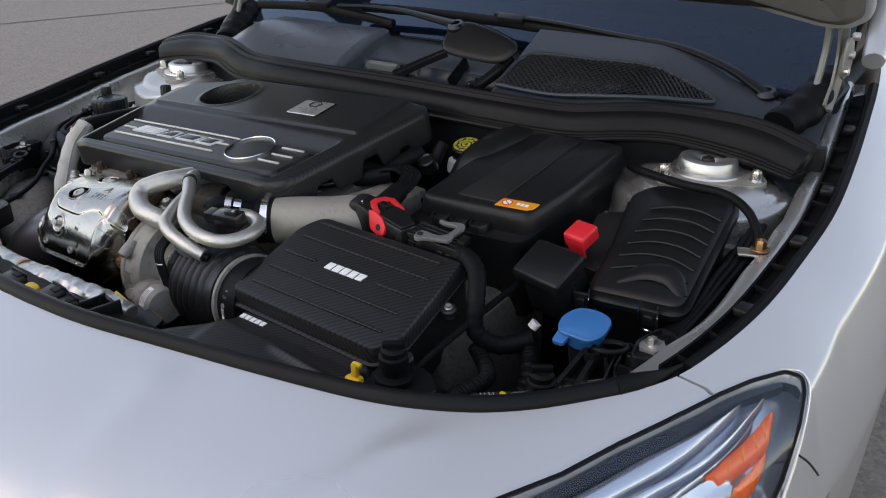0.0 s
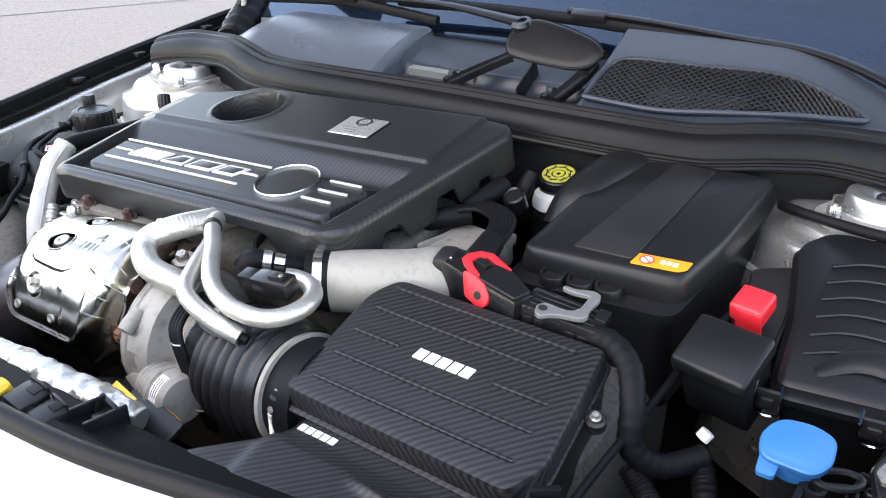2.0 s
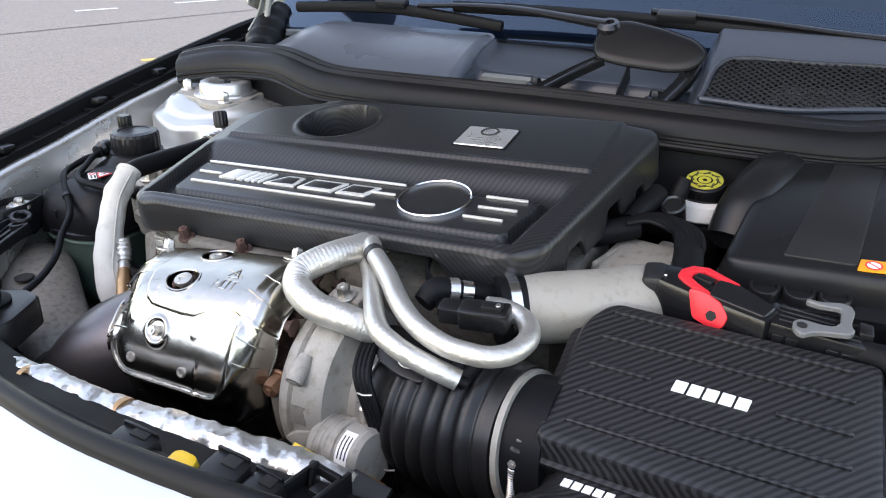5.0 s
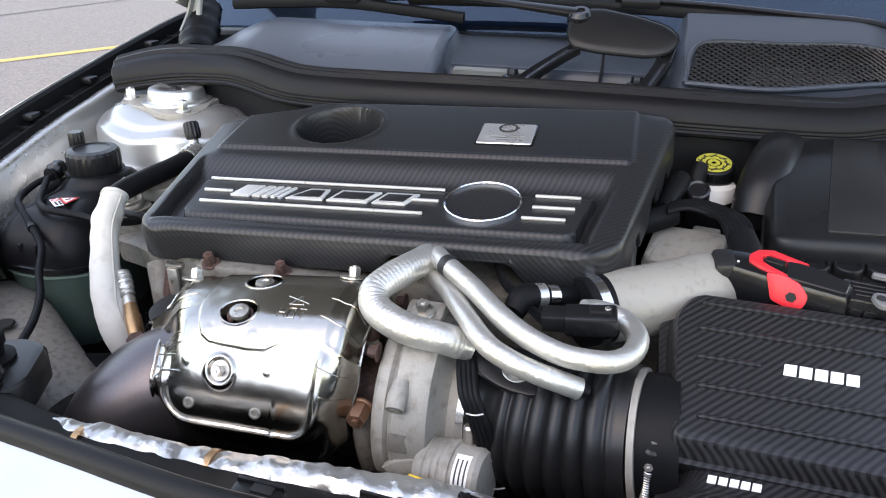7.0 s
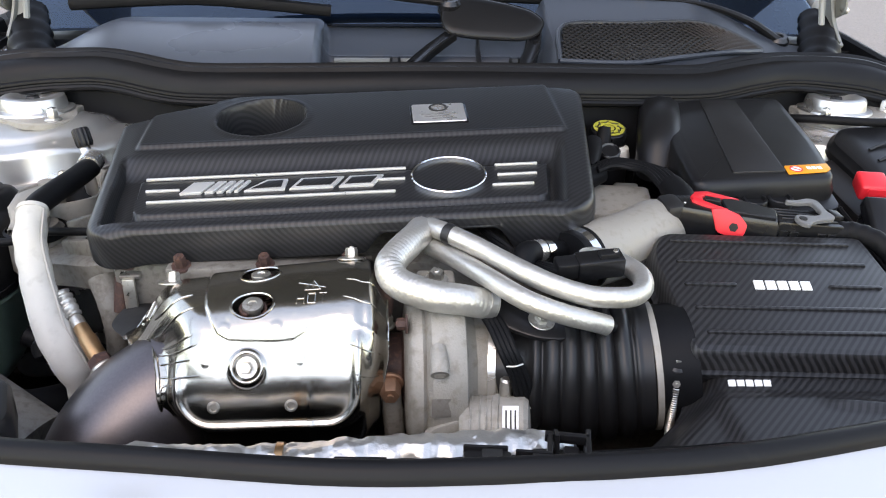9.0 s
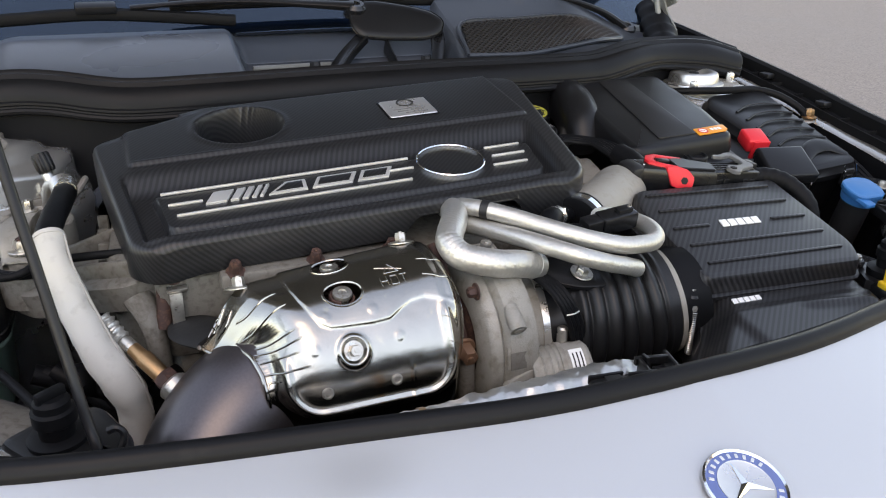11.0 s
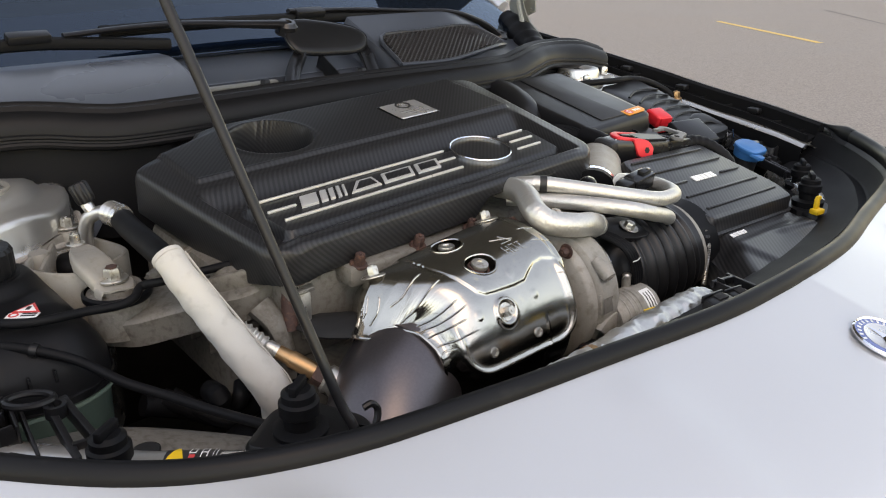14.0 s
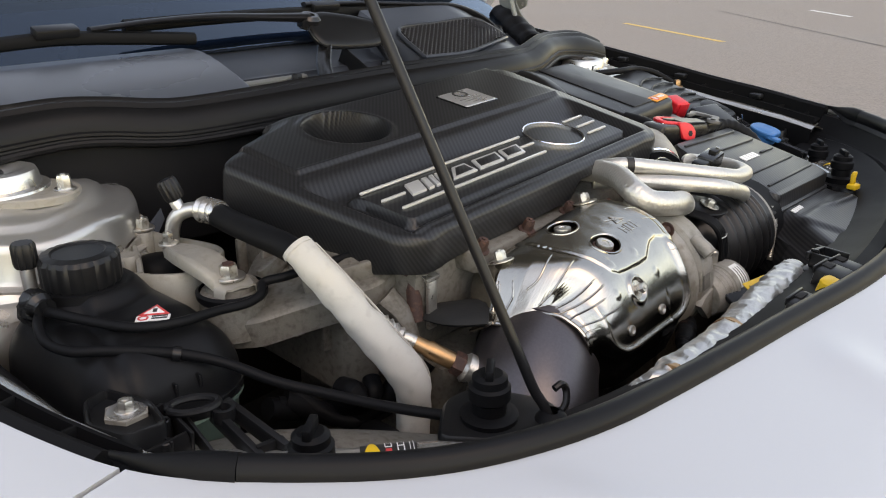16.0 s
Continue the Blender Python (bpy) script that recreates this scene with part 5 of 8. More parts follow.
for j in range(NW + 1):
    w = SHBACK + (SHEND - SHBACK) * j / NW
    lw, rw = sh_span(w)
    for i in range(NU + 1):
        x = -lw + (lw + rw) * i / NU
        vs.append(tuple(sh_at(x, w, sh_h(x, w))))
for j in range(NW):
    w = SHBACK + (SHEND - SHBACK) * (j + 0.5) / NW
    lw, rw = sh_span(w)
    for i in range(NU):
        x = -lw + (lw + rw) * (i + 0.5) / NU
        if any(math.hypot((x - a) * 0.82, w - b) < 0.0150 for a, b in HOLES):
            continue
        k = j * (NU + 1) + i
        fs.append((k, k + NU + 1, k + NU + 2, k + 1))
shell = part("shell", (vs, fs), M_steel, sh, sharp=60)
lip = [tuple(sh_at(-sh_span(w)[0], w, sh_h(-sh_span(w)[0], w))) for w in np.linspace(SHBACK + 0.003, SHEND - 0.004, 44)]
part("rolled_lip", tube(lip, 0.0021, 8, 2), M_steel, shell)
# thin crimps that fan out over the arch, and a few on the other flank
CRIMPS = (((-0.056, 0.069), (-0.080, 0.074), (-0.093, 0.067)), ((-0.051, 0.092), (-0.078, 0.095), (-0.092, 0.086)), ((-0.049, 0.121), (-0.071, 0.126), (-0.088, 0.120)), ((-0.044, 0.130), (-0.067, 0.136), (-0.084, 0.134)),
          ((-0.049, 0.143), (-0.067, 0.146), (-0.081, 0.148)), ((-0.041, 0.157), (-0.066, 0.160), (-0.079, 0.161)), ((-0.066, 0.168), (-0.076, 0.169), (-0.0785, 0.175)), ((-0.100, 0.004), (-0.108, 0.018), (-0.117, 0.020)),
          ((-0.099, 0.034), (-0.107, 0.041), (-0.116, 0.040)), ((-0.094, 0.050), (-0.101, 0.056), (-0.110, 0.054)), ((0.080, 0.070), (0.098, 0.074), (0.114, 0.075)), ((0.078, 0.092), (0.098, 0.098), (0.114, 0.100)), ((0.084, 0.134), (0.100, 0.140), (0.110, 0.142)), ((0.088, 0.158), (0.100, 0.163), (0.108, 0.164)))
for path in CRIMPS:
    line = [tuple(sh_at(x, w, sh_h(x, w) + 0.0001)) for x, w in spline(path, 10)]
    w_ = 0.0011 if path[0][0] < 0 else 0.0006
    part("crimp", tube(line, [0.4 * w_] + [w_] * (len(line) - 2) + [0.5 * w_], 8, 1), M_steel, shell, "sharp pressed crease")
# stamped warning word under a crossed triangle
LETTERS = {"H": (((0, 0), (0, 1)), ((0.6, 0), (0.6, 1)), ((0, 0.5), (0.6, 0.5))), "O": (((0, 0), (0.6, 0), (0.6, 1), (0, 1), (0, 0)),), "T": (((0.3, 0), (0.3, 1)), ((0, 1), (0.6, 1)))}
strokes = [[(0.038 + 0.0095 * k + 0.0105 * u, 0.0975 - 0.0105 * v) for u, v in st] for k, ch in enumerate("HOT") for st in LETTERS[ch]]
strokes += [[(0.044, 0.082), (0.058, 0.082), (0.051, 0.068), (0.044, 0.082)], [(0.051, 0.078), (0.051, 0.073)], [(0.038, 0.070), (0.062, 0.080)]]
for st in strokes:
    line = [tuple(sh_at(a[0] + (b[0] - a[0]) * u, a[1] + (b[1] - a[1]) * u, sh_h(a[0] + (b[0] - a[0]) * u, a[1] + (b[1] - a[1]) * u) + 0.0003)) for a, b in zip(st, st[1:]) for u in (0, 0.25, 0.5, 0.75, 1)]
    part("stamped_stroke", tube(line, 0.0005, 6, 1), M_steel, shell, "stroke of a stamped warning")
for a, b in HOLES:
    rim = []
    for k in range(49):
        th = 2 * math.pi * k / 48
        x, w = a + 0.0183 * math.cos(th), b + 0.0152 * math.sin(th)
        rim.append(tuple(sh_at(x, w, sh_h(x, w) - 0.0002)))
    part("hole_rim", tube(rim, 0.0014, 6, 1, caps=False), M_steel, shell)
    p = Vector(sh_at(a, b, -0.016))
    q = Vector(sh_at(a, b, 0.010))
    m_ = toward(p, q)
    sb = part("spring_bolt", moved(lathe([(0.006, -0.01), (0.006, 0.013), (0.0086, 0.014), (0.0092, 0.016), (0.0086, 0.0185), (0.004, 0.019), (0.0035, 0.0178), (0, 0.0178)], 28), m_), M_bolt, sh, "flat-headed bolt on a rusty spring")
    coil = [tuple(m_ @ Vector((0.0106 * math.cos(t), 0.0106 * math.sin(t), -0.010 + 0.0052 * t / 6.283))) for t in np.linspace(0, 6.283 * 4.7, 60)]
    part("spring", tube(coil, 0.0018, 6, 1), M_rust, sb, "rusty coil spring")
    # added near-black disc gives the gap behind the hole its shade
    part("gap_shade_disc", moved(can(0.024, 0.003), toward(Vector(sh_at(a, b, -0.034)), p)), M_deep, sb, "dark disc drawn for the shaded gap under the shield")
for a, w_, r in ((-0.083, 0.024, 0.006), (0.083, 0.024, 0.006), (-0.002, 0.151, 0.0055)):
    p = Vector(sh_at(a, w_, sh_h(a, w_)))
    q = Vector(sh_at(a, w_, 0.03))
    m_ = toward(p - (q - p).normalized() * 0.001, q)
    bo = part("bolt", moved(hexhead(r, 0.009, 1.9), m_), M_bolt, sh)
    part("washer", moved(lathe([(0.0135, 0.0), (0.0135, 0.0012), (0.011, 0.0022), (0, 0.0022)], 28), m_), M_bolt, bo)
for a, w_ in ((-0.030, 0.184), (0.034, 0.184)):
    p = Vector(sh_at(a, w_, sh_h(a, w_)))
    q = Vector(sh_at(a, w_, 0.03))
    part("rivet", moved(lathe([(0.0055, 0), (0.0052, 0.0015), (0.0036, 0.0018), (0.003, 0.0002), (0, 0.0001)], 18), toward(p, q)), M_bolt, sh)
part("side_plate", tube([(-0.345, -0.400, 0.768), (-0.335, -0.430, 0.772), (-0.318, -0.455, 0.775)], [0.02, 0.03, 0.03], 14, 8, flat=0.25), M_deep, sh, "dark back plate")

# ---- exhaust elbow ----
elb = base("exhaust_elbow", "large heat-blued steel exhaust elbow", "exhaust pipe", -0.35, -0.54, 0.60)
part("pipe", tube([(-0.22, -0.475, 0.738), (-0.27, -0.487, 0.733), (-0.315, -0.506, 0.716), (-0.348, -0.530, 0.678), (-0.362, -0.548, 0.62), (-0.365, -0.555, 0.54)], [0.058, 0.061, 0.063, 0.063, 0.061, 0.060], 48, 12), M_pipe, elb)
part("weld_collar", tube([(-0.282, -0.491, 0.7305), (-0.291, -0.4945, 0.7275)], [0.0640, 0.0640], 48, 3), M_pipe, elb, "narrow welded collar")
# oxygen sensor
o2 = base("oxygen_sensor", "brass-coloured oxygen sensor screwed into the exhaust elbow", "sensor", -0.372, -0.468, 0.735)
m_ = toward((-0.364, -0.468, 0.734), (-0.406, -0.418, 0.770))
part("boss", moved(lathe([(0.015, -0.004), (0.015, 0.006), (0.012, 0.009), (0, 0.009)], 20), m_), M_bolt, o2, "pale weld boss")
part("hexagon", moved(lathe([(0.0115, 0.008), (0.0115, 0.018), (0.010, 0.020), (0, 0.02)], 6), m_), M_rust, o2, "rusty hexagon")
part("body", moved(lathe([(0.0085, 0.019), (0.0088, 0.045), (0.0075, 0.048), (0.0072, 0.060), (0.006, 0.062), (0, 0.062)], 24), m_), M_copper, o2)
part("cap", moved(lathe([(0.0068, 0.060), (0.0068, 0.070), (0.0045, 0.076), (0, 0.076)], 20), m_), M_bolt, o2)
e_ = m_ @ Vector((0, 0, 0.074))
part("sleeve", tube([tuple(e_), (-0.416, -0.408, 0.780), (-0.422, -0.402, 0.787)], [0.0075, 0.009, 0.0085], 10, 10, ribs=lambda q: 1 + 0.14 * math.sin(q * 900)), M_foil, o2, "frayed silver heat sleeve")

# ---- turbocharger ----
tb = base("turbocharger", "turbocharger with grey cast compressor housing and rusty centre", "turbocharger", -0.05, -0.49, 0.64)
AX = toward((-0.135, -0.483, 0.742), (0.1, -0.483, 0.742))
part("centre_housing", moved(lathe([(0.048, 0.0), (0.050, 0.010), (0.044, 0.016), (0.034, 0.022), (0.034, 0.050), (0.046, 0.056), (0.05, 0.062), (0, 0.062)], 40), AX), M_rust, tb, "rusty iron bearing housing")
part("back_plate", moved(lathe([(0.05, 0.052), (0.073, 0.056), (0.077, 0.060), (0.078, 0.068), (0.074, 0.072), (0.04, 0.074)], 56), AX), M_cast, tb)
vs0 = []
for x, y, z in lathe([(0.040, 0.068), (0.072, 0.069), (0.0765, 0.076), (0.0765, 0.098), (0.073, 0.106), (0.060, 0.110), (0.054, 0.118), (0.0535, 0.138), (0.050, 0.143), (0.042, 0.143), (0.040, 0.120), (0, 0.110)], 72)[0]:
    th = math.atan2(y, x)
    k = 1 + 0.10 * step(z, 0.07, 0.08) * (1 - step(z, 0.106, 0.112)) * (0.5 + 0.5 * math.cos(th - 2.3)) ** 2
    vs0.append((x * k, y * k, z))
comp = lathe([(0.040, 0.068), (0.072, 0.069), (0.0765, 0.076), (0.0765, 0.098), (0.073, 0.106), (0.060, 0.110), (0.054, 0.118), (0.0535, 0.138), (0.050, 0.143), (0.042, 0.143), (0.040, 0.120), (0, 0.110)], 72)
part("compressor_housing", moved((vs0, comp[1]), AX), M_cast, tb, "rough grey cast volute")
part("lug", tube([(-0.054, -0.542, 0.800), (-0.054, -0.554, 0.792), (-0.054, -0.564, 0.785)], [0.0065, 0.0085, 0.0080], 20, 6), M_cast, tb)
part("lug_hole", moved(lathe([(0.0052, 0.0), (0.0048, 0.0006), (0, 0.0006)], 18), toward((-0.054, -0.5642, 0.7848), (-0.054, -0.579, 0.774))), M_bolt, tb, "bright drilled hole")
part("number_pad", block(-0.052, -0.556, 0.752, 0.022, 0.010, 0.026, 0.003, rx=-6), M_cast, tb)
part("number_plate", block(-0.052, -0.5635, 0.751, 0.017, 0.001, 0.018, 0.0003, rx=-6), M_castdark, tb, "stamped code pad")
for k in range(7):
    th = radians(196 + 9 * k)
    part("cast_mark", moved(rbox(0.0042, 0.0030, 0.0030, 0.0008, 1), AX @ pose(0.0795 * math.cos(th), 0.0795 * math.sin(th), 0.088 + 0.0022 * (k % 2), 0, 0, math.degrees(th))), M_cast, tb, "raised casting mark")
part("top_clamp", block(-0.052, -0.470, 0.826, 0.036, 0.026, 0.014, 0.004, rx=10), M_cast, tb)
part("top_bolt", moved(hexhead(0.007, 0.010), pose(-0.052, -0.478, 0.832, 15)), M_bolt, tb)
for k, (y, z) in enumerate(((-0.522, 0.812), (-0.556, 0.700), (-0.44, 0.818))):
    part("side_bolt", moved(hexhead(0.0055, 0.008), toward((-0.080, y, z), (-0.10, y, z))), M_rust, tb)
part("oil_union", moved(hexhead(0.0095, 0.016, 1.3), toward((-0.096, -0.528, 0.756), (-0.096, -0.58, 0.748))), M_brown, tb, "banjo bolt, browned by heat")
part("oil_pipe", tube([(-0.096, -0.530, 0.752), (-0.094, -0.532, 0.728), (-0.092, -0.528, 0.70), (-0.09, -0.51, 0.66)], 0.0095, 12, 6), M_castdark, tb)
part("water_pipe", tube([(-0.098, -0.452, 0.835), (-0.100, -0.468, 0.826), (-0.1005, -0.482, 0.812), (-0.1005, -0.487, 0.795)], [0.006, 0.007, 0.009, 0.006], 12, 6), M_rust, tb, "rust-brown pipe")
part("water_nut", moved(hexhead(0.0085, 0.010, 1.2), pose(-0.1005, -0.487, 0.790)), M_bolt, tb)
# actuator can in front of the compressor
AC = toward((-0.034, -0.552, 0.722), (0.041, -0.567, 0.730))
act = part("actuator", moved(lathe([(0, 0.0), (0.024, 0.002), (0.0275, 0.008), (0.028, 0.030), (0.0295, 0.031), (0.0295, 0.036), (0.0275, 0.037), (0.0275, 0.058), (0.024, 0.062), (0.012, 0.063), (0, 0.063)], 40), AC), M_cast, tb, "smooth grey actuator can")
# the label is stuck on the side that faces up and forward
facing = max(range(0, 360, 5), key=lambda q: (AC.to_3x3() @ Vector((math.cos(radians(q)), math.sin(radians(q)), 0))).dot(Vector((0, -0.7, 0.7))))
vs, fs = [], []
for k in range(10):
    a = radians(facing - 32 + 7 * k)
    for z in (0.040, 0.054):
        vs.append(tuple(AC @ Vector((0.0278 * math.cos(a), 0.0278 * math.sin(a), z))))
for k in range(9):
    fs.append((2 * k, 2 * k + 1, 2 * k + 3, 2 * k + 2))
code = part("code_label", (vs, fs), M_label, act, "white code label")
for k in range(3):
    rows = [tuple(AC @ Vector((0.0282 * math.cos(radians(facing + q)), 0.0282 * math.sin(radians(facing + q)), z))) for q in (-22, -8, 8, 22) for z in (0.0425 + 0.004 * k, 0.0440 + 0.004 * k)]
    part("code_line", (rows, [(2 * q, 2 * q + 1, 2 * q + 3, 2 * q + 2) for q in range(3)]), M_ink, code, "printed line shown as a bar")
for z in (0.012, 0.020, 0.026):
    part("ring", moved(lathe([(0.0282, z - 0.0012), (0.0290, z), (0.0282, z + 0.0012)], 36), AC), M_cast, act, "raised ring")
part("bracket", moved(slab([(-0.066, 0.724), (-0.040, 0.700), (-0.030, 0.700), (-0.030, 0.738), (-0.040, 0.738), (-0.056, 0.732)][::1], -0.004, 0.004, 0.001), Matrix(((1, 0, 0, 0), (0, 0, -1, -0.562), (0, 1, 0, 0), (0, 0, 0, 1)))), M_cast, tb)
part("rod", tube([(-0.13, -0.575, 0.700), (-0.10, -0.565, 0.698), (-0.06, -0.55, 0.698)], [0.005, 0.011, 0.010], 12, 10, ribs=lambda q: 1 + 0.10 * math.sin(q * 900)), M_rubber, tb, "ribbed black rod boot")

# ---- intake bellows ----
bl = base("intake_bellows", "ribbed black rubber intake hose with steel clamps", "intake hose", 0.06, -0.51, 0.70)
rib_at = lambda q: step(q, 0.030, 0.040) * (1 - step(q, 0.128, 0.134))
part("hose", tube([(0.006, -0.486, 0.745), (0.022, -0.489, 0.746), (0.046, -0.494, 0.747), (0.095, -0.503, 0.750), (0.146, -0.512, 0.757)], [0.050, 0.052, 0.063, 0.066, 0.062], 56, 40,
                  ribs=lambda q: 1 + rib_at(q) * (0.10 * abs(math.cos((q - 0.036) * math.pi / 0.0165)) ** 0.8 - 0.05)), M_bellows, bl, sharp=80)
part("neck", tube([(0.140, -0.511, 0.756), (0.180, -0.513, 0.761)], 0.056, 40, 4), M_rubber, bl, "smooth black neck")
cl = part("clamp", tube([(0.146, -0.5120, 0.757), (0.1515, -0.5128, 0.7578)], 0.0600, 48, 2), M_castpale, bl, "bright worm-drive clamp", sharp=20)
coil = [(0.1535 + 0.0030 * math.cos(t), -0.5650 + 0.0030 * math.sin(t), 0.768 - 0.052 * t / 140) for t in np.linspace(0, 140, 280)]
part("spring", tube(coil, 0.0009, 5, 1), M_bolt, cl, "tight steel spring on the clamp")
part("screw", moved(hexhead(0.0040, 0.004, 1.2), toward((0.1535, -0.562, 0.770), (0.1535, -0.590, 0.776))), M_bolt, cl)
cl2 = part("clamp_at_turbo", tube([(0.003, -0.4855, 0.745), (0.010, -0.487, 0.7455)], 0.0535, 40, 2), M_alu, bl, "bright band clamp", sharp=20)
part("screw", moved(can(0.0055, 0.02), toward((0.0065, -0.545, 0.748), (0.0065, -0.545, 0.80))), M_bolt, cl2)
br = base("hose_bracket", "black steel bracket with a screw over the bellows", "bracket", 0.035, -0.52, 0.80)
part("tab", moved(stack(rounded([(-0.048, -0.004), (-0.020, -0.016), (0.002, -0.020), (0.030, -0.016), (0.034, 0.012), (0.010, 0.024), (-0.040, 0.022)], 0.010), [(0.001, -0.003), (0, -0.002), (0, 0.002), (0.0015, 0.003)]), pose(0.036, -0.516, 0.808, 20, 6, -14)), M_blackmetal, br)
part("screw", moved(hexhead(0.0068, 0.006, 1.8), pose(0.040, -0.519, 0.811, 20, 6, 0)), M_bolt, br)

# ---- silver sleeved hoses ----
rib = lambda q: 1 + 0.017 * abs(math.sin(q * math.pi / 0.0040)) ** 0.7 + 0.022 * noise.noise((q * 55, 1.7, 0.3))
ha = base("foil_sleeved_hose", "thick ribbed foil-sleeved hose looping out under the cover", "hose", -0.08, -0.45, 0.83, "foil-sleeved hoses")
part("hose", tube([(-0.066, -0.385, 0.852), (-0.072, -0.420, 0.856), (-0.083, -0.447, 0.857), (-0.096, -0.468, 0.853), (-0.102, -0.482, 0.848), (-0.094, -0.496, 0.839), (-0.066, -0.509, 0.833), (-0.037, -0.507, 0.827), (-0.010, -0.497, 0.816)], 0.0138, 20, 48, ribs=rib), M_foil, ha, sharp=70)
part("end_band", tube([(-0.018, -0.500, 0.8198), (-0.012, -0.498, 0.8170)], 0.0146, 22, 2), M_alu, ha, "plain foil end band")
ha.location += Vector((0.007, -0.006, 0.003))
hb = base("foil_sleeved_hose", "long foil-sleeved hose bent back in a U beside the connector", "hose", 0.05, -0.49, 0.83, "foil-sleeved hoses")
part("hose", tube([(-0.070, -0.400, 0.856), (-0.060, -0.425, 0.861), (-0.047, -0.442, 0.862), (-0.019, -0.468, 0.857), (0.013, -0.502, 0.851), (0.038, -0.521, 0.846), (0.066, -0.530, 0.840), (0.090, -0.531, 0.838), (0.108, -0.525, 0.836), (0.121, -0.511, 0.836), (0.126, -0.488, 0.837), (0.119, -0.467, 0.838), (0.105, -0.456, 0.840), (0.090, -0.456, 0.843), (0.079, -0.464, 0.846)], 0.0092, 18, 36, ribs=rib), M_foil, hb, sharp=70)
part("tie", tube([(-0.050, -0.439, 0.862), (-0.044, -0.445, 0.8618)], 0.0102, 20, 2), M_matt, hb, "black cable tie")
hb.location += Vector((0.010, -0.004, 0.003))
hc = base("foil_sleeved_hose", "thin foil-sleeved hose with an open black end", "hose", 0.03, -0.51, 0.81, "foil-sleeved hoses")
part("hose", tube([(-0.066, -0.415, 0.846), (-0.036, -0.455, 0.846), (-0.010, -0.497, 0.846), (0.016, -0.534, 0.843), (0.037, -0.544, 0.837), (0.057, -0.545, 0.830), (0.076, -0.544, 0.824), (0.094, -0.539, 0.816)], 0.0091, 18, 42, ribs=rib), M_foil, hc, sharp=70)
part("end", tube([(0.091, -0.5398, 0.8172), (0.101, -0.537, 0.8130)], 0.0050, 12, 2), M_rubber, hc, "black rubber end")

# connector and small hose ends by the U bend
cn = base("wiring_connector", "black wiring connector block held in the hose loop", "connector", 0.083, -0.497, 0.85)
CM = pose(0.080, -0.500, 0.852, 10, -4, 4)
part("body", moved(rbox(0.044, 0.022, 0.020, 0.003), CM), M_gloss, cn)
part("latch", moved(rbox(0.018, 0.010, 0.005, 0.001), CM @ T(0.008, -0.001, 0.0115)), M_plastic, cn)
part("plug", moved(rbox(0.022, 0.018, 0.016, 0.002), CM @ T(-0.030, 0.001, 0)), M_plastic, cn)
part("pin", moved(can(0.0025, 0.0015, 0.0003, 12), CM @ T(0.014, -0.002, 0.014)), M_bolt, cn)
for k in range(3):
    part("wire", tube([tuple(CM @ Vector((-0.040, -0.005 + 0.005 * k, 0))), (0.02, -0.47 + 0.004 * k, 0.842), (-0.005, -0.44, 0.845 + 0.004 * k), (-0.02, -0.40, 0.85)], 0.0022, 6, 6), M_rubber, cn)
cn.location += Vector((0.016, 0.010, 0.0))
hs = base("hose_stub", "short black hose with a bright clamp under the cover", "hose", 0.06, -0.44, 0.845)
part("stub", tube([(0.028, -0.472, 0.840), (0.034, -0.459, 0.848), (0.046, -0.449, 0.847)], [0.010, 0.0125, 0.0115], 18, 8), M_rubber, hs)
part("collar", tube([(0.043, -0.4515, 0.8475), (0.050, -0.446, 0.846)], 0.0120, 20, 2), M_alu, hs, "bright crimped collar")
part("hose", tube([(0.048, -0.447, 0.846), (0.056, -0.441, 0.844), (0.075, -0.424, 0.837), (0.098, -0.398, 0.829)], 0.0098, 18, 8), M_rubber, hs, "smooth black hose")
for a_, b_ in (((0.052, -0.4445, 0.845), (0.060, -0.438, 0.8427)), ((0.083, -0.415, 0.834), (0.090, -0.407, 0.8315))):
    part("clamp", tube([a_, b_], 0.0112, 22, 2), M_chrome, hs, "slotted steel clamp", sharp=20)

wb = base("wire_bundle", "black braided wires tied along the turbocharger", "wiring", 0.02, -0.55, 0.72)
for k in range(4):
    o = 0.0042 * (k - 1.5)
    part("wire", tube([(-0.006 + o, -0.505, 0.812), (0.000 + o, -0.530, 0.808), (0.006 + o, -0.546, 0.797), (0.016 + o, -0.551, 0.775), (0.024 + o, -0.550, 0.748), (0.031 + o, -0.547, 0.718), (0.034 + o, -0.54, 0.68)], 0.0031, 8, 8), M_rubber, wb)
for x, z in ((0.012, 0.785), (0.026, 0.741), (0.033, 0.712)):
    part("tie", tube([(x - 0.0072, -0.5525, z), (x, -0.5545, z + 0.001), (x + 0.0072, -0.5525, z + 0.002)], 0.0009, 6, 6), M_bolt, wb, "thin wire tie")

# ---- cast charge pipe ----
cp = base("charge_pipe", "grey cast aluminium charge pipe beside the engine cover", "charge pipe", 0.16, -0.36, 0.80)
part("pipe", tube([(0.108, -0.412, 0.828), (0.132, -0.398, 0.829), (0.17, -0.372, 0.828), (0.205, -0.340, 0.824), (0.222, -0.30, 0.790), (0.224, -0.25, 0.745)], [0.033, 0.034, 0.035, 0.037, 0.040, 0.042], 32, 10), M_castpale, cp)
part("collar", tube([(0.086, -0.428, 0.828), (0.110, -0.411, 0.828)], 0.0325, 32, 3), M_rubber, cp, "black rubber collar")
part("clamp", tube([(0.093, -0.423, 0.828), (0.101, -0.4175, 0.828)], 0.0337, 32, 2), M_chrome, cp, "slotted steel clamp", sharp=20)
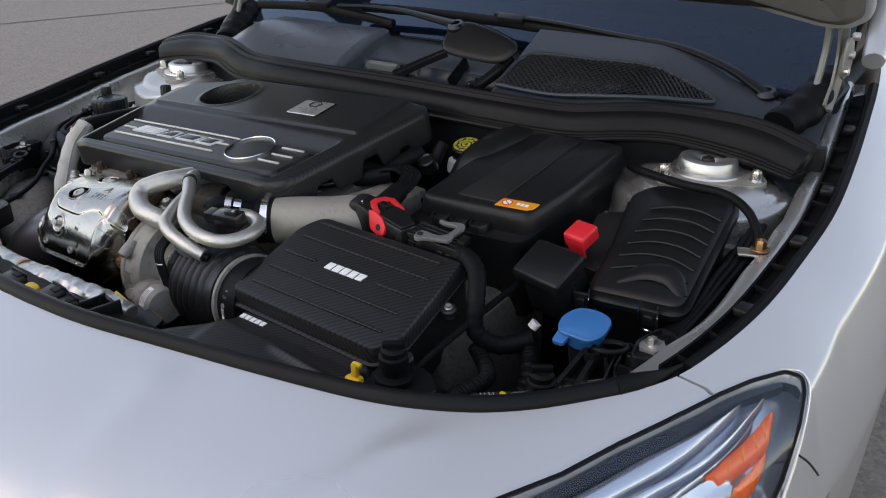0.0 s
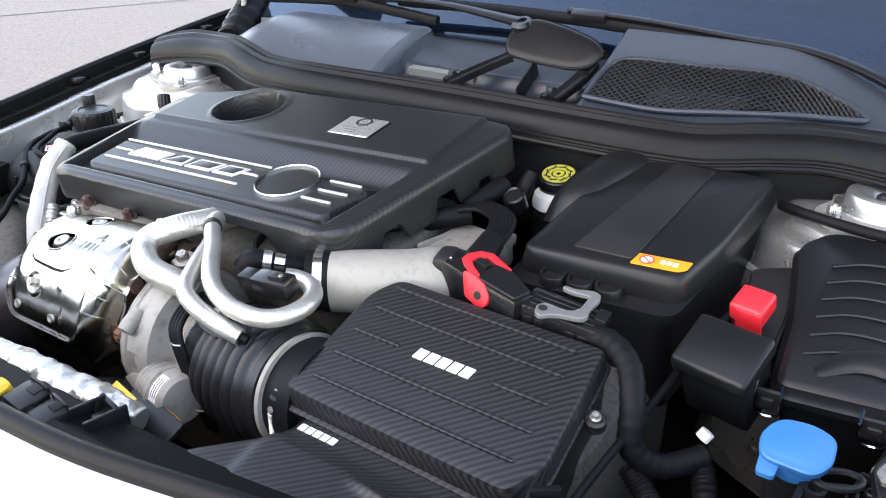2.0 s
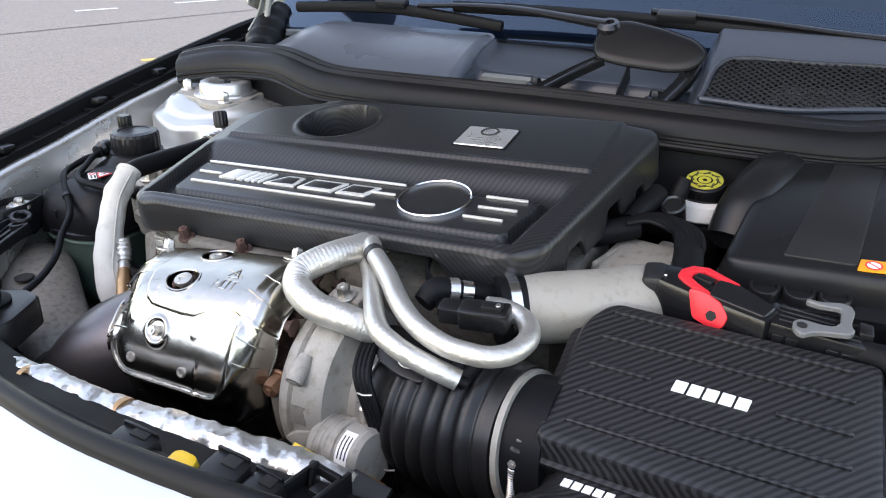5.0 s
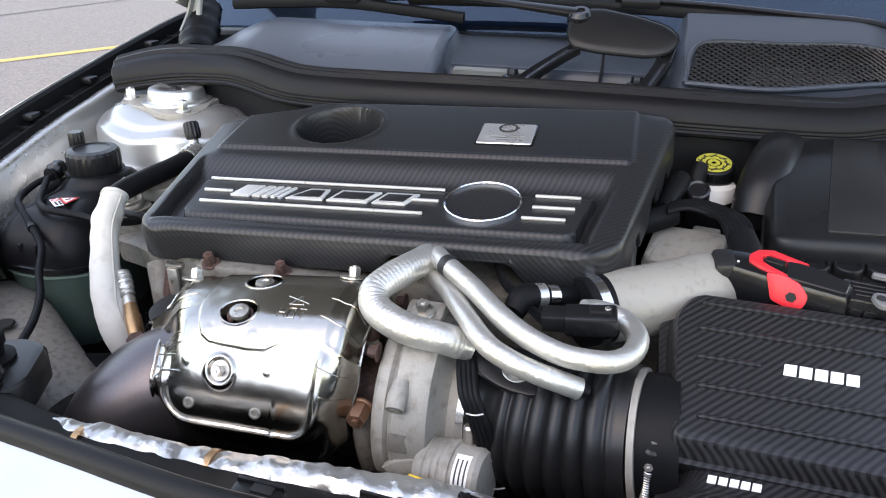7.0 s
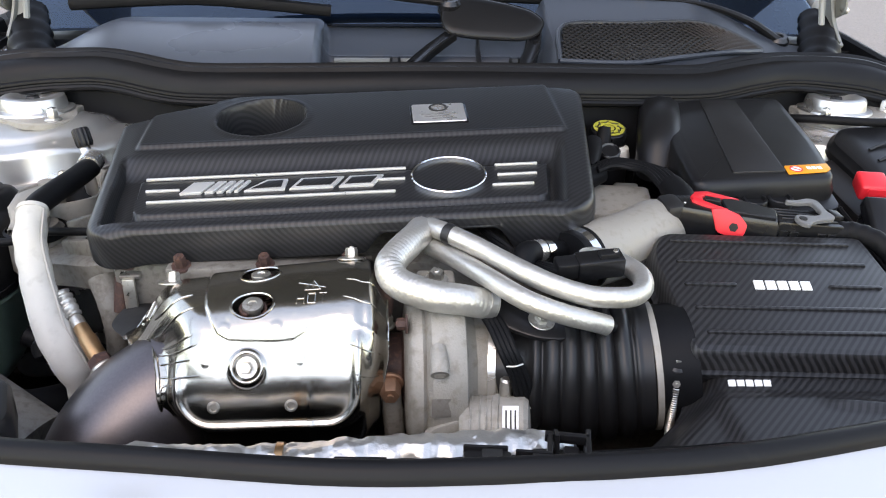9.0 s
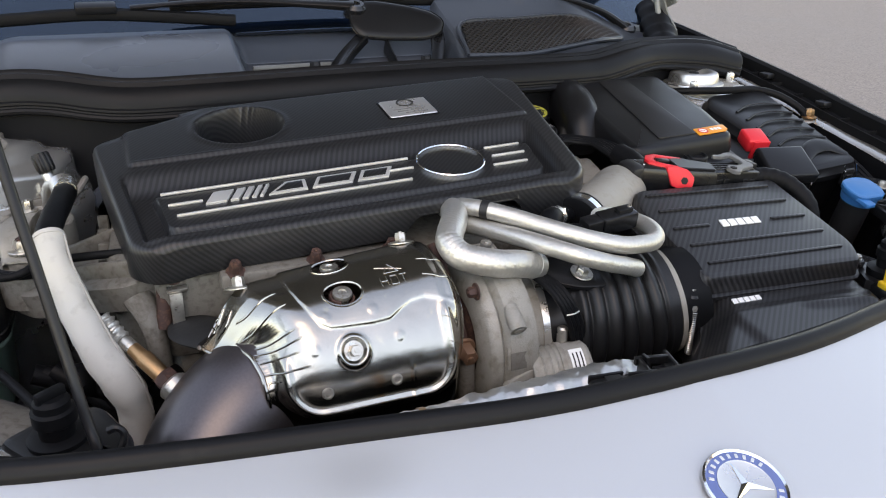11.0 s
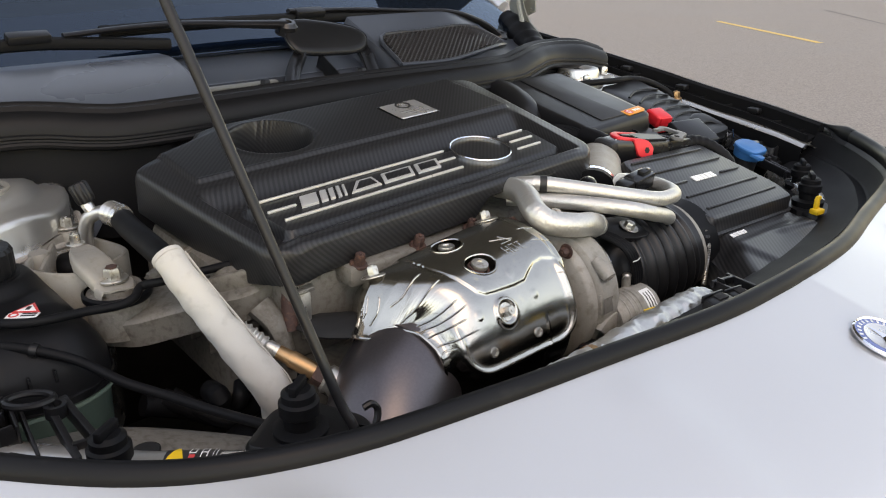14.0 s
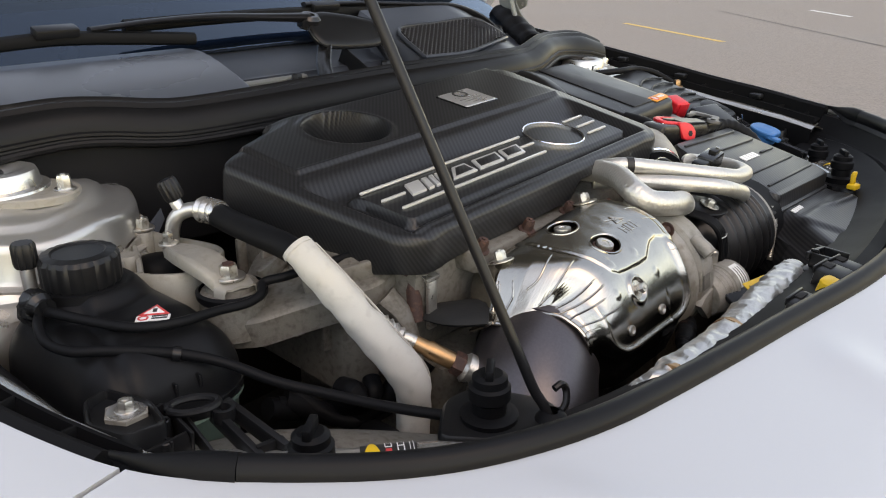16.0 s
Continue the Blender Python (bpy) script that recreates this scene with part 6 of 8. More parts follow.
part("throttle_body", join(block(0.184, -0.262, 0.818, 0.080, 0.085, 0.036, 0.007, rx=6, rz=-10), block(0.205, -0.225, 0.829, 0.030, 0.040, 0.014, 0.003, rz=-10), block(0.150, -0.272, 0.833, 0.006, 0.060, 0.010, 0.002, rz=-14)), M_cast, cp, "cast throttle body with a raised rim")

cp.location += Vector((-0.003, -0.001, -0.004))

# ---- engine behind and below ----
eg = base("engine", "grimy cast aluminium engine block and cylinder head", "engine", -0.1, -0.3, 0.5)
part("cylinder_head", block(-0.12, -0.29, 0.785, 0.50, 0.22, 0.10, 0.012, rx=8), M_castdark, eg)
part("block", block(-0.11, -0.31, 0.60, 0.50, 0.24, 0.24, 0.02), M_castdark, eg)
part("gearbox", block(0.27, -0.30, 0.62, 0.30, 0.28, 0.24, 0.03), M_castdark, eg)
part("head_flange", block(-0.21, -0.415, 0.815, 0.20, 0.03, 0.022, 0.004), M_castdark, eg)
for k, x in enumerate((-0.295, -0.215, -0.135)):
    part("stud", moved(hexhead(0.006, 0.012), pose(x, -0.423, 0.824, 20)), M_rust, eg)
part("timing_case", slab(rounded([(-0.412, -0.345), (-0.375, -0.362), (-0.37, -0.17), (-0.40, -0.15)], 0.015), 0.68, 0.826, 0.008), M_castdark, eg, "grey timing case")
for k in range(4):
    part("case_rib", block(-0.414, -0.32 + 0.045 * k, 0.77, 0.012, 0.006, 0.09, 0.002), M_castdark, eg)
# bracket by the cover's corner
bk = base("manifold_bracket", "rusty and zinc steel bracket at the manifold's end", "bracket", -0.36, -0.40, 0.78)
part("leg", tube([(-0.362, -0.385, 0.825), (-0.362, -0.392, 0.800), (-0.366, -0.40, 0.765)], 0.008, 10, 6), M_rust, bk)
part("plate", block(-0.350, -0.395, 0.812, 0.020, 0.030, 0.004, 0.001, rx=20), M_bolt, bk)
part("foot", block(-0.352, -0.408, 0.780, 0.012, 0.005, 0.050, 0.001), M_bolt, bk)
part("bolt", moved(hexhead(0.006, 0.007), pose(-0.352, -0.395, 0.815, 20)), M_rust, bk)

# ---- carbon airbox ----
ab = base("carbon_airbox", "ribbed carbon fibre air box with raised white lettering shapes", "air box", 0.283, -0.474, 0.818, rx=15.5, ry=3.4, rz=2.0, own=True)
lid_poly = rounded([(-0.119, -0.089), (0.112, -0.094), (0.131, -0.060), (0.128, 0.085), (-0.098, 0.083), (-0.117, 0.050)], [0.014, 0.010, 0.014, 0.012, 0.014, 0.014], 5)
lid = part("lid", stack(lid_poly, [(-0.002, -0.020), (0.0, -0.014), (0.0015, -0.004), (0.004, -0.001), (0.009, 0.0)]), M_carbon, ab, "glossy carbon weave lid")
for k, (y, a, b) in enumerate(((0.066, -0.092, 0.104), (0.034, -0.096, 0.106), (0.0, -0.099, -0.046), (0.0, 0.050, 0.106), (-0.032, -0.099, 0.106), (-0.064, -0.099, 0.105))):
    part("rib", moved(rbox(b - a, 0.0042, 0.004, 0.0016), T((a + b) / 2, y, 0.0006)), M_carbon, lid, "low raised rib")
for k in range(5):
    x0 = -0.029 + 0.0122 * k
    poly = [(x0, -0.0055), (x0 + 0.0100, -0.0055), (x0 + 0.0122, 0.0065), (x0 + 0.0022, 0.0065)]
    part("white_mark", moved(slab(poly, 0, 0.0014, 0.0003), T(0, 0.0, 0.0002)), M_label, lid, "slanted white raised mark")
for x, y in ((-0.128, -0.084), (0.138, -0.070), (0.141, 0.02)):
    lg = part("lug", moved(lathe([(0.010, -0.030), (0.010, -0.020), (0.008, -0.018), (0, -0.018)], 20), T(x, y, 0)), M_carbon, lid)
    part("screw", moved(hexhead(0.0040, 0.004, 1.3), T(x, y, -0.018)), M_bolt, lg)
low = rounded([(-0.124, -0.095), (0.116, -0.100), (0.135, -0.062), (0.132, 0.088), (-0.108, 0.087), (-0.126, 0.052)], 0.014, 5)
part("base", stack(low, [(0.006, -0.11), (0.004, -0.03), (0.0, -0.024), (0.0, -0.0205), (0.004, -0.0195)]), M_carbon, ab, "carbon lower half")
# the snorkel runs forward under the front seal
vs, fs = [], []
SN = 40
for j in range(SN + 1):
    v = j / SN
    for i in range(61):
        u = i / 60
        xl = -0.118 - 0.082 * step(v, 0.05, 0.85)
        x = xl * (1 - u) + (0.124 - 0.030 * v) * u
        y = -0.090 - 0.130 * v + 0.016 * u * v
        z = -0.019 + 0.014 * v - 0.060 * max(0, v - 0.62) ** 2
        z -= 0.030 * ((1 - step((x - xl), 0.0, 0.045)) ** 2 + 0.8 * step(u, 0.9, 1.0) ** 2)
        z += 0.005 * math.exp(-((y + 0.131 + 0.10 * (x + 0.02)) / 0.005) ** 2) * step(x, -0.02, 0.01) * (1 - step(x, 0.075, 0.095))
        z += 0.004 * (1 - step(y, -0.128, -0.112)) * step(x, -0.115, -0.10) - 0.004
        vs.append((x, y, z))
for j in range(SN):
    for i in range(60):
        k = j * 61 + i
        fs.append((k, k + 61, k + 62, k + 1))
snk = part("snorkel", folded((vs, fs), 0.05), M_carbon, ab, "carbon intake snorkel running under the seal", sharp=60)
for k in range(5):
    x0 = -0.088 + 0.0082 * k
    part("white_mark", moved(slab([(x0, -0.1085), (x0 + 0.0066, -0.1085), (x0 + 0.0082, -0.1015), (x0 + 0.0016, -0.1015)], 0, 0.0012, 0.0002), pose(0, 0, -0.0212, 0, 0, 0)), M_label, snk, "small slanted white mark")


# ---- battery and fuse cover ----
bt = base("battery_cover", "black moulded battery cover with an orange warning label", "battery cover", 0.35, -0.22, 0.870, rx=9, ry=-1.5, own=True)
top_poly = rounded([(-0.090, -0.068), (0.086, -0.062), (0.106, 0.03), (0.122, 0.185), (-0.056, 0.190), (-0.080, 0.05)], [0.02, 0.016, 0.02, 0.02, 0.02, 0.02], 5)
top_ = part("lid", stack(top_poly, [(-0.003, -0.030), (-0.003, -0.020), (0.0, -0.012), (0.0015, -0.004), (0.005, -0.0008), (0.013, 0.0)]), M_plastic, bt)
part("inlay", moved(slab(rounded([(-0.035, -0.045), (0.030, -0.045), (0.052, 0.172), (0.002, 0.176)], 0.004), -0.001, 0.0022, 0.0012), Matrix()), M_matt, top_, "slightly raised centre field")
st_ = part("warning_label", moved(slab(rounded([(0.030, -0.053), (0.078, -0.050), (0.086, -0.044), (0.088, -0.029), (0.033, -0.032)], 0.002), 0, 0.0010, 0.0002), T(0, 0, 0.0006)), M_orange, top_, "orange warning label")
part("sign_centre", moved(lathe([(0.0070, 0.0), (0.0070, 0.0003), (0, 0.0003)], 24), T(0.044, -0.0415, 0.0016)), M_label, st_)
part("round_sign", moved(join(lathe([(0.0076, 0), (0.0076, 0.0006), (0.0060, 0.0006), (0.0060, 0)], 28), block(0, 0, 0.0004, 0.0125, 0.0014, 0.0006, 0.0001, rz=-40)), T(0.044, -0.0415, 0.0016)), M_redink, st_, "red ring with a slanted bar")
for k in range(3):
    part("sign_bar", block(0.0605 + 0.0065 * k, -0.0400, 0.0019, 0.0048, 0.0065, 0.0006, 0.0001), M_label, st_)
low_ = rounded([(-0.100, -0.090), (0.088, -0.086), (0.106, 0.03), (0.122, 0.185), (-0.058, 0.190), (-0.084, 0.05)], 0.02, 5)
part("tray", stack(low_, [(0.010, -0.16), (0.006, -0.05), (0.0, -0.040), (0.0, -0.030), (0.004, -0.029)]), M_plastic, bt, "black battery tray")
for k in range(3):
    part("vent_boss", moved(lathe([(0.0150, -0.010), (0.0150, 0.004), (0.0135, 0.006), (0.0115, 0.006), (0.0105, 0.002), (0, 0.002)], 28), T(-0.046 + 0.031 * k, -0.074 + 0.001 * k, -0.024)), M_plastic, bt)
# curved duct beside the cover
dk = base("air_duct", "curved black plastic duct at the battery's corner", "duct", 0.28, -0.09, 0.86)
part("duct", sweep([(0.256, -0.190, 0.845), (0.262, -0.165, 0.876), (0.272, -0.130, 0.893), (0.284, -0.090, 0.901), (0.296, -0.050, 0.902)], [(-0.030, -0.050), (-0.031, -0.008), (-0.024, 0.004), (-0.008, 0.010), (0.010, 0.008), (0.022, 0.0), (0.027, -0.014), (0.027, -0.034), (0.023, -0.034), (0.022, -0.016), (0.016, -0.004), (0.006, 0.003), (-0.008, 0.005), (-0.020, 0.0), (-0.026, -0.010), (-0.026, -0.050)], 8), M_plastic, dk, sharp=50)
part("shoulder", tube([(0.250, -0.180, 0.835), (0.275, -0.110, 0.862), (0.295, -0.055, 0.868)], [0.022, 0.026, 0.022], 16, 8, flat=0.6), M_plastic, dk)

dk.location += Vector((0.004, 0.012, -0.006))

# ---- brake fluid reservoir ----
yf = base("brake_fluid_reservoir", "milky white reservoir with a yellow printed black cap", "reservoir", 0.213, -0.085, 0.80)
part("tank", moved(lathe([(0.028, -0.044), (0.032, -0.041), (0.032, -0.034), (0.030, -0.024), (0.022, -0.020), (0, -0.020)], 32), T(0.213, -0.085, 0.866)), M_white, yf)
part("mount", moved(can(0.030, 0.10, 0.006), T(0.213, -0.085, 0.722)), M_shelf, yf, "black body under the reservoir")
cap_ = part("cap", moved(lathe([(0.0255, -0.024), (0.0262, -0.004), (0.025, 0.001), (0.022, 0.003), (0, 0.003)], 36), pose(0.213, -0.085, 0.866, 14, 0, 0)), M_gloss, yf, "black screw cap")
for r0, r1 in ((0.0215, 0.0165), (0.0145, 0.0095), (0.0075, 0.0030)):
    part("print_ring", moved(lathe([(r0, 0.003), (r0, 0.0036), (r1, 0.0036), (r1, 0.003)], 40), pose(0.213, -0.085, 0.866, 14, 0, 0)), M_capyellow, cap_, "yellow printed ring")
for k in range(8):
    a = 2 * math.pi * k / 8
    part("print_gap", moved(rbox(0.0022, 0.010, 0.0012, 0.0002, 1), pose(0.213, -0.085, 0.866, 14, 0, 0) @ pose(0.0155 * math.cos(a), 0.0155 * math.sin(a), 0.0036, 0, 0, math.degrees(a) + 40)), M_ink, cap_)
sen = base("level_sensor_plug", "black plug and hoses behind the engine cover", "plug", 0.20, -0.14, 0.86)
part("body", tube([(0.198, -0.150, 0.845), (0.204, -0.136, 0.872), (0.207, -0.128, 0.886)], [0.009, 0.0105, 0.008], 14, 6), M_rubber, sen)
part("side_plug", tube([(0.166, -0.222, 0.860), (0.176, -0.190, 0.868), (0.184, -0.160, 0.874)], [0.008, 0.0115, 0.0125], 16, 6), M_rubber, sen)
part("ribbed_boss", moved(lathe([(0.014, -0.022), (0.014, 0.0), (0.012, 0.002), (0.010, 0.0), (0, 0.0)], 20), toward((0.204, -0.172, 0.868), (0.202, -0.19, 0.90))), M_gloss, sen, "round ribbed plug end")
part("sleeve", tube([(0.130, -0.262, 0.848), (0.150, -0.246, 0.852), (0.178, -0.228, 0.857)], [0.0125, 0.0135, 0.0125], 18, 6), M_rubber, sen, "soft black hose sleeve")
part("dark_pipe", tube([(0.045, -0.335, 0.838), (0.09, -0.300, 0.842), (0.132, -0.262, 0.848)], [0.010, 0.010, 0.009], 14, 6), M_gloss, sen)
part("silver_pipe", tube([(0.060, -0.345, 0.832), (0.082, -0.330, 0.836), (0.104, -0.308, 0.837)], [0.006, 0.007, 0.005], 12, 6), M_pipe, sen, "dull metal pipe end")
sen.location += Vector((-0.012, 0.002, -0.006))
# loom that curls over the throttle body
lm = base("wiring_loom", "bundle of black wires curling over the throttle body", "wiring", 0.24, -0.22, 0.85)
for k in range(6):
    o = 0.0052 * (k - 2.5)
    part("wire", tube([(0.160 + 0.2 * o, -0.232 + o, 0.860), (0.184 + 0.5 * o, -0.226 + 0.9 * o, 0.864), (0.210 + 0.9 * o, -0.236 + 0.5 * o, 0.866 - abs(o) * 0.3), (0.226 + o, -0.262, 0.862), (0.232 + 0.8 * o, -0.305, 0.852)], 0.0033, 8, 8, ribs=lambda q: 1 + 0.08 * math.sin(q * 1300)), M_rubber, lm, "braided black wire")
part("sheath", tube([(0.231, -0.292, 0.857), (0.234, -0.320, 0.852), (0.232, -0.348, 0.846)], [0.0145, 0.0155, 0.0145], 16, 8), M_rubber, lm, "taped end")

# ---- plug with red lock and grey lever ----
rc = base("control_unit_plug", "black control unit plug with a red lock and a grey lever", "plug", 0.27, -0.37, 0.83)
PM = pose(0.250, -0.368, 0.842, 6, 4, -4)
part("housing", moved(stack([(-0.050, 0.000), (-0.004, -0.010), (0.058, -0.020), (0.066, 0.004), (0.026, 0.026), (-0.010, 0.036), (-0.047, 0.030)], [(-0.001, -0.026), (-0.001, -0.006), (0.0, 0.008), (0.002, 0.0125), (0.005, 0.0135)]), PM), M_gloss, rc, sharp=25)
part("lid", moved(stack(rounded([(0.006, -0.008), (0.056, -0.017), (0.062, 0.004), (0.026, 0.023), (0.008, 0.022)], 0.003, 3), [(0.0, 0.012), (0.0, 0.0155), (0.001, 0.0165)]), PM), M_plastic, rc, "flat dark lid")
part("wire_cap", moved(rbox(0.022, 0.034, 0.030, 0.006), PM @ pose(-0.046, 0.014, -0.001, 0, -8, 12)), M_matt, rc)
lk = part("red_lock", moved(slab([(-0.026, 0.012), (-0.018, 0.004), (-0.004, -0.004), (0.004, -0.008), (0.009, -0.004), (-0.006, 0.006), (-0.014, 0.013), (-0.0135, 0.022), (-0.006, 0.030), (0.020, 0.020), (0.028, 0.018), (0.027, 0.024), (-0.004, 0.038), (-0.018, 0.034), (-0.026, 0.022)], 0.011, 0.0165, 0.001), PM), M_red, rc, "bright red locking clip")
FACE = PM @ Matrix.Translation((0.008, -0.0105, 0.004)) @ Matrix.Rotation(radians(-9), 4, "Z") @ Matrix.Rotation(radians(72), 4, "X")
part("red_face", moved(slab(rounded([(-0.020, 0.012), (-0.010, -0.012), (0.010, -0.016), (0.018, -0.012), (0.020, 0.000), (0.010, 0.010), (-0.006, 0.014)], 0.004, 3), -0.001, 0.004, 0.001), FACE), M_red, lk)
part("lock_hole", moved(lathe([(0.0050, 0.004), (0.0050, 0.0046), (0.0034, 0.0047), (0, 0.0042)], 6), FACE @ T(0.006, -0.004, 0)), M_deep, lk)
part("lock_window", moved(rbox(0.017, 0.009, 0.005, 0.001), PM @ pose(-0.003, 0.017, 0.0150, 0, 0, -14)), M_plastic, lk)
for k, (x, y) in enumerate(((-0.036, 0.006), (0.040, -0.002))):
    part("stud", moved(can(0.0012, 0.001, 0.0002, 8), PM @ T(x, y, 0.0145)), M_label, rc, "tiny pale moulding mark")
CN = PM @ pose(0.097, 0.008, -0.004, 0, 3, 6)
part("connector", moved(rbox(0.078, 0.036, 0.026, 0.003), CN), M_gloss, rc, "black ribbed connector")
for k in range(4):
    part("connector_rib", moved(rbox(0.066, 0.0022, 0.0022, 0.0006, 1), CN @ T(0, -0.010 + 0.007 * k, 0.0135)), M_plastic, rc)
for x in (-0.030, -0.018, 0.014, 0.026):
    part("connector_window", moved(rbox(0.009, 0.0016, 0.010, 0.0004, 1), CN @ T(x, -0.0185, -0.002)), M_plastic, rc)
part("connector_latch", moved(rbox(0.012, 0.018, 0.010, 0.002), CN @ T(0.036, 0.004, 0.014)), M_plastic, rc)
lev = [(0.077, -0.012), (0.082, -0.023), (0.089, -0.025), (0.0935, -0.018), (0.102, -0.013), (0.122, -0.006), (0.1255, 0.001), (0.121, 0.010), (0.122, 0.032), (0.118, 0.040), (0.110, 0.041), (0.094, 0.033), (0.083, 0.033), (0.0825, 0.028), (0.094, 0.0265), (0.1115, 0.031), (0.113, 0.009), (0.108, -0.0005), (0.096, -0.003), (0.087, -0.002), (0.080, -0.004)]
lv = part("grey_lever", moved(stack(rounded(lev, 0.004, 3), [(0.001, 0.011), (0, 0.012), (0, 0.0155), (0.001, 0.0165)]), PM), M_greyplastic, rc, "grey plastic lever")
part("lever_pin", moved(can(0.0042, 0.0015, 0.0004, 16), PM @ T(0.085, -0.013, 0.0162)), M_deep, lv)
part("cable", tube([(0.372, -0.372, 0.828), (0.400, -0.378, 0.830), (0.425, -0.395, 0.822), (0.440, -0.420, 0.80), (0.447, -0.430, 0.765), (0.470, -0.415, 0.745), (0.500, -0.385, 0.748)], 0.0115, 14, 10, ribs=lambda q: 1 + 0.05 * math.sin(q * 520)), M_rubber, rc, "thick taped cable")

rc.location += Vector((0.006, -0.001, 0.003))

# ---- release cable between air box and battery ----
dv = base("release_cable", "thin black cable running from the battery to the front crossmember", "cable", 0.45, -0.43, 0.80)
edge = [(0.500, -0.040, 0.800), (0.490, -0.130, 0.806), (0.478, -0.205, 0.808), (0.466, -0.285, 0.802), (0.453, -0.385, 0.788), (0.438, -0.490, 0.768), (0.430, -0.545, 0.752)]
part("sheath", tube(edge, 0.0042, 8, 8), M_rubber, dv)
for k in (2, 3):
    a, b = Vector(edge[k]), Vector(edge[k + 1])
    part("tie", tube([tuple(a.lerp(b, 0.45)), tuple(a.lerp(b, 0.50))], 0.0056, 8, 2), M_plastic, dv)

# ---- left fuse and filter housing ----
fb = base("fuse_box", "large black fuse box with curved ribs on its lid", "fuse box", 0.60, -0.21, 0.838, rx=17, ry=-2, own=True)
fpoly = rounded([(-0.062, -0.112), (0.063, -0.106), (0.058, 0.125), (-0.058, 0.128), (-0.085, 0.092), (-0.066, -0.02)], [0.016, 0.02, 0.02, 0.02, 0.012, 0.02], 5)
fl_ = part("lid", stack(fpoly, [(-0.003, -0.022), (-0.003, -0.014), (0.001, -0.010), (0.003, -0.003), (0.008, 0.0)]), M_plastic, fb)
for k in range(6):
    y = 0.070 - 0.026 * k
    part("rib", tube([(-0.045, y - 0.006, 0.0012), (-0.015, y + 0.006, 0.0022), (0.02, y + 0.007, 0.0022), (0.052, y - 0.004, 0.001)], 0.0022, 6, 8, flat=0.7), M_plastic, fl_)
part("scoop", tube([(-0.03, -0.085, -0.001), (0.0, -0.062, 0.003), (0.03, -0.060, 0.003), (0.055, -0.085, -0.002)], [0.006, 0.014, 0.016, 0.006], 14, 8, flat=0.35), M_plastic, fl_, "moulded hollow at the front")
part("tub", stack(inset(fpoly, 0.004), [(0.012, -0.15), (0.002, -0.03), (-0.004, -0.026), (-0.004, -0.022), (0.002, -0.021)]), M_plastic, fb, "black lower tub")
part("side_bay", stack(rounded([(-0.124, 0.062), (-0.108, -0.050), (-0.070, -0.060), (-0.066, 0.085)], 0.008), [(0, -0.06), (0, -0.026), (0.002, -0.022), (0.006, -0.021)]), M_matt, fb, "stepped relay bay")
for x in (-0.062, 0.026):
    c_ = part("spring_clip", join(block(x, -0.120, -0.014, 0.020, 0.004, 0.026, 0.001), block(x, -0.122, -0.016, 0.011, 0.006, 0.014, 0.001)), M_matt, fb, "black clip with wire loop")
    part("wire", tube([(x - 0.011, -0.118, 0.006), (x - 0.012, -0.126, -0.012), (x - 0.008, -0.124, -0.030), (x + 0.008, -0.124, -0.030), (x + 0.012, -0.126, -0.012), (x + 0.011, -0.118, 0.006)], 0.0013, 6, 6), M_chrome, c_)
rb = base("terminal_cover", "red plastic terminal cover on the fuse box", "terminal cover", 0.502, -0.250, 0.835)
RM = pose(0.501, -0.250, 0.840, 20, 0, -12)
part("cap", moved(rbox(0.034, 0.034, 0.022, 0.004, 3), RM), M_red, rb)
part("lip", moved(rbox(0.026, 0.004, 0.030, 0.001), RM @ T(0.004, -0.017, -0.006)), M_red, rb)
sbx = base("relay_box", "small black relay box with a sloping lid", "relay box", 0.49, -0.335, 0.80)
SM = pose(0.494, -0.330, 0.826, 26, 0, -12)
part("lid", moved(rbox(0.074, 0.062, 0.020, 0.005, 3), SM @ T(0, 0.002, -0.004)), M_plastic, sbx)
part("tub", moved(rbox(0.066, 0.052, 0.07, 0.004), SM @ T(0, 0.004, -0.046)), M_plastic, sbx)

# ---- blue washer cap ----
wc = base("washer_cap", "blue plastic washer fluid cap with a pull tab", "filler cap", 0.577, -0.393, 0.79)
WM = pose(0.577, -0.393, 0.800, 14, 0, 0) @ Matrix.Scale(0.80, 4)
part("cap", moved(stack(rounded([(-0.030, -0.030), (0.022, -0.032), (0.036, -0.010), (0.034, 0.024), (0.010, 0.034), (-0.024, 0.030), (-0.038, 0.0)], 0.018, 6), [(0.003, -0.010), (0, -0.006), (0, 0.001), (0.002, 0.003), (0.008, 0.0035), (0.010, 0.0045)]), WM), M_blue, wc)
part("skirt", moved(lathe([(0.029, -0.024), (0.031, -0.012), (0.031, -0.006), (0, -0.006)], 36), WM), M_blue, wc)
part("tab", moved(slab(rounded([(-0.030, -0.046), (-0.012, -0.046), (-0.010, -0.020), (-0.032, -0.016)], 0.005), -0.009, -0.003, 0.001), WM), M_blue, wc)
part("neck", moved(lathe([(0.026, -0.12), (0.026, -0.020), (0, -0.020)], 28), WM), M_matt, wc, "black filler neck")

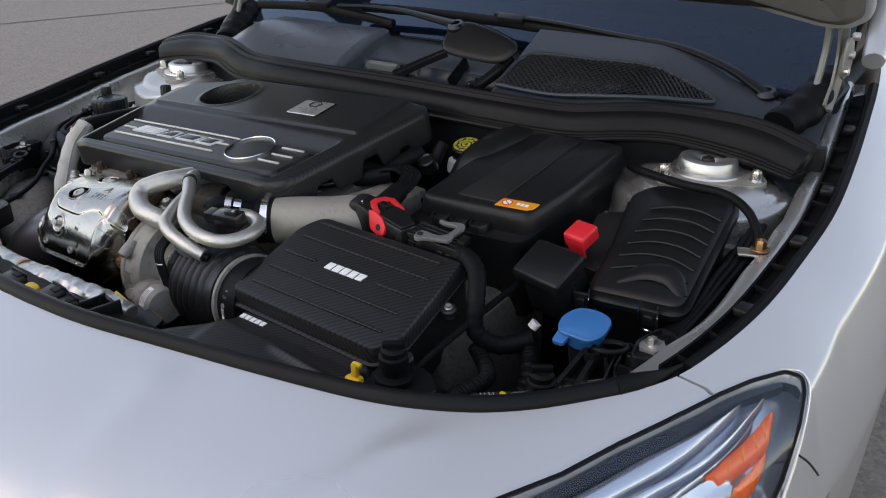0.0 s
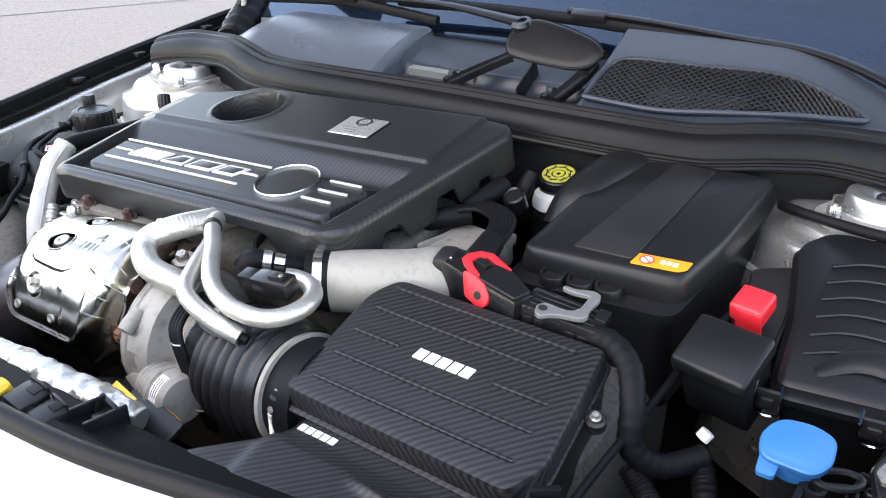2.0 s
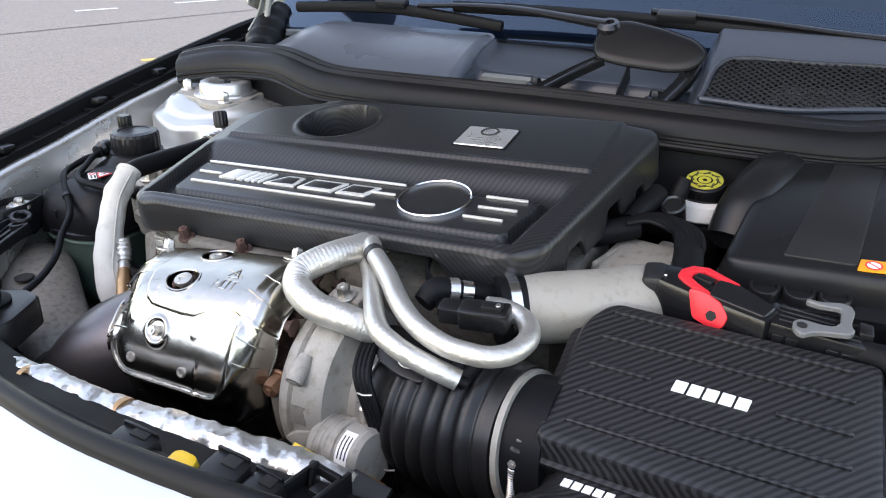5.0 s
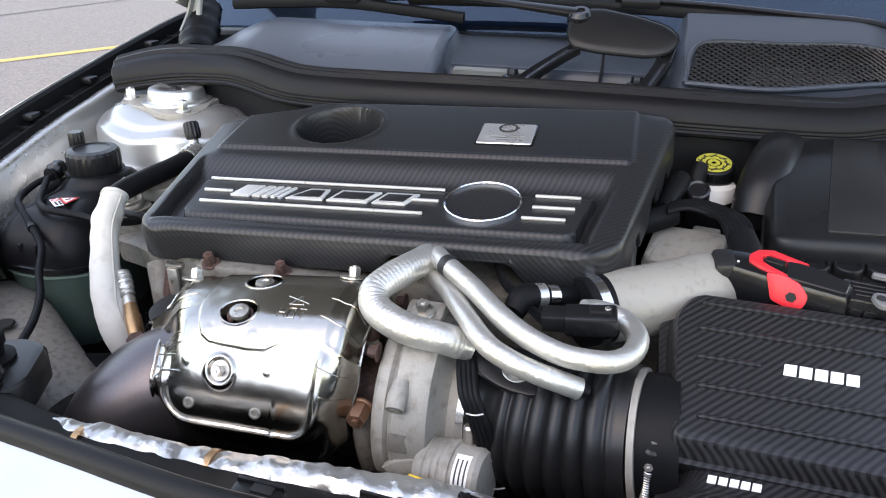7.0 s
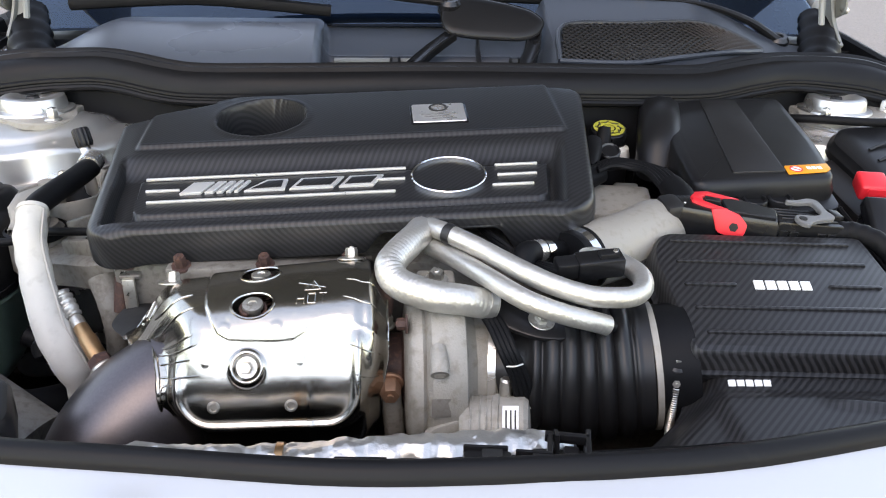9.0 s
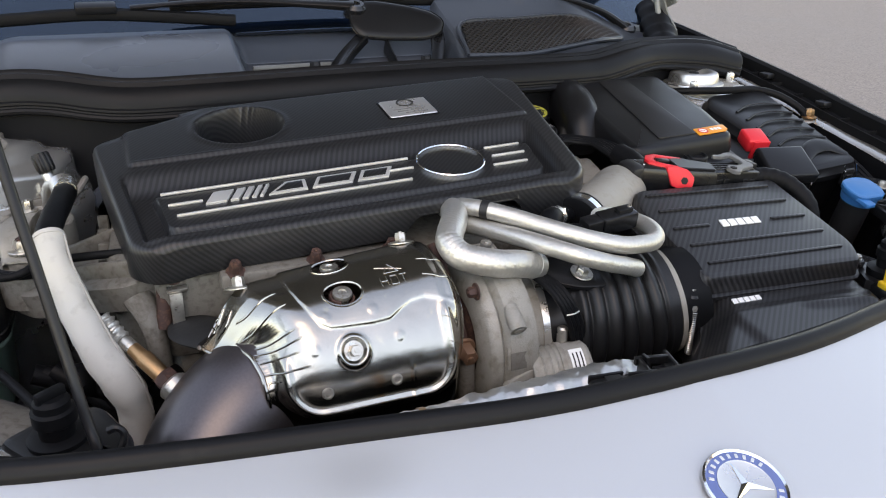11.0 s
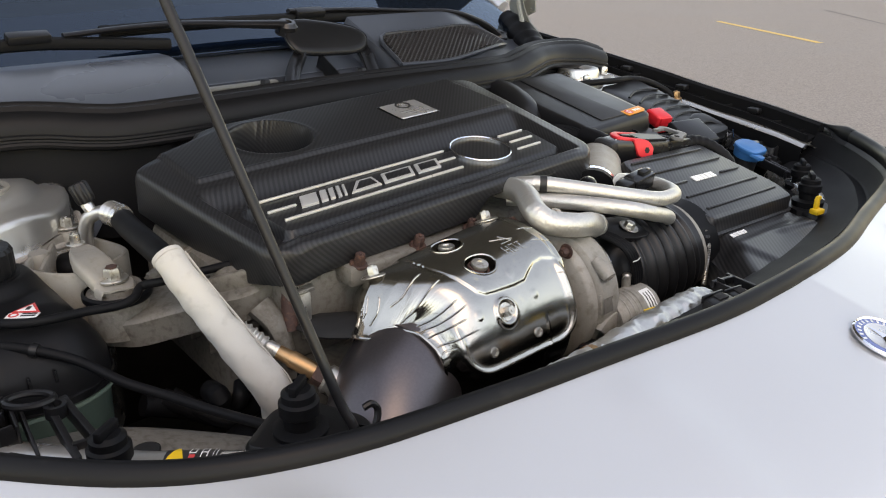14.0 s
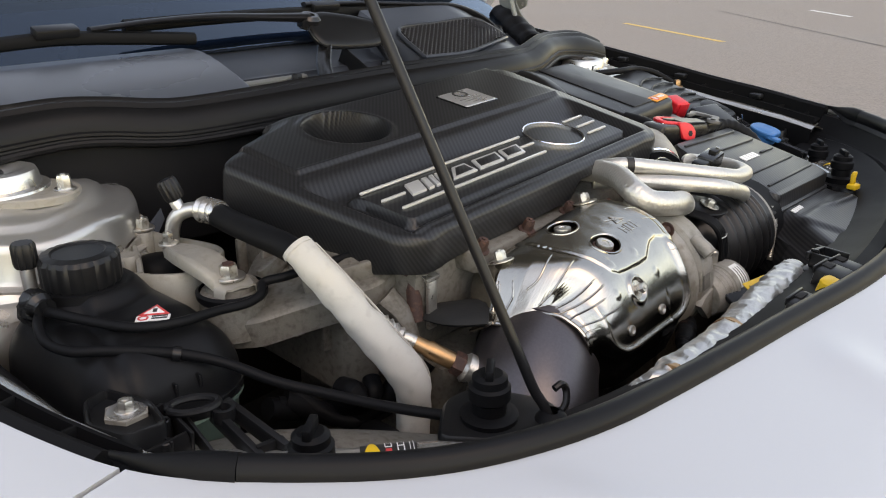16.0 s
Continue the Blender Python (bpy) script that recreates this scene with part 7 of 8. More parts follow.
# ---- headlamp carriers, bump stops, crossmember ends ----
def bump_stop(x, y, z, label):
    b_ = base("bump_stop", label, "bump stop", x, y, z - 0.03, "bonnet bump stops")
    part("mount", moved(lathe([(0.034, -0.050), (0.032, -0.036), (0.022, -0.034), (0, -0.034)], 6), T(x, y, z)), M_plastic, b_)
    part("collar", moved(lathe([(0.022, -0.036), (0.023, -0.026), (0.018, -0.024), (0, -0.024)], 28), T(x, y, z)), M_rubber, b_)
    part("buffer", moved(lathe([(0.0135, -0.025), (0.014, -0.014), (0.0165, -0.012), (0.0165, -0.002), (0.014, 0.0), (0.0138, 0.006), (0.010, 0.009), (0, 0.009)], 28), T(x, y, z)), M_rubber, b_)
    part("grip", block(x, y, z + 0.011, 0.024, 0.007, 0.010, 0.002, rz=35), M_rubber, b_)


bump_stop(-0.458, -0.562, 0.797, "black rubber bonnet buffer on the crossmember")
piece("buffer_plate", stack(rounded([(-0.505, -0.548), (-0.470, -0.598), (-0.415, -0.610), (-0.402, -0.580), (-0.425, -0.522), (-0.458, -0.515)], 0.012, 4), [(0.0, 0.735), (0.0, 0.762), (0.003, 0.766), (0.008, 0.767)]), M_plastic, "black plastic plate under a bonnet buffer", "bracket", "buffer plates")
piece("buffer_plate", stack(rounded([(0.485, -0.552), (0.450, -0.524), (0.420, -0.525), (0.398, -0.585), (0.415, -0.612), (0.460, -0.602)], 0.012, 4), [(0.0, 0.735), (0.0, 0.760), (0.003, 0.764), (0.008, 0.765)]), M_plastic, "black plastic plate under a bonnet buffer", "bracket", "buffer plates")
bump_stop(0.432, -0.566, 0.800, "black rubber bonnet buffer on the crossmember")
bump_stop(-0.588, -0.505, 0.786, "black rubber bonnet buffer beside the headlamp carrier")
bump_stop(0.574, -0.490, 0.780, "black rubber bonnet buffer beside the headlamp carrier")


def lamp_carrier(sgn):
    x, y, z = sgn * 0.650, -0.366, 0.785
    c_ = base("headlamp_carrier", "black plastic headlamp carrier with open webs and a bright bolt", "carrier", x, y, z - 0.03, "headlamp carriers")
    poly = [(sgn * a, b) for a, b in ((0.668, -0.334), (0.646, -0.328), (0.632, -0.372), (0.640, -0.408), (0.672, -0.402), (0.682, -0.366))]
    if sgn > 0:
        poly = poly[::-1]
    area = sum(p[0] * q[1] - q[0] * p[1] for p, q in zip(poly, poly[1:] + poly[:1]))
    if area < 0:
        poly = poly[::-1]
    part("plate", stack(rounded(poly, 0.007, 3), [(0, z - 0.040), (0, z + 0.001), (0.001, z + 0.003), (0.003, z + 0.003), (0.0045, z - 0.004)]), M_plastic, c_)
    part("washer", moved(lathe([(0.015, -0.006), (0.0145, 0.0), (0.009, 0.001), (0, 0.001)], 28), T(x, y, z)), M_alu, c_, "bright washer")
    part("bolt", moved(hexhead(0.0065, 0.007, 1.4), T(x, y, z)), M_bolt, c_)
    # open box, arms and loop beside the plate
    for a_, b_, w_, h_ in (((sgn * 0.6634, -0.3784, 0.778), (sgn * 0.6250, -0.3759, 0.784), 0.003, 0.036),
                           ((sgn * 0.6250, -0.3759, 0.784), (sgn * 0.6284, -0.4163, 0.778), 0.003, 0.036),
                           ((sgn * 0.6284, -0.4163, 0.778), (sgn * 0.6583, -0.4047, 0.770), 0.003, 0.036),
                           ((sgn * 0.6634, -0.3784, 0.778), (sgn * 0.6583, -0.4047, 0.770), 0.003, 0.036),
                           ((sgn * 0.6459, -0.3778, 0.780), (sgn * 0.6425, -0.4116, 0.774), 0.0025, 0.016),
                           ((sgn * 0.6008, -0.4057, 0.780), (sgn * 0.6021, -0.4679, 0.764), 0.006, 0.014),
                           ((sgn * 0.5886, -0.4062, 0.782), (sgn * 0.5835, -0.4666, 0.768), 0.006, 0.014),
                           ((sgn * 0.5987, -0.4577, 0.768), (sgn * 0.5815, -0.4609, 0.768), 0.005, 0.014),
                           ((sgn * 0.6197, -0.3937, 0.780), (sgn * 0.5891, -0.4100, 0.782), 0.004, 0.01),
                           ((sgn * 0.6197, -0.3937, 0.780), (sgn * 0.6230, -0.4411, 0.762), 0.003, 0.014)):
        a_, b_ = Vector(a_), Vector(b_)
        m_ = (a_ + b_) / 2
        part("web", block(m_.x, m_.y, m_.z - h_ / 2, (b_ - a_).length + w_, w_, h_, 0.001, ry=-math.degrees(math.asin((b_.z - a_.z) / (b_ - a_).length)), rz=math.degrees(math.atan2(b_.y - a_.y, b_.x - a_.x))), M_plastic, c_)
    for q in ((sgn * 0.6574, -0.3840, 0.774), (sgn * 0.6362, -0.3924, 0.780), (sgn * 0.6440, -0.4076, 0.772)):
        part("socket", moved(lathe([(0.0065, -0.018), (0.0055, 0.0), (0.0045, 0.001), (0.003, 0.0), (0.003, -0.004), (0, -0.004)], 16), T(*q)), M_plastic, c_)
    q = Vector((sgn * 0.6119, -0.3955, 0.783))
    part("loop", tube([(q.x + sgn * (0.017 * math.cos(t)), q.y + 0.012 * math.sin(t) + 0.006 * math.cos(t), q.z) for t in np.linspace(0, 6.283, 17)], 0.0032, 8, 3, caps=False), M_plastic, c_, "oval black loop")
    q = Vector((sgn * 0.5975, -0.4137, 0.781))
    part("eye", moved(lathe([(0.009, -0.010), (0.009, 0.001), (0.0055, 0.001), (0.0055, -0.010)], 20), T(*q)), M_plastic, c_, "round eye in the arm")
    part("washer_seat", moved(lathe([(0.0175, -0.005), (0.0175, -0.0005), (0.0130, 0.0002)], 6), T(x, y, z)), M_castpale, c_, "pale hexagonal seat round the bolt")


lamp_carrier(1)
lamp_carrier(-1)
for sgn in (1, -1):
    cb = base("crossmember_tube", "silver painted front crossmember end with a warning label", "crossmember", sgn * 0.57, -0.47, 0.75, "crossmember ends")
    part("tube", tube([(sgn * 0.67, -0.375, 0.738), (sgn * 0.62, -0.435, 0.740), (sgn * 0.56, -0.508, 0.742), (sgn * 0.48, -0.575, 0.742), (sgn * 0.44, -0.60, 0.740)], 0.021, 18, 8), M_bay, cb)
    a, b = (Vector((sgn * 0.5505, -0.516, 0.7422)), Vector((sgn * 0.511, -0.550, 0.742)))
    d = (b - a).normalized()
    up = Vector((0, 0, 1))
    sd = d.cross(up).normalized() * (1 if sgn > 0 else 1)
    if sd.y > 0:
        sd = -sd
    def on_tube(u, th, r=0.0219):
        th = radians(th)
        return tuple(a.lerp(b, u) + sd * (r * math.cos(th)) + up * (r * math.sin(th)))
    tri_ = [on_tube(0.14 + e * 0.13 * (1 - k / 8.2), 74 + 6.5 * k, 0.0222) for k in range(9) for e in (-1, 1)]
    part("warning_sign", (tri_, [(2 * k, 2 * k + 1, 2 * k + 3, 2 * k + 2) for k in range(8)]), M_yellow, cb, "yellow triangular warning sign")
    for u0, u1, t0, t1, mm in ((0.33, 0.42, 76, 90, M_redink), (0.32, 0.335, 94, 122, M_label), (0.41, 0.425, 94, 122, M_label), (0.32, 0.425, 94, 98, M_label), (0.32, 0.425, 118, 122, M_label), (0.50, 0.515, 76, 122, M_label), (0.59, 0.605, 76, 122, M_label), (0.50, 0.605, 96, 100, M_label), (0.50, 0.605, 118, 122, M_label), (0.68, 0.69, 76, 122, M_label), (0.73, 0.74, 76, 122, M_label)):
        vs = [on_tube(u, t0 + (t1 - t0) * k / 4) for k in range(5) for u in (u0, u1)]
        part("pictogram", (vs, [(2 * k, 2 * k + 1, 2 * k + 3, 2 * k + 2) for k in range(4)]), mm, cb, "printed sign")
    vs, fs = [], []
    for k in range(9):
        th = radians(66 + 8 * k)
        o = sd * (0.0214 * math.cos(th)) + up * (0.0214 * math.sin(th))
        for u in (-0.03, 0.78):
            vs.append(tuple(a.lerp(b, u) + o))
    for k in range(8):
        fs.append((2 * k, 2 * k + 1, 2 * k + 3, 2 * k + 2))
    part("label_ground", (vs, fs), M_ink, cb, "black label strip")

# ---- foil wrapped duct and clips along the front ----
fo = base("foil_wrapped_hose", "crumpled silver foil-wrapped hose along the front crossmember", "hose", -0.13, -0.625, 0.74)
pts = [(-0.345, -0.622, 0.750), (-0.30, -0.635, 0.757), (-0.24, -0.640, 0.757), (-0.18, -0.641, 0.757), (-0.12, -0.639, 0.757), (-0.04, -0.636, 0.757), (0.012, -0.633, 0.757), (0.045, -0.628, 0.752)]
vs, fs = tube(pts, [0.013, 0.0165, 0.0175, 0.0165, 0.0185, 0.0185, 0.0165, 0.012], 30, 30)
vs = [(x, y + 0.0030 * noise.noise((x * 70, y * 70, z * 70)) + 0.0016 * noise.noise((x * 150, y * 150, z * 150 + 5)), z + 0.0034 * noise.noise((x * 70 + 9, y * 70, z * 70)) + 0.0018 * noise.noise((x * 150, y * 150, z * 150))) for x, y, z in vs]
part("hose", (vs, fs), M_crumple, fo, sharp=30)
for x in (-0.181, -0.300):
    part("tie", tube([(x - 0.003, -0.6408, 0.757), (x + 0.003, -0.6410, 0.757)], 0.0182, 20, 2), M_copper, fo, "brown cable tie")
lbp = base("slam_panel_label", "yellow and orange warning labels on the front crossmember", "label", 0.005, -0.60, 0.72)
for (lx, ly, lz), (sx, sy), mm in (((-0.013, -0.612, 0.744), (0.044, 0.026), M_yellow), ((0.020, -0.596, 0.722), (0.060, 0.032), M_orange)):
    LM = pose(lx, ly, lz, 30, 0, -12)
    sheet = part("sheet", moved(rbox(sx, sy, 0.0012, 0.0004, 1), LM), mm, lbp)
    for k in range(2):
        part("sign", moved(can(0.0085, 0.0006, 0.0001, 3 if k == 0 else 20), LM @ T(-0.012 + 0.026 * k, 0.0, 0.0006)), M_ink, sheet)
        part("sign_fill", moved(can(0.0062, 0.0009, 0.0001, 3 if k == 0 else 20), LM @ T(-0.012 + 0.026 * k, 0.0, 0.0006)), mm if k == 0 else M_label, sheet)
part("backing", moved(rbox(0.095, 0.040, 0.006, 0.002), pose(0.012, -0.600, 0.722, 30, 0, -12)), M_plastic, lbp)
hk = base("bonnet_latch", "black plastic bonnet latch bracket on the crossmember", "latch", 0.04, -0.66, 0.765)
part("gusset", join(moved(slab([(0, -0.022), (0.020, -0.022), (0.020, 0.020), (0.012, 0.020)], -0.0016, 0.0016, 0.0006), Matrix.Translation((0.028, -0.668, 0.769)) @ Matrix.Rotation(radians(90), 4, "Y") @ Matrix.Rotation(radians(90), 4, "Z"))), M_plastic, hk)
part("frame", join(block(0.020, -0.668, 0.774, 0.004, 0.040, 0.024, 0.001, rz=-12), block(0.050, -0.664, 0.774, 0.004, 0.040, 0.024, 0.001, rz=-12), block(0.037, -0.650, 0.782, 0.034, 0.005, 0.008, 0.001, rz=-12)), M_plastic, hk)
part("body", block(0.036, -0.668, 0.764, 0.060, 0.045, 0.010, 0.003, rz=-8), M_plastic, hk)
part("catch", block(0.038, -0.662, 0.772, 0.012, 0.014, 0.014, 0.002, rz=-12), M_blackmetal, hk)
ht = base("latch_housing", "black plastic housings moulded on the front crossmember", "housing", -0.05, -0.69, 0.775)
for x, y, sx, sy, sz, r in ((-0.029, -0.687, 0.036, 0.030, 0.028, -6), (0.006, -0.690, 0.030, 0.028, 0.022, -9), (-0.119, -0.688, 0.042, 0.024, 0.020, -4)):
    hb_ = part("housing", block(x, y, 0.778, sx, sy, sz, 0.004, rx=8, rz=r), M_plastic, ht)
    part("slot", block(x + 0.004, y + 0.006, 0.778 + sz / 2 + 0.0005, sx * 0.42, sy * 0.36, 0.004, 0.001, rx=8, rz=r), M_deep, hb_)
    part("lip", block(x, y + sy * 0.44, 0.778 + sz / 2, sx * 0.9, 0.003, 0.008, 0.001, rz=r), M_plastic, hb_)
part("floor", block(-0.06, -0.682, 0.764, 0.20, 0.050, 0.008, 0.002, rz=-3), M_plastic, ht)
part("yellow_tab", moved(stack(rounded([(-0.012, -0.010), (0.012, -0.010), (0.012, 0.010), (-0.012, 0.010)], 0.008, 5), [(0, -0.010), (0, 0.004), (0.002, 0.006), (0.006, 0.007)]), pose(-0.063, -0.695, 0.786, 14, 0, -5)), M_yellow, ht, "yellow release tab")
yc = base("yellow_clip", "small yellow plastic clip on the crossmember", "clip", 0.399, -0.593, 0.77)
part("foot", block(0.399, -0.595, 0.770, 0.018, 0.014, 0.008, 0.002, rz=-10), M_yellow, yc)
part("stem", block(0.399, -0.593, 0.781, 0.008, 0.007, 0.018, 0.002), M_yellow, yc)
part("hook", block(0.402, -0.593, 0.789, 0.012, 0.006, 0.006, 0.002), M_yellow, yc)

# ---- wiring and hoses in the left corner ----
wl = base("corrugated_conduit", "black corrugated conduits in the front corner of the bay", "conduit", 0.50, -0.45, 0.72)
part("conduit", tube([(0.452, -0.430, 0.745), (0.475, -0.445, 0.735), (0.492, -0.470, 0.735), (0.488, -0.515, 0.740), (0.470, -0.555, 0.735), (0.445, -0.58, 0.72)], 0.010, 12, 30, ribs=lambda q: 1 + 0.08 * math.sin(q * 1500)), M_rubber, wl)
part("conduit", tube([(0.500, -0.385, 0.748), (0.512, -0.400, 0.735), (0.522, -0.425, 0.715), (0.52, -0.45, 0.69)], 0.011, 12, 20, ribs=lambda q: 1 + 0.06 * math.sin(q * 1500)), M_rubber, wl)
part("white_tape", tube([(0.498, -0.371, 0.758), (0.502, -0.367, 0.765)], 0.0068, 14, 2), M_white, wl, "white marker tape")
for k in range(5):
    part("wire", tube([(0.43 + 0.012 * k, -0.50, 0.70), (0.44 + 0.014 * k, -0.53 + 0.005 * k, 0.735), (0.47 + 0.012 * k, -0.55 + 0.012 * k, 0.725), (0.50 + 0.01 * k, -0.50 + 0.02 * k, 0.705)], 0.0035, 6, 8), M_rubber, wl)
# cable run at the left strut
cr = base("bay_cable", "black cable curving round a strut tower to a bolted lug", "cable", 0.64, -0.10, 0.87)
part("cable", tube([(0.480, -0.045, 0.872), (0.515, -0.075, 0.878), (0.58, -0.092, 0.878), (0.635, -0.092, 0.876), (0.672, -0.112, 0.868), (0.695, -0.138, 0.852), (0.703, -0.155, 0.838)], 0.0062, 12, 10), M_rubber, cr)
part("lug", moved(hexhead(0.0075, 0.012, 1.6), T(0.706, -0.157, 0.836)), M_copper, cr, "brass-coloured bolt")
part("bracket", block(0.700, -0.160, 0.832, 0.040, 0.022, 0.004, 0.001, rz=20), M_bolt, cr)

for k in range(3):
    piece("wing_loom", tube([(0.690 - 0.007 * k, -0.08, 0.838 - 0.004 * k), (0.692 - 0.008 * k, -0.16 - 0.01 * k, 0.822), (0.684 - 0.006 * k, -0.22, 0.806 + 0.004 * k), (0.678 - 0.006 * k, -0.29, 0.796 - 0.003 * k), (0.662 - 0.004 * k, -0.36, 0.772)], 0.0045, 8, 8), M_rubber, "black wire run between fuse box and wing", "wiring", "wires along the wing")

# ---- coolant reservoir ----
cv = base("coolant_reservoir", "black and milky green coolant reservoir with a ribbed cap", "reservoir", -0.60, -0.27, 0.70)
RES = rounded([(-0.676, -0.300), (-0.640, -0.345), (-0.575, -0.350), (-0.532, -0.325), (-0.528, -0.25), (-0.548, -0.17), (-0.59, -0.13), (-0.645, -0.135), (-0.676, -0.20)], 0.05, 7)


def tank_top(x, y):
    d = min(0.060, max(0.0, -box_sdf(x, y, -0.602, -0.24, 0.074, 0.108, 0.05)))
    z = 0.748 + 0.056 * math.sqrt(1 - (1 - min(1.0, d / 0.046)) ** 2)
    # a shoulder round the filler and a groove before it
    z += 0.012 * (1 - step(math.hypot(x + 0.602, y + 0.190), 0.040, 0.058))
    z += 0.006 * step(y, -0.30, -0.27) * (1 - step(abs(x + 0.585), 0.035, 0.05))
    z -= 0.004 * math.exp(-((x + 0.640 - 0.2 * (y + 0.3)) / 0.006) ** 2)
    return z


part("upper_half", relief(70, 90, lambda y: -0.676 + 0.05 * (1 - math.sqrt(max(0, 1 - max(0, (abs(y + 0.24) - 0.058) / 0.05) ** 2))), lambda y: -0.528 - 0.05 * (1 - math.sqrt(max(0, 1 - max(0, (abs(y + 0.24) - 0.058) / 0.05) ** 2))), -0.3478, -0.1322, tank_top, [(0.001, 0.008)]), M_sealrubber, cv, sharp=60)
part("flange", stack(RES, [(0.0, 0.738), (-0.004, 0.740), (-0.004, 0.747), (0.0, 0.749)]), M_gloss, cv, "moulded joint flange", sharp=50)
part("lower_half", stack(RES, [(0.03, 0.62), (0.006, 0.66), (0.002, 0.730), (-0.003, 0.734), (-0.003, 0.7375)]), M_tank, cv, "milky green lower half", sharp=50)
RC = pose(-0.606, -0.193, 0.813)
part("neck", moved(lathe([(0.040, -0.006), (0.038, 0.004), (0.038, 0.007), (0.038, 0.0095), (0.033, 0.010), (0.033, 0.018), (0, 0.018)], 36), RC), M_sealrubber, cv)
capr = []
for x, y, z in lathe([(0.033, 0.010), (0.0345, 0.013), (0.0345, 0.034), (0.032, 0.038), (0.024, 0.0395), (0.022, 0.038), (0, 0.038)], 96)[0]:
    th = math.atan2(y, x)
    r = math.hypot(x, y)
    k = 1 + (0.016 * max(-1.0, min(1.0, 2.5 * math.sin(th * 20) + 1.2)) if r > 0.03 else 0)
    capr.append((x * k, y * k, z))
part("cap", moved((capr, lathe([(0.033, 0.010), (0.0345, 0.013), (0.0345, 0.034), (0.032, 0.038), (0.024, 0.0395), (0.022, 0.038), (0, 0.038)], 96)[1]), RC), M_plastic, cv, "ribbed black screw cap", sharp=30)
LBM = pose(-0.588, -0.282, 0.8112, 0, 0, -38)
lbc = part("label", moved(slab([(-0.013, -0.004), (0.013, -0.004), (0.0, 0.017)], 0, 0.0008, 0.0001), LBM), M_redink, cv, "small triangular warning label with a red border")
part("label_field", moved(slab([(-0.0088, -0.0018), (0.0088, -0.0018), (0.0, 0.0122)], 0.0008, 0.0012, 0.0001), LBM), M_label, lbc)
part("label_mark", moved(slab([(-0.0018, 0.0), (0.0018, 0.0), (0.0018, 0.0070), (-0.0018, 0.0070)], 0.0012, 0.0015, 0.0001), LBM), M_ink, lbc)
part("label_strip", moved(slab([(-0.014, -0.016), (0.014, -0.016), (0.014, -0.0055), (-0.014, -0.0055)], 0, 0.0008, 0.0001), LBM), M_label, lbc)
part("label_ring", moved(lathe([(0.0046, 0.0008), (0.0046, 0.0012), (0.0030, 0.0012), (0.0030, 0.0008)], 20), LBM @ T(-0.008, -0.0107, 0)), M_redink, lbc)
for k in range(2):
    part("label_mark", moved(slab([(-0.001, -0.0135 + 0.0045 * k), (0.012, -0.0135 + 0.0045 * k), (0.012, -0.0110 + 0.0045 * k), (-0.001, -0.0110 + 0.0045 * k)], 0.0008, 0.0012, 0.0001), LBM), M_ink, lbc, "printed line shown as a bar")
for k in range(2):
    part("rib", block(-0.612 + 0.022 * k, -0.3435, 0.770, 0.003, 0.008, 0.012, 0.001), M_gloss, cv)
cv.location += Vector((0.012, -0.005, 0.003))
vh = base("vent_hose", "thin black vent hose over the coolant reservoir", "hose", -0.58, -0.31, 0.80)
part("hose", tube([(-0.652, -0.212, 0.816), (-0.648, -0.236, 0.818), (-0.629, -0.272, 0.814), (-0.611, -0.300, 0.812), (-0.585, -0.317, 0.812), (-0.545, -0.315, 0.808), (-0.515, -0.318, 0.806), (-0.498, -0.316, 0.809), (-0.486, -0.306, 0.814), (-0.467, -0.318, 0.818), (-0.42, -0.330, 0.822), (-0.35, -0.345, 0.826)], 0.0044, 12, 10), M_rubber, vh)
part("elbow", tube([(-0.652, -0.196, 0.806), (-0.653, -0.208, 0.822), (-0.652, -0.226, 0.820)], [0.012, 0.012, 0.009], 12, 8, ribs=lambda q: 1 + 0.10 * math.sin(q * 700)), M_gloss, vh, "ribbed black elbow")
vh.location += Vector((0.010, -0.003, 0.003))
lh = base("long_hose", "black hose from the reservoir across the front corner", "hose", -0.57, -0.36, 0.775)
part("hose", tube([(-0.654, -0.216, 0.814), (-0.664, -0.236, 0.812), (-0.668, -0.258, 0.806), (-0.660, -0.282, 0.803), (-0.637, -0.304, 0.802), (-0.600, -0.333, 0.795), (-0.569, -0.358, 0.782), (-0.546, -0.395, 0.768), (-0.521, -0.427, 0.758), (-0.497, -0.470, 0.752), (-0.472, -0.525, 0.752), (-0.455, -0.552, 0.75)], 0.0045, 14, 10), M_rubber, lh)
part("clip", tube([(-0.6005, -0.3326, 0.7951), (-0.5955, -0.3366, 0.7935)], 0.0062, 12, 2), M_plastic, lh, "black retaining clip")
part("end_sleeve", tube([(-0.4635, -0.5385, 0.7512), (-0.455, -0.552, 0.750)], 0.0064, 12, 2), M_rubber, lh, "thicker sleeve at the hose end")
lh.location += Vector((0.010, -0.003, 0.003))
for k in range(3):
    piece("bonnet_cable", tube([(-0.635 - 0.007 * k, -0.075, 0.812), (-0.660 - 0.004 * k, -0.115 - 0.003 * k, 0.808), (-0.680 - 0.002 * k, -0.185 - 0.004 * k, 0.785), (-0.684 + 0.004 * k, -0.235, 0.765), (-0.680 + 0.005 * k, -0.295, 0.750), (-0.670 + 0.006 * k, -0.35, 0.735)], 0.0042, 8, 8), M_rubber, "black cable along the inner wing", "cable", "cables on the inner wing")

# ---- air conditioning line, hose and white sleeve ----
acl = base("air_conditioning_line", "aluminium and rubber air conditioning line with a black valve cap", "pipe", -0.46, -0.18, 0.82)
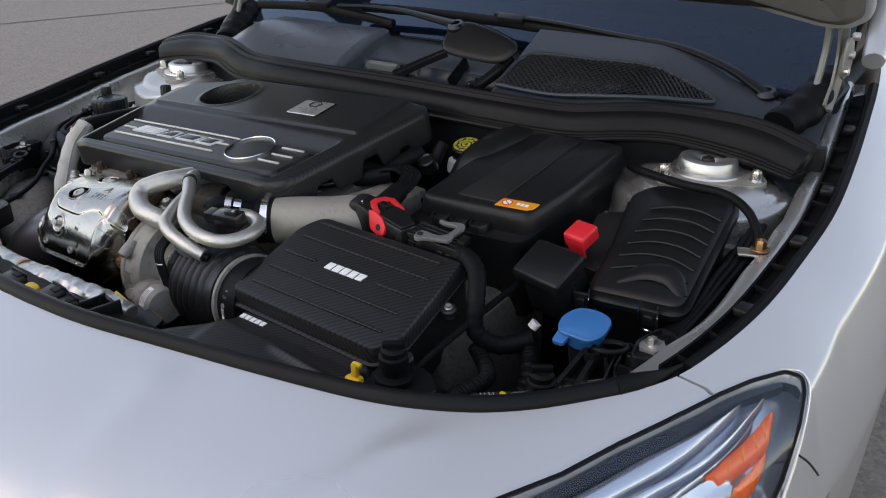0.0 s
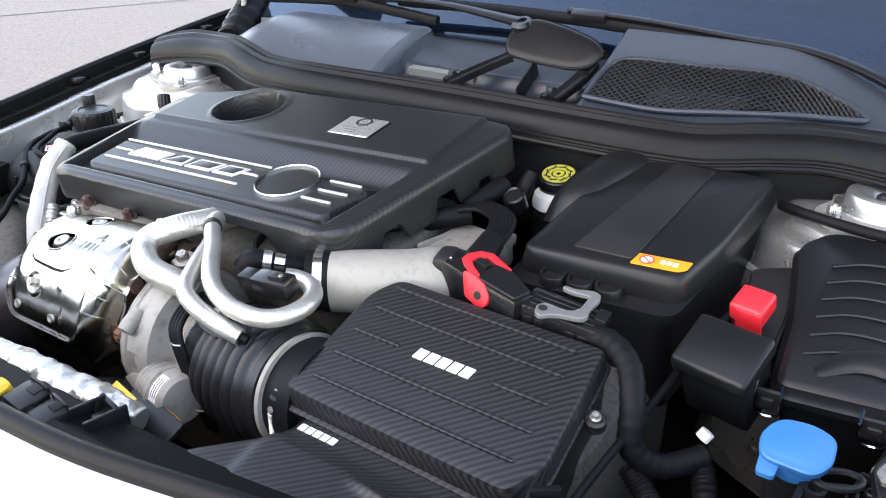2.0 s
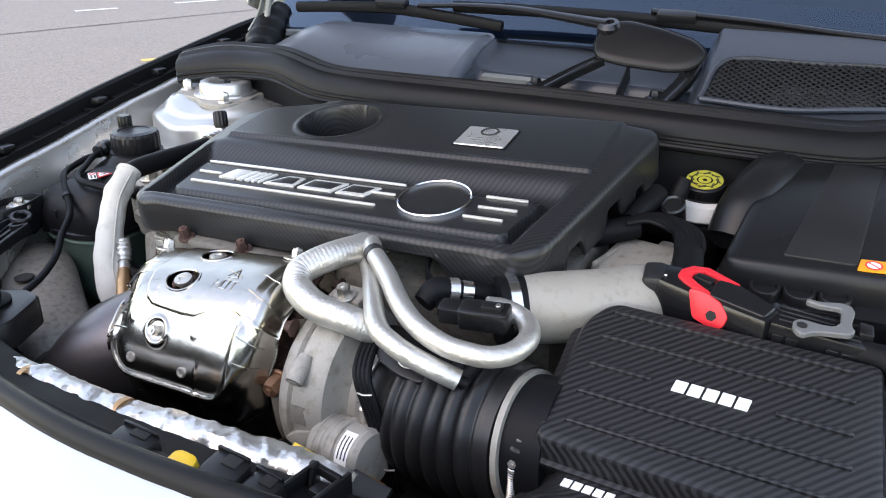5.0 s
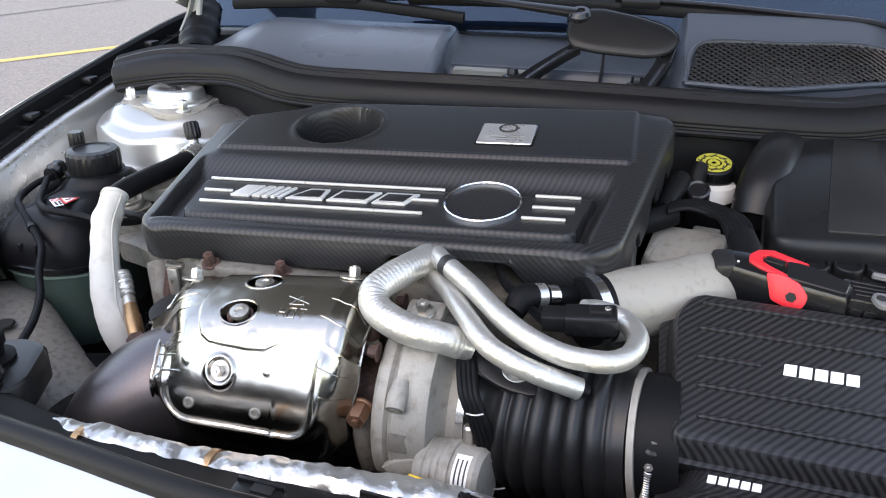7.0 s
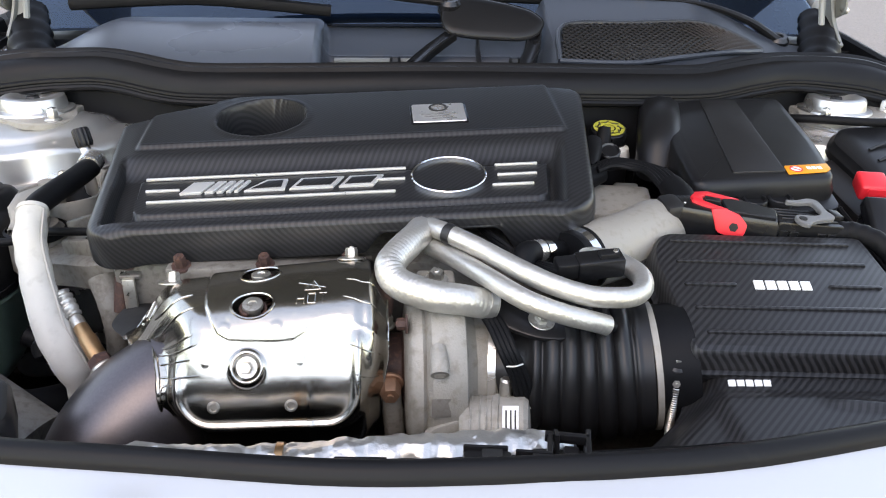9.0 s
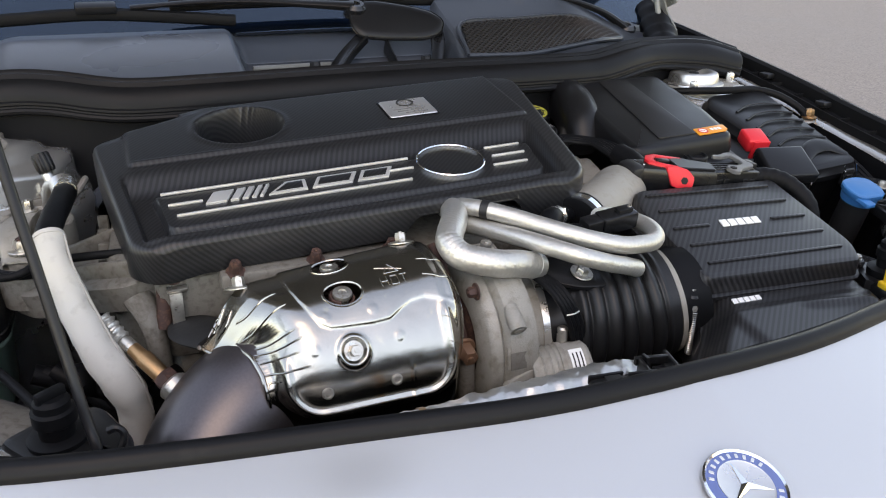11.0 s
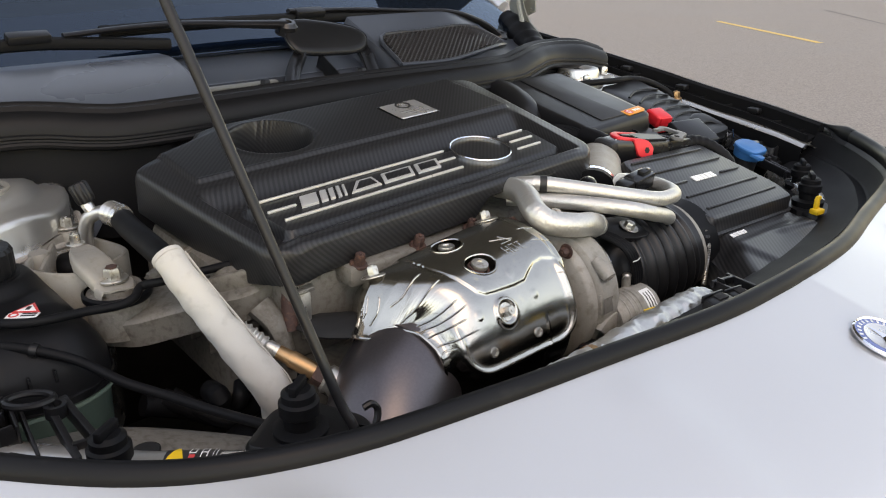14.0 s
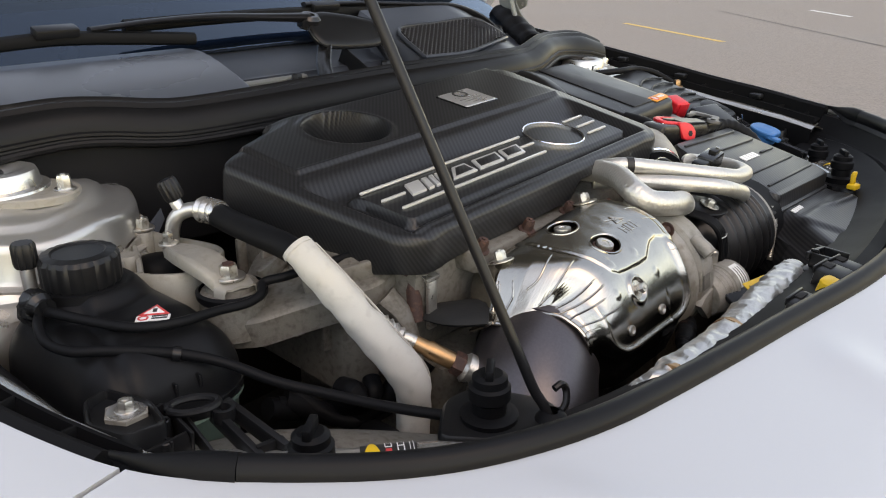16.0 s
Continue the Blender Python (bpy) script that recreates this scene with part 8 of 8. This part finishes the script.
part("pipe", tube([(-0.476, -0.120, 0.76), (-0.478, -0.130, 0.80), (-0.476, -0.140, 0.838), (-0.466, -0.152, 0.850), (-0.455, -0.170, 0.852)], 0.0078, 16, 8), M_alu, acl)
part("valve", moved(lathe([(0.0065, 0), (0.0065, 0.014), (0.005, 0.016), (0, 0.016)], 16), toward((-0.470, -0.146, 0.848), (-0.482, -0.136, 0.885))), M_alu, acl)
vc = []
L_ = lathe([(0.0088, 0.0), (0.0100, 0.004), (0.0100, 0.020), (0.0085, 0.023), (0, 0.023)], 48)
for x, y, z in L_[0]:
    k = 1 + (0.05 if math.sin(math.atan2(y, x) * 12) > 0 else -0.05)
    vc.append((x * k, y * k, z))
part("valve_cap", moved((vc, L_[1]), toward((-0.4727, -0.1430, 0.862), (-0.484, -0.132, 0.90))), M_plastic, acl, "ribbed black valve cap")
part("ferrule", tube([(-0.458, -0.166, 0.852), (-0.4545, -0.195, 0.853)], 0.0128, 20, 12, ribs=lambda q: 1 + 0.09 * math.sin(q * 620)), M_alu, acl, "crimped bright ferrule")
part("hose", tube([(-0.4545, -0.188, 0.850), (-0.459, -0.225, 0.849), (-0.465, -0.28, 0.850), (-0.468, -0.325, 0.848), (-0.464, -0.355, 0.832)], 0.0125, 20, 8), M_rubber, acl, "thick black rubber hose")
SLEEVE = tube([(-0.4665, -0.332, 0.850), (-0.462, -0.360, 0.829), (-0.453, -0.382, 0.804), (-0.444, -0.399, 0.781), (-0.433, -0.415, 0.757), (-0.419, -0.425, 0.729), (-0.411, -0.420, 0.690), (-0.415, -0.418, 0.63)], [0.0148, 0.0155, 0.0160, 0.0165, 0.0175, 0.0180, 0.0165, 0.0165], 28, 10)
SLEEVE = [(x + 0.0022 * noise.noise((x * 60, y * 60, z * 60)), y + 0.0016 * noise.noise((x * 60 + 7, y * 60, z * 60)), z + 0.0008 * noise.noise((x * 120, y * 120, z * 120))) for x, y, z in SLEEVE[0]], SLEEVE[1]
slv = part("sleeve", SLEEVE, M_cloth, acl, "sewn greyish white heat sleeve")
part("frayed_edge", tube([(-0.4668, -0.3295, 0.8515), (-0.4662, -0.3335, 0.8485)], [0.0150, 0.0156], 28, 3, ribs=lambda q: 1 + 0.02 * math.sin(q * 4000)), M_cloth, slv)
part("seam", tube([(-0.452, -0.339, 0.854), (-0.447, -0.368, 0.833), (-0.437, -0.390, 0.808), (-0.427, -0.407, 0.785), (-0.416, -0.424, 0.760), (-0.401, -0.431, 0.731), (-0.395, -0.425, 0.690)], 0.0013, 6, 8), M_seam, slv, "sewn seam")
acl.location += Vector((0.007, -0.010, 0.003))
v2 = base("service_valve", "small capped service valve on the inner wing", "valve", -0.632, -0.182, 0.83)
part("stem", moved(can(0.006, 0.03), T(-0.632, -0.178, 0.822)), M_alu, v2)
part("cap", moved((vc, L_[1]), T(-0.632, -0.178, 0.846)), M_plastic, v2, "ribbed black cap")

# ---- engine mount ----
em = base("engine_mount", "cast aluminium engine mount with a bolted pressed bracket", "engine mount", -0.49, -0.18, 0.76)
# open cast box: an outer wall with posts, a divider and a rubber core
WALL = [(0.0030, -0.060), (0.0030, -0.002), (0.0015, 0.0), (-0.0015, 0.0), (-0.0030, -0.002), (-0.0030, -0.060)]
box_ = [(-0.5208, -0.1186, 0.809), (-0.4794, -0.0798, 0.809), (-0.4704, -0.1175, 0.809), (-0.4543, -0.1801, 0.809), (-0.4702, -0.2085, 0.809), (-0.5188, -0.2245, 0.809), (-0.5530, -0.1750, 0.809)]
housing = part("housing", sweep(box_ + box_[:2], WALL, 6), M_castpale, em, "pale cast box housing")
part("divider", sweep([(-0.5087, -0.1133, 0.808), (-0.5286, -0.1579, 0.808), (-0.5433, -0.1866, 0.808)], WALL, 4), M_castpale, housing)
# near-black floor: the shade inside the box is put into its colour
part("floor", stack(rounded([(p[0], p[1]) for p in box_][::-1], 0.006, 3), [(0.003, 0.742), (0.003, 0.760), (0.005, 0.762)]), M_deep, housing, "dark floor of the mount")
core = Vector((-0.4906, -0.1249, 0.793))
part("rubber_core", moved(lathe([(0.026, -0.05), (0.026, -0.010), (0.020, -0.002), (0.009, 0.002), (0, 0.002)], 28), T(*core)), M_rubber, em)
for q in ((-0.4819, -0.0856, 0.811), (-0.5312, -0.1413, 0.811)):
    part("post", moved(lathe([(0.011, -0.05), (0.011, -0.002), (0.010, 0.0), (0, 0.0)], 20), T(*q)), M_castpale, housing)
part("code_line", block(-0.5332, -0.1592, 0.793, 0.024, 0.0012, 0.004, 0.0004, rz=-34), M_castdark, housing, "stamped code shown as a bar")
ARM = [((-0.4955, -0.1637, 0.817), 0.01), ((-0.5034, -0.2042, 0.825), 0.018), ((-0.5093, -0.2427, 0.829), 0.022), ((-0.5085, -0.2624, 0.825), 0.022), ((-0.5026, -0.2681, 0.815), 0.024), ((-0.5008, -0.2779, 0.809), 0.026), ((-0.5035, -0.2940, 0.808), 0.02)]
vs, fs = [], []
for i, (p, w) in enumerate(ARM):
    a, b = ARM[max(0, i - 1)][0], ARM[min(len(ARM) - 1, i + 1)][0]
    d = Vector((b[0] - a[0], b[1] - a[1])).normalized()
    for u, dz in ((-1, -0.010), (-1, -0.002), (-0.85, 0.001), (-0.5, 0.0), (0, 0.001), (0.5, 0.0), (0.85, 0.001), (1, -0.002), (1, -0.010)):
        vs.append((p[0] - d.y * u * w * 0.8, p[1] + d.x * u * w * 0.8, p[2] + dz))
for i in range(len(ARM) - 1):
    for k in range(8):
        a = 9 * i + k
        fs.append((a, a + 9, a + 10, a + 1))
part("bracket", folded((vs, fs), 0.002), M_castpale, em, "pressed bracket with turned-down edges", sharp=60)
FT = (-0.4973, -0.2707, 0.805)
part("foot", moved(lathe([(0.031, -0.05), (0.031, -0.010), (0.029, -0.006), (0.024, -0.005), (0.024, 0.0), (0, 0.0)], 36), T(*FT)), M_castdark, em)
part("rubber_ring", moved(lathe([(0.032, -0.014), (0.034, -0.011), (0.034, -0.006), (0.031, -0.004)], 36), T(*FT)), M_rubber, em)
for q, mm, r in (((-0.4997, -0.2717, 0.811), M_bolt, 0.0090), ((-0.4991, -0.1678, 0.819), M_bolt, 0.0060), ((-0.4806, -0.0832, 0.812), M_bolt, 0.0075), ((-0.5260, -0.0884, 0.812), M_bolt, 0.0080)):
    part("bolt", moved(hexhead(r, 0.011, 1.7), T(*q)), mm, em)
part("star_socket", moved(can(0.0060, 0.0022, 0.0004, 6), T(*Vector((-0.4997, -0.2717, 0.811))) @ T(0, 0, 0.0128)), M_rust, em, "rusty star socket of the bolt")
part("plug", moved(can(0.0085, 0.007, 0.001, 16), T(*(-0.5291, -0.0913, 0.819))), M_rust, em, "dark red plug on the mount")
arm_top = rounded([(-0.530, -0.268), (-0.505, -0.308), (-0.455, -0.338), (-0.405, -0.374), (-0.370, -0.372), (-0.368, -0.215), (-0.42, -0.205), (-0.465, -0.238), (-0.50, -0.240)], 0.012, 4)
am_ = part("engine_arm", moved(stack(arm_top, [(0.006, -0.034), (0.0, -0.030), (0.0, -0.003), (0.003, 0.0), (0.010, 0.001)]), Matrix.Translation((-0.45, -0.29, 0.790)) @ Matrix.Rotation(radians(-14), 4, "Y") @ Matrix.Translation((0.45, 0.29, 0))), M_castdark, em, "grimy cast arm to the engine")
part("web", join(block(-0.415, -0.345, 0.806, 0.090, 0.008, 0.020, 0.003, ry=-14, rz=-38), block(-0.42, -0.26, 0.808, 0.090, 0.008, 0.018, 0.003, ry=-14, rz=10)), M_castdark, am_)
part("leg", tube([(-0.395, -0.372, 0.785), (-0.386, -0.388, 0.765), (-0.382, -0.397, 0.735), (-0.382, -0.40, 0.71)], [0.016, 0.013, 0.011, 0.012], 10, 6, flat=0.8), M_castdark, am_)
em.location += Vector((0.008, -0.005, 0.007))
# pump and pipes low at the right
pm = base("coolant_pipe", "black coolant hose with a steel band low in the bay", "hose", -0.50, -0.44, 0.66)
part("hose", tube([(-0.60, -0.40, 0.66), (-0.54, -0.43, 0.675), (-0.49, -0.455, 0.69), (-0.455, -0.445, 0.68), (-0.43, -0.40, 0.66)], 0.020, 16, 8), M_rubber, pm)
part("band", tube([(-0.498, -0.4515, 0.6885), (-0.490, -0.455, 0.6905)], 0.0212, 20, 2), M_chrome, pm)
sb_ = base("subframe_casting", "dusty grey casting low at the front corner", "casting", -0.55, -0.42, 0.68)
part("arm", tube([(-0.66, -0.36, 0.70), (-0.58, -0.42, 0.712), (-0.50, -0.47, 0.70), (-0.43, -0.50, 0.68)], [0.05, 0.055, 0.05, 0.04], 14, 8, flat=0.4), M_castdark, sb_)
# flat near-black disc drawn for the shade in the hole
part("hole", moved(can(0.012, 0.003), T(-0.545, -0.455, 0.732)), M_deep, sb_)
for k in range(4):
    piece("engine_bay_hose", tube([(-0.36 - 0.03 * k, -0.41 + 0.01 * k, 0.72), (-0.39 - 0.02 * k, -0.40, 0.69 + 0.01 * k), (-0.43, -0.37 + 0.01 * k, 0.67), (-0.47 - 0.01 * k, -0.33, 0.70)], 0.009 + 0.002 * (k % 2), 12, 8), M_rubber, "black hose deep between engine and wing", "hose", "hoses deep in the bay")
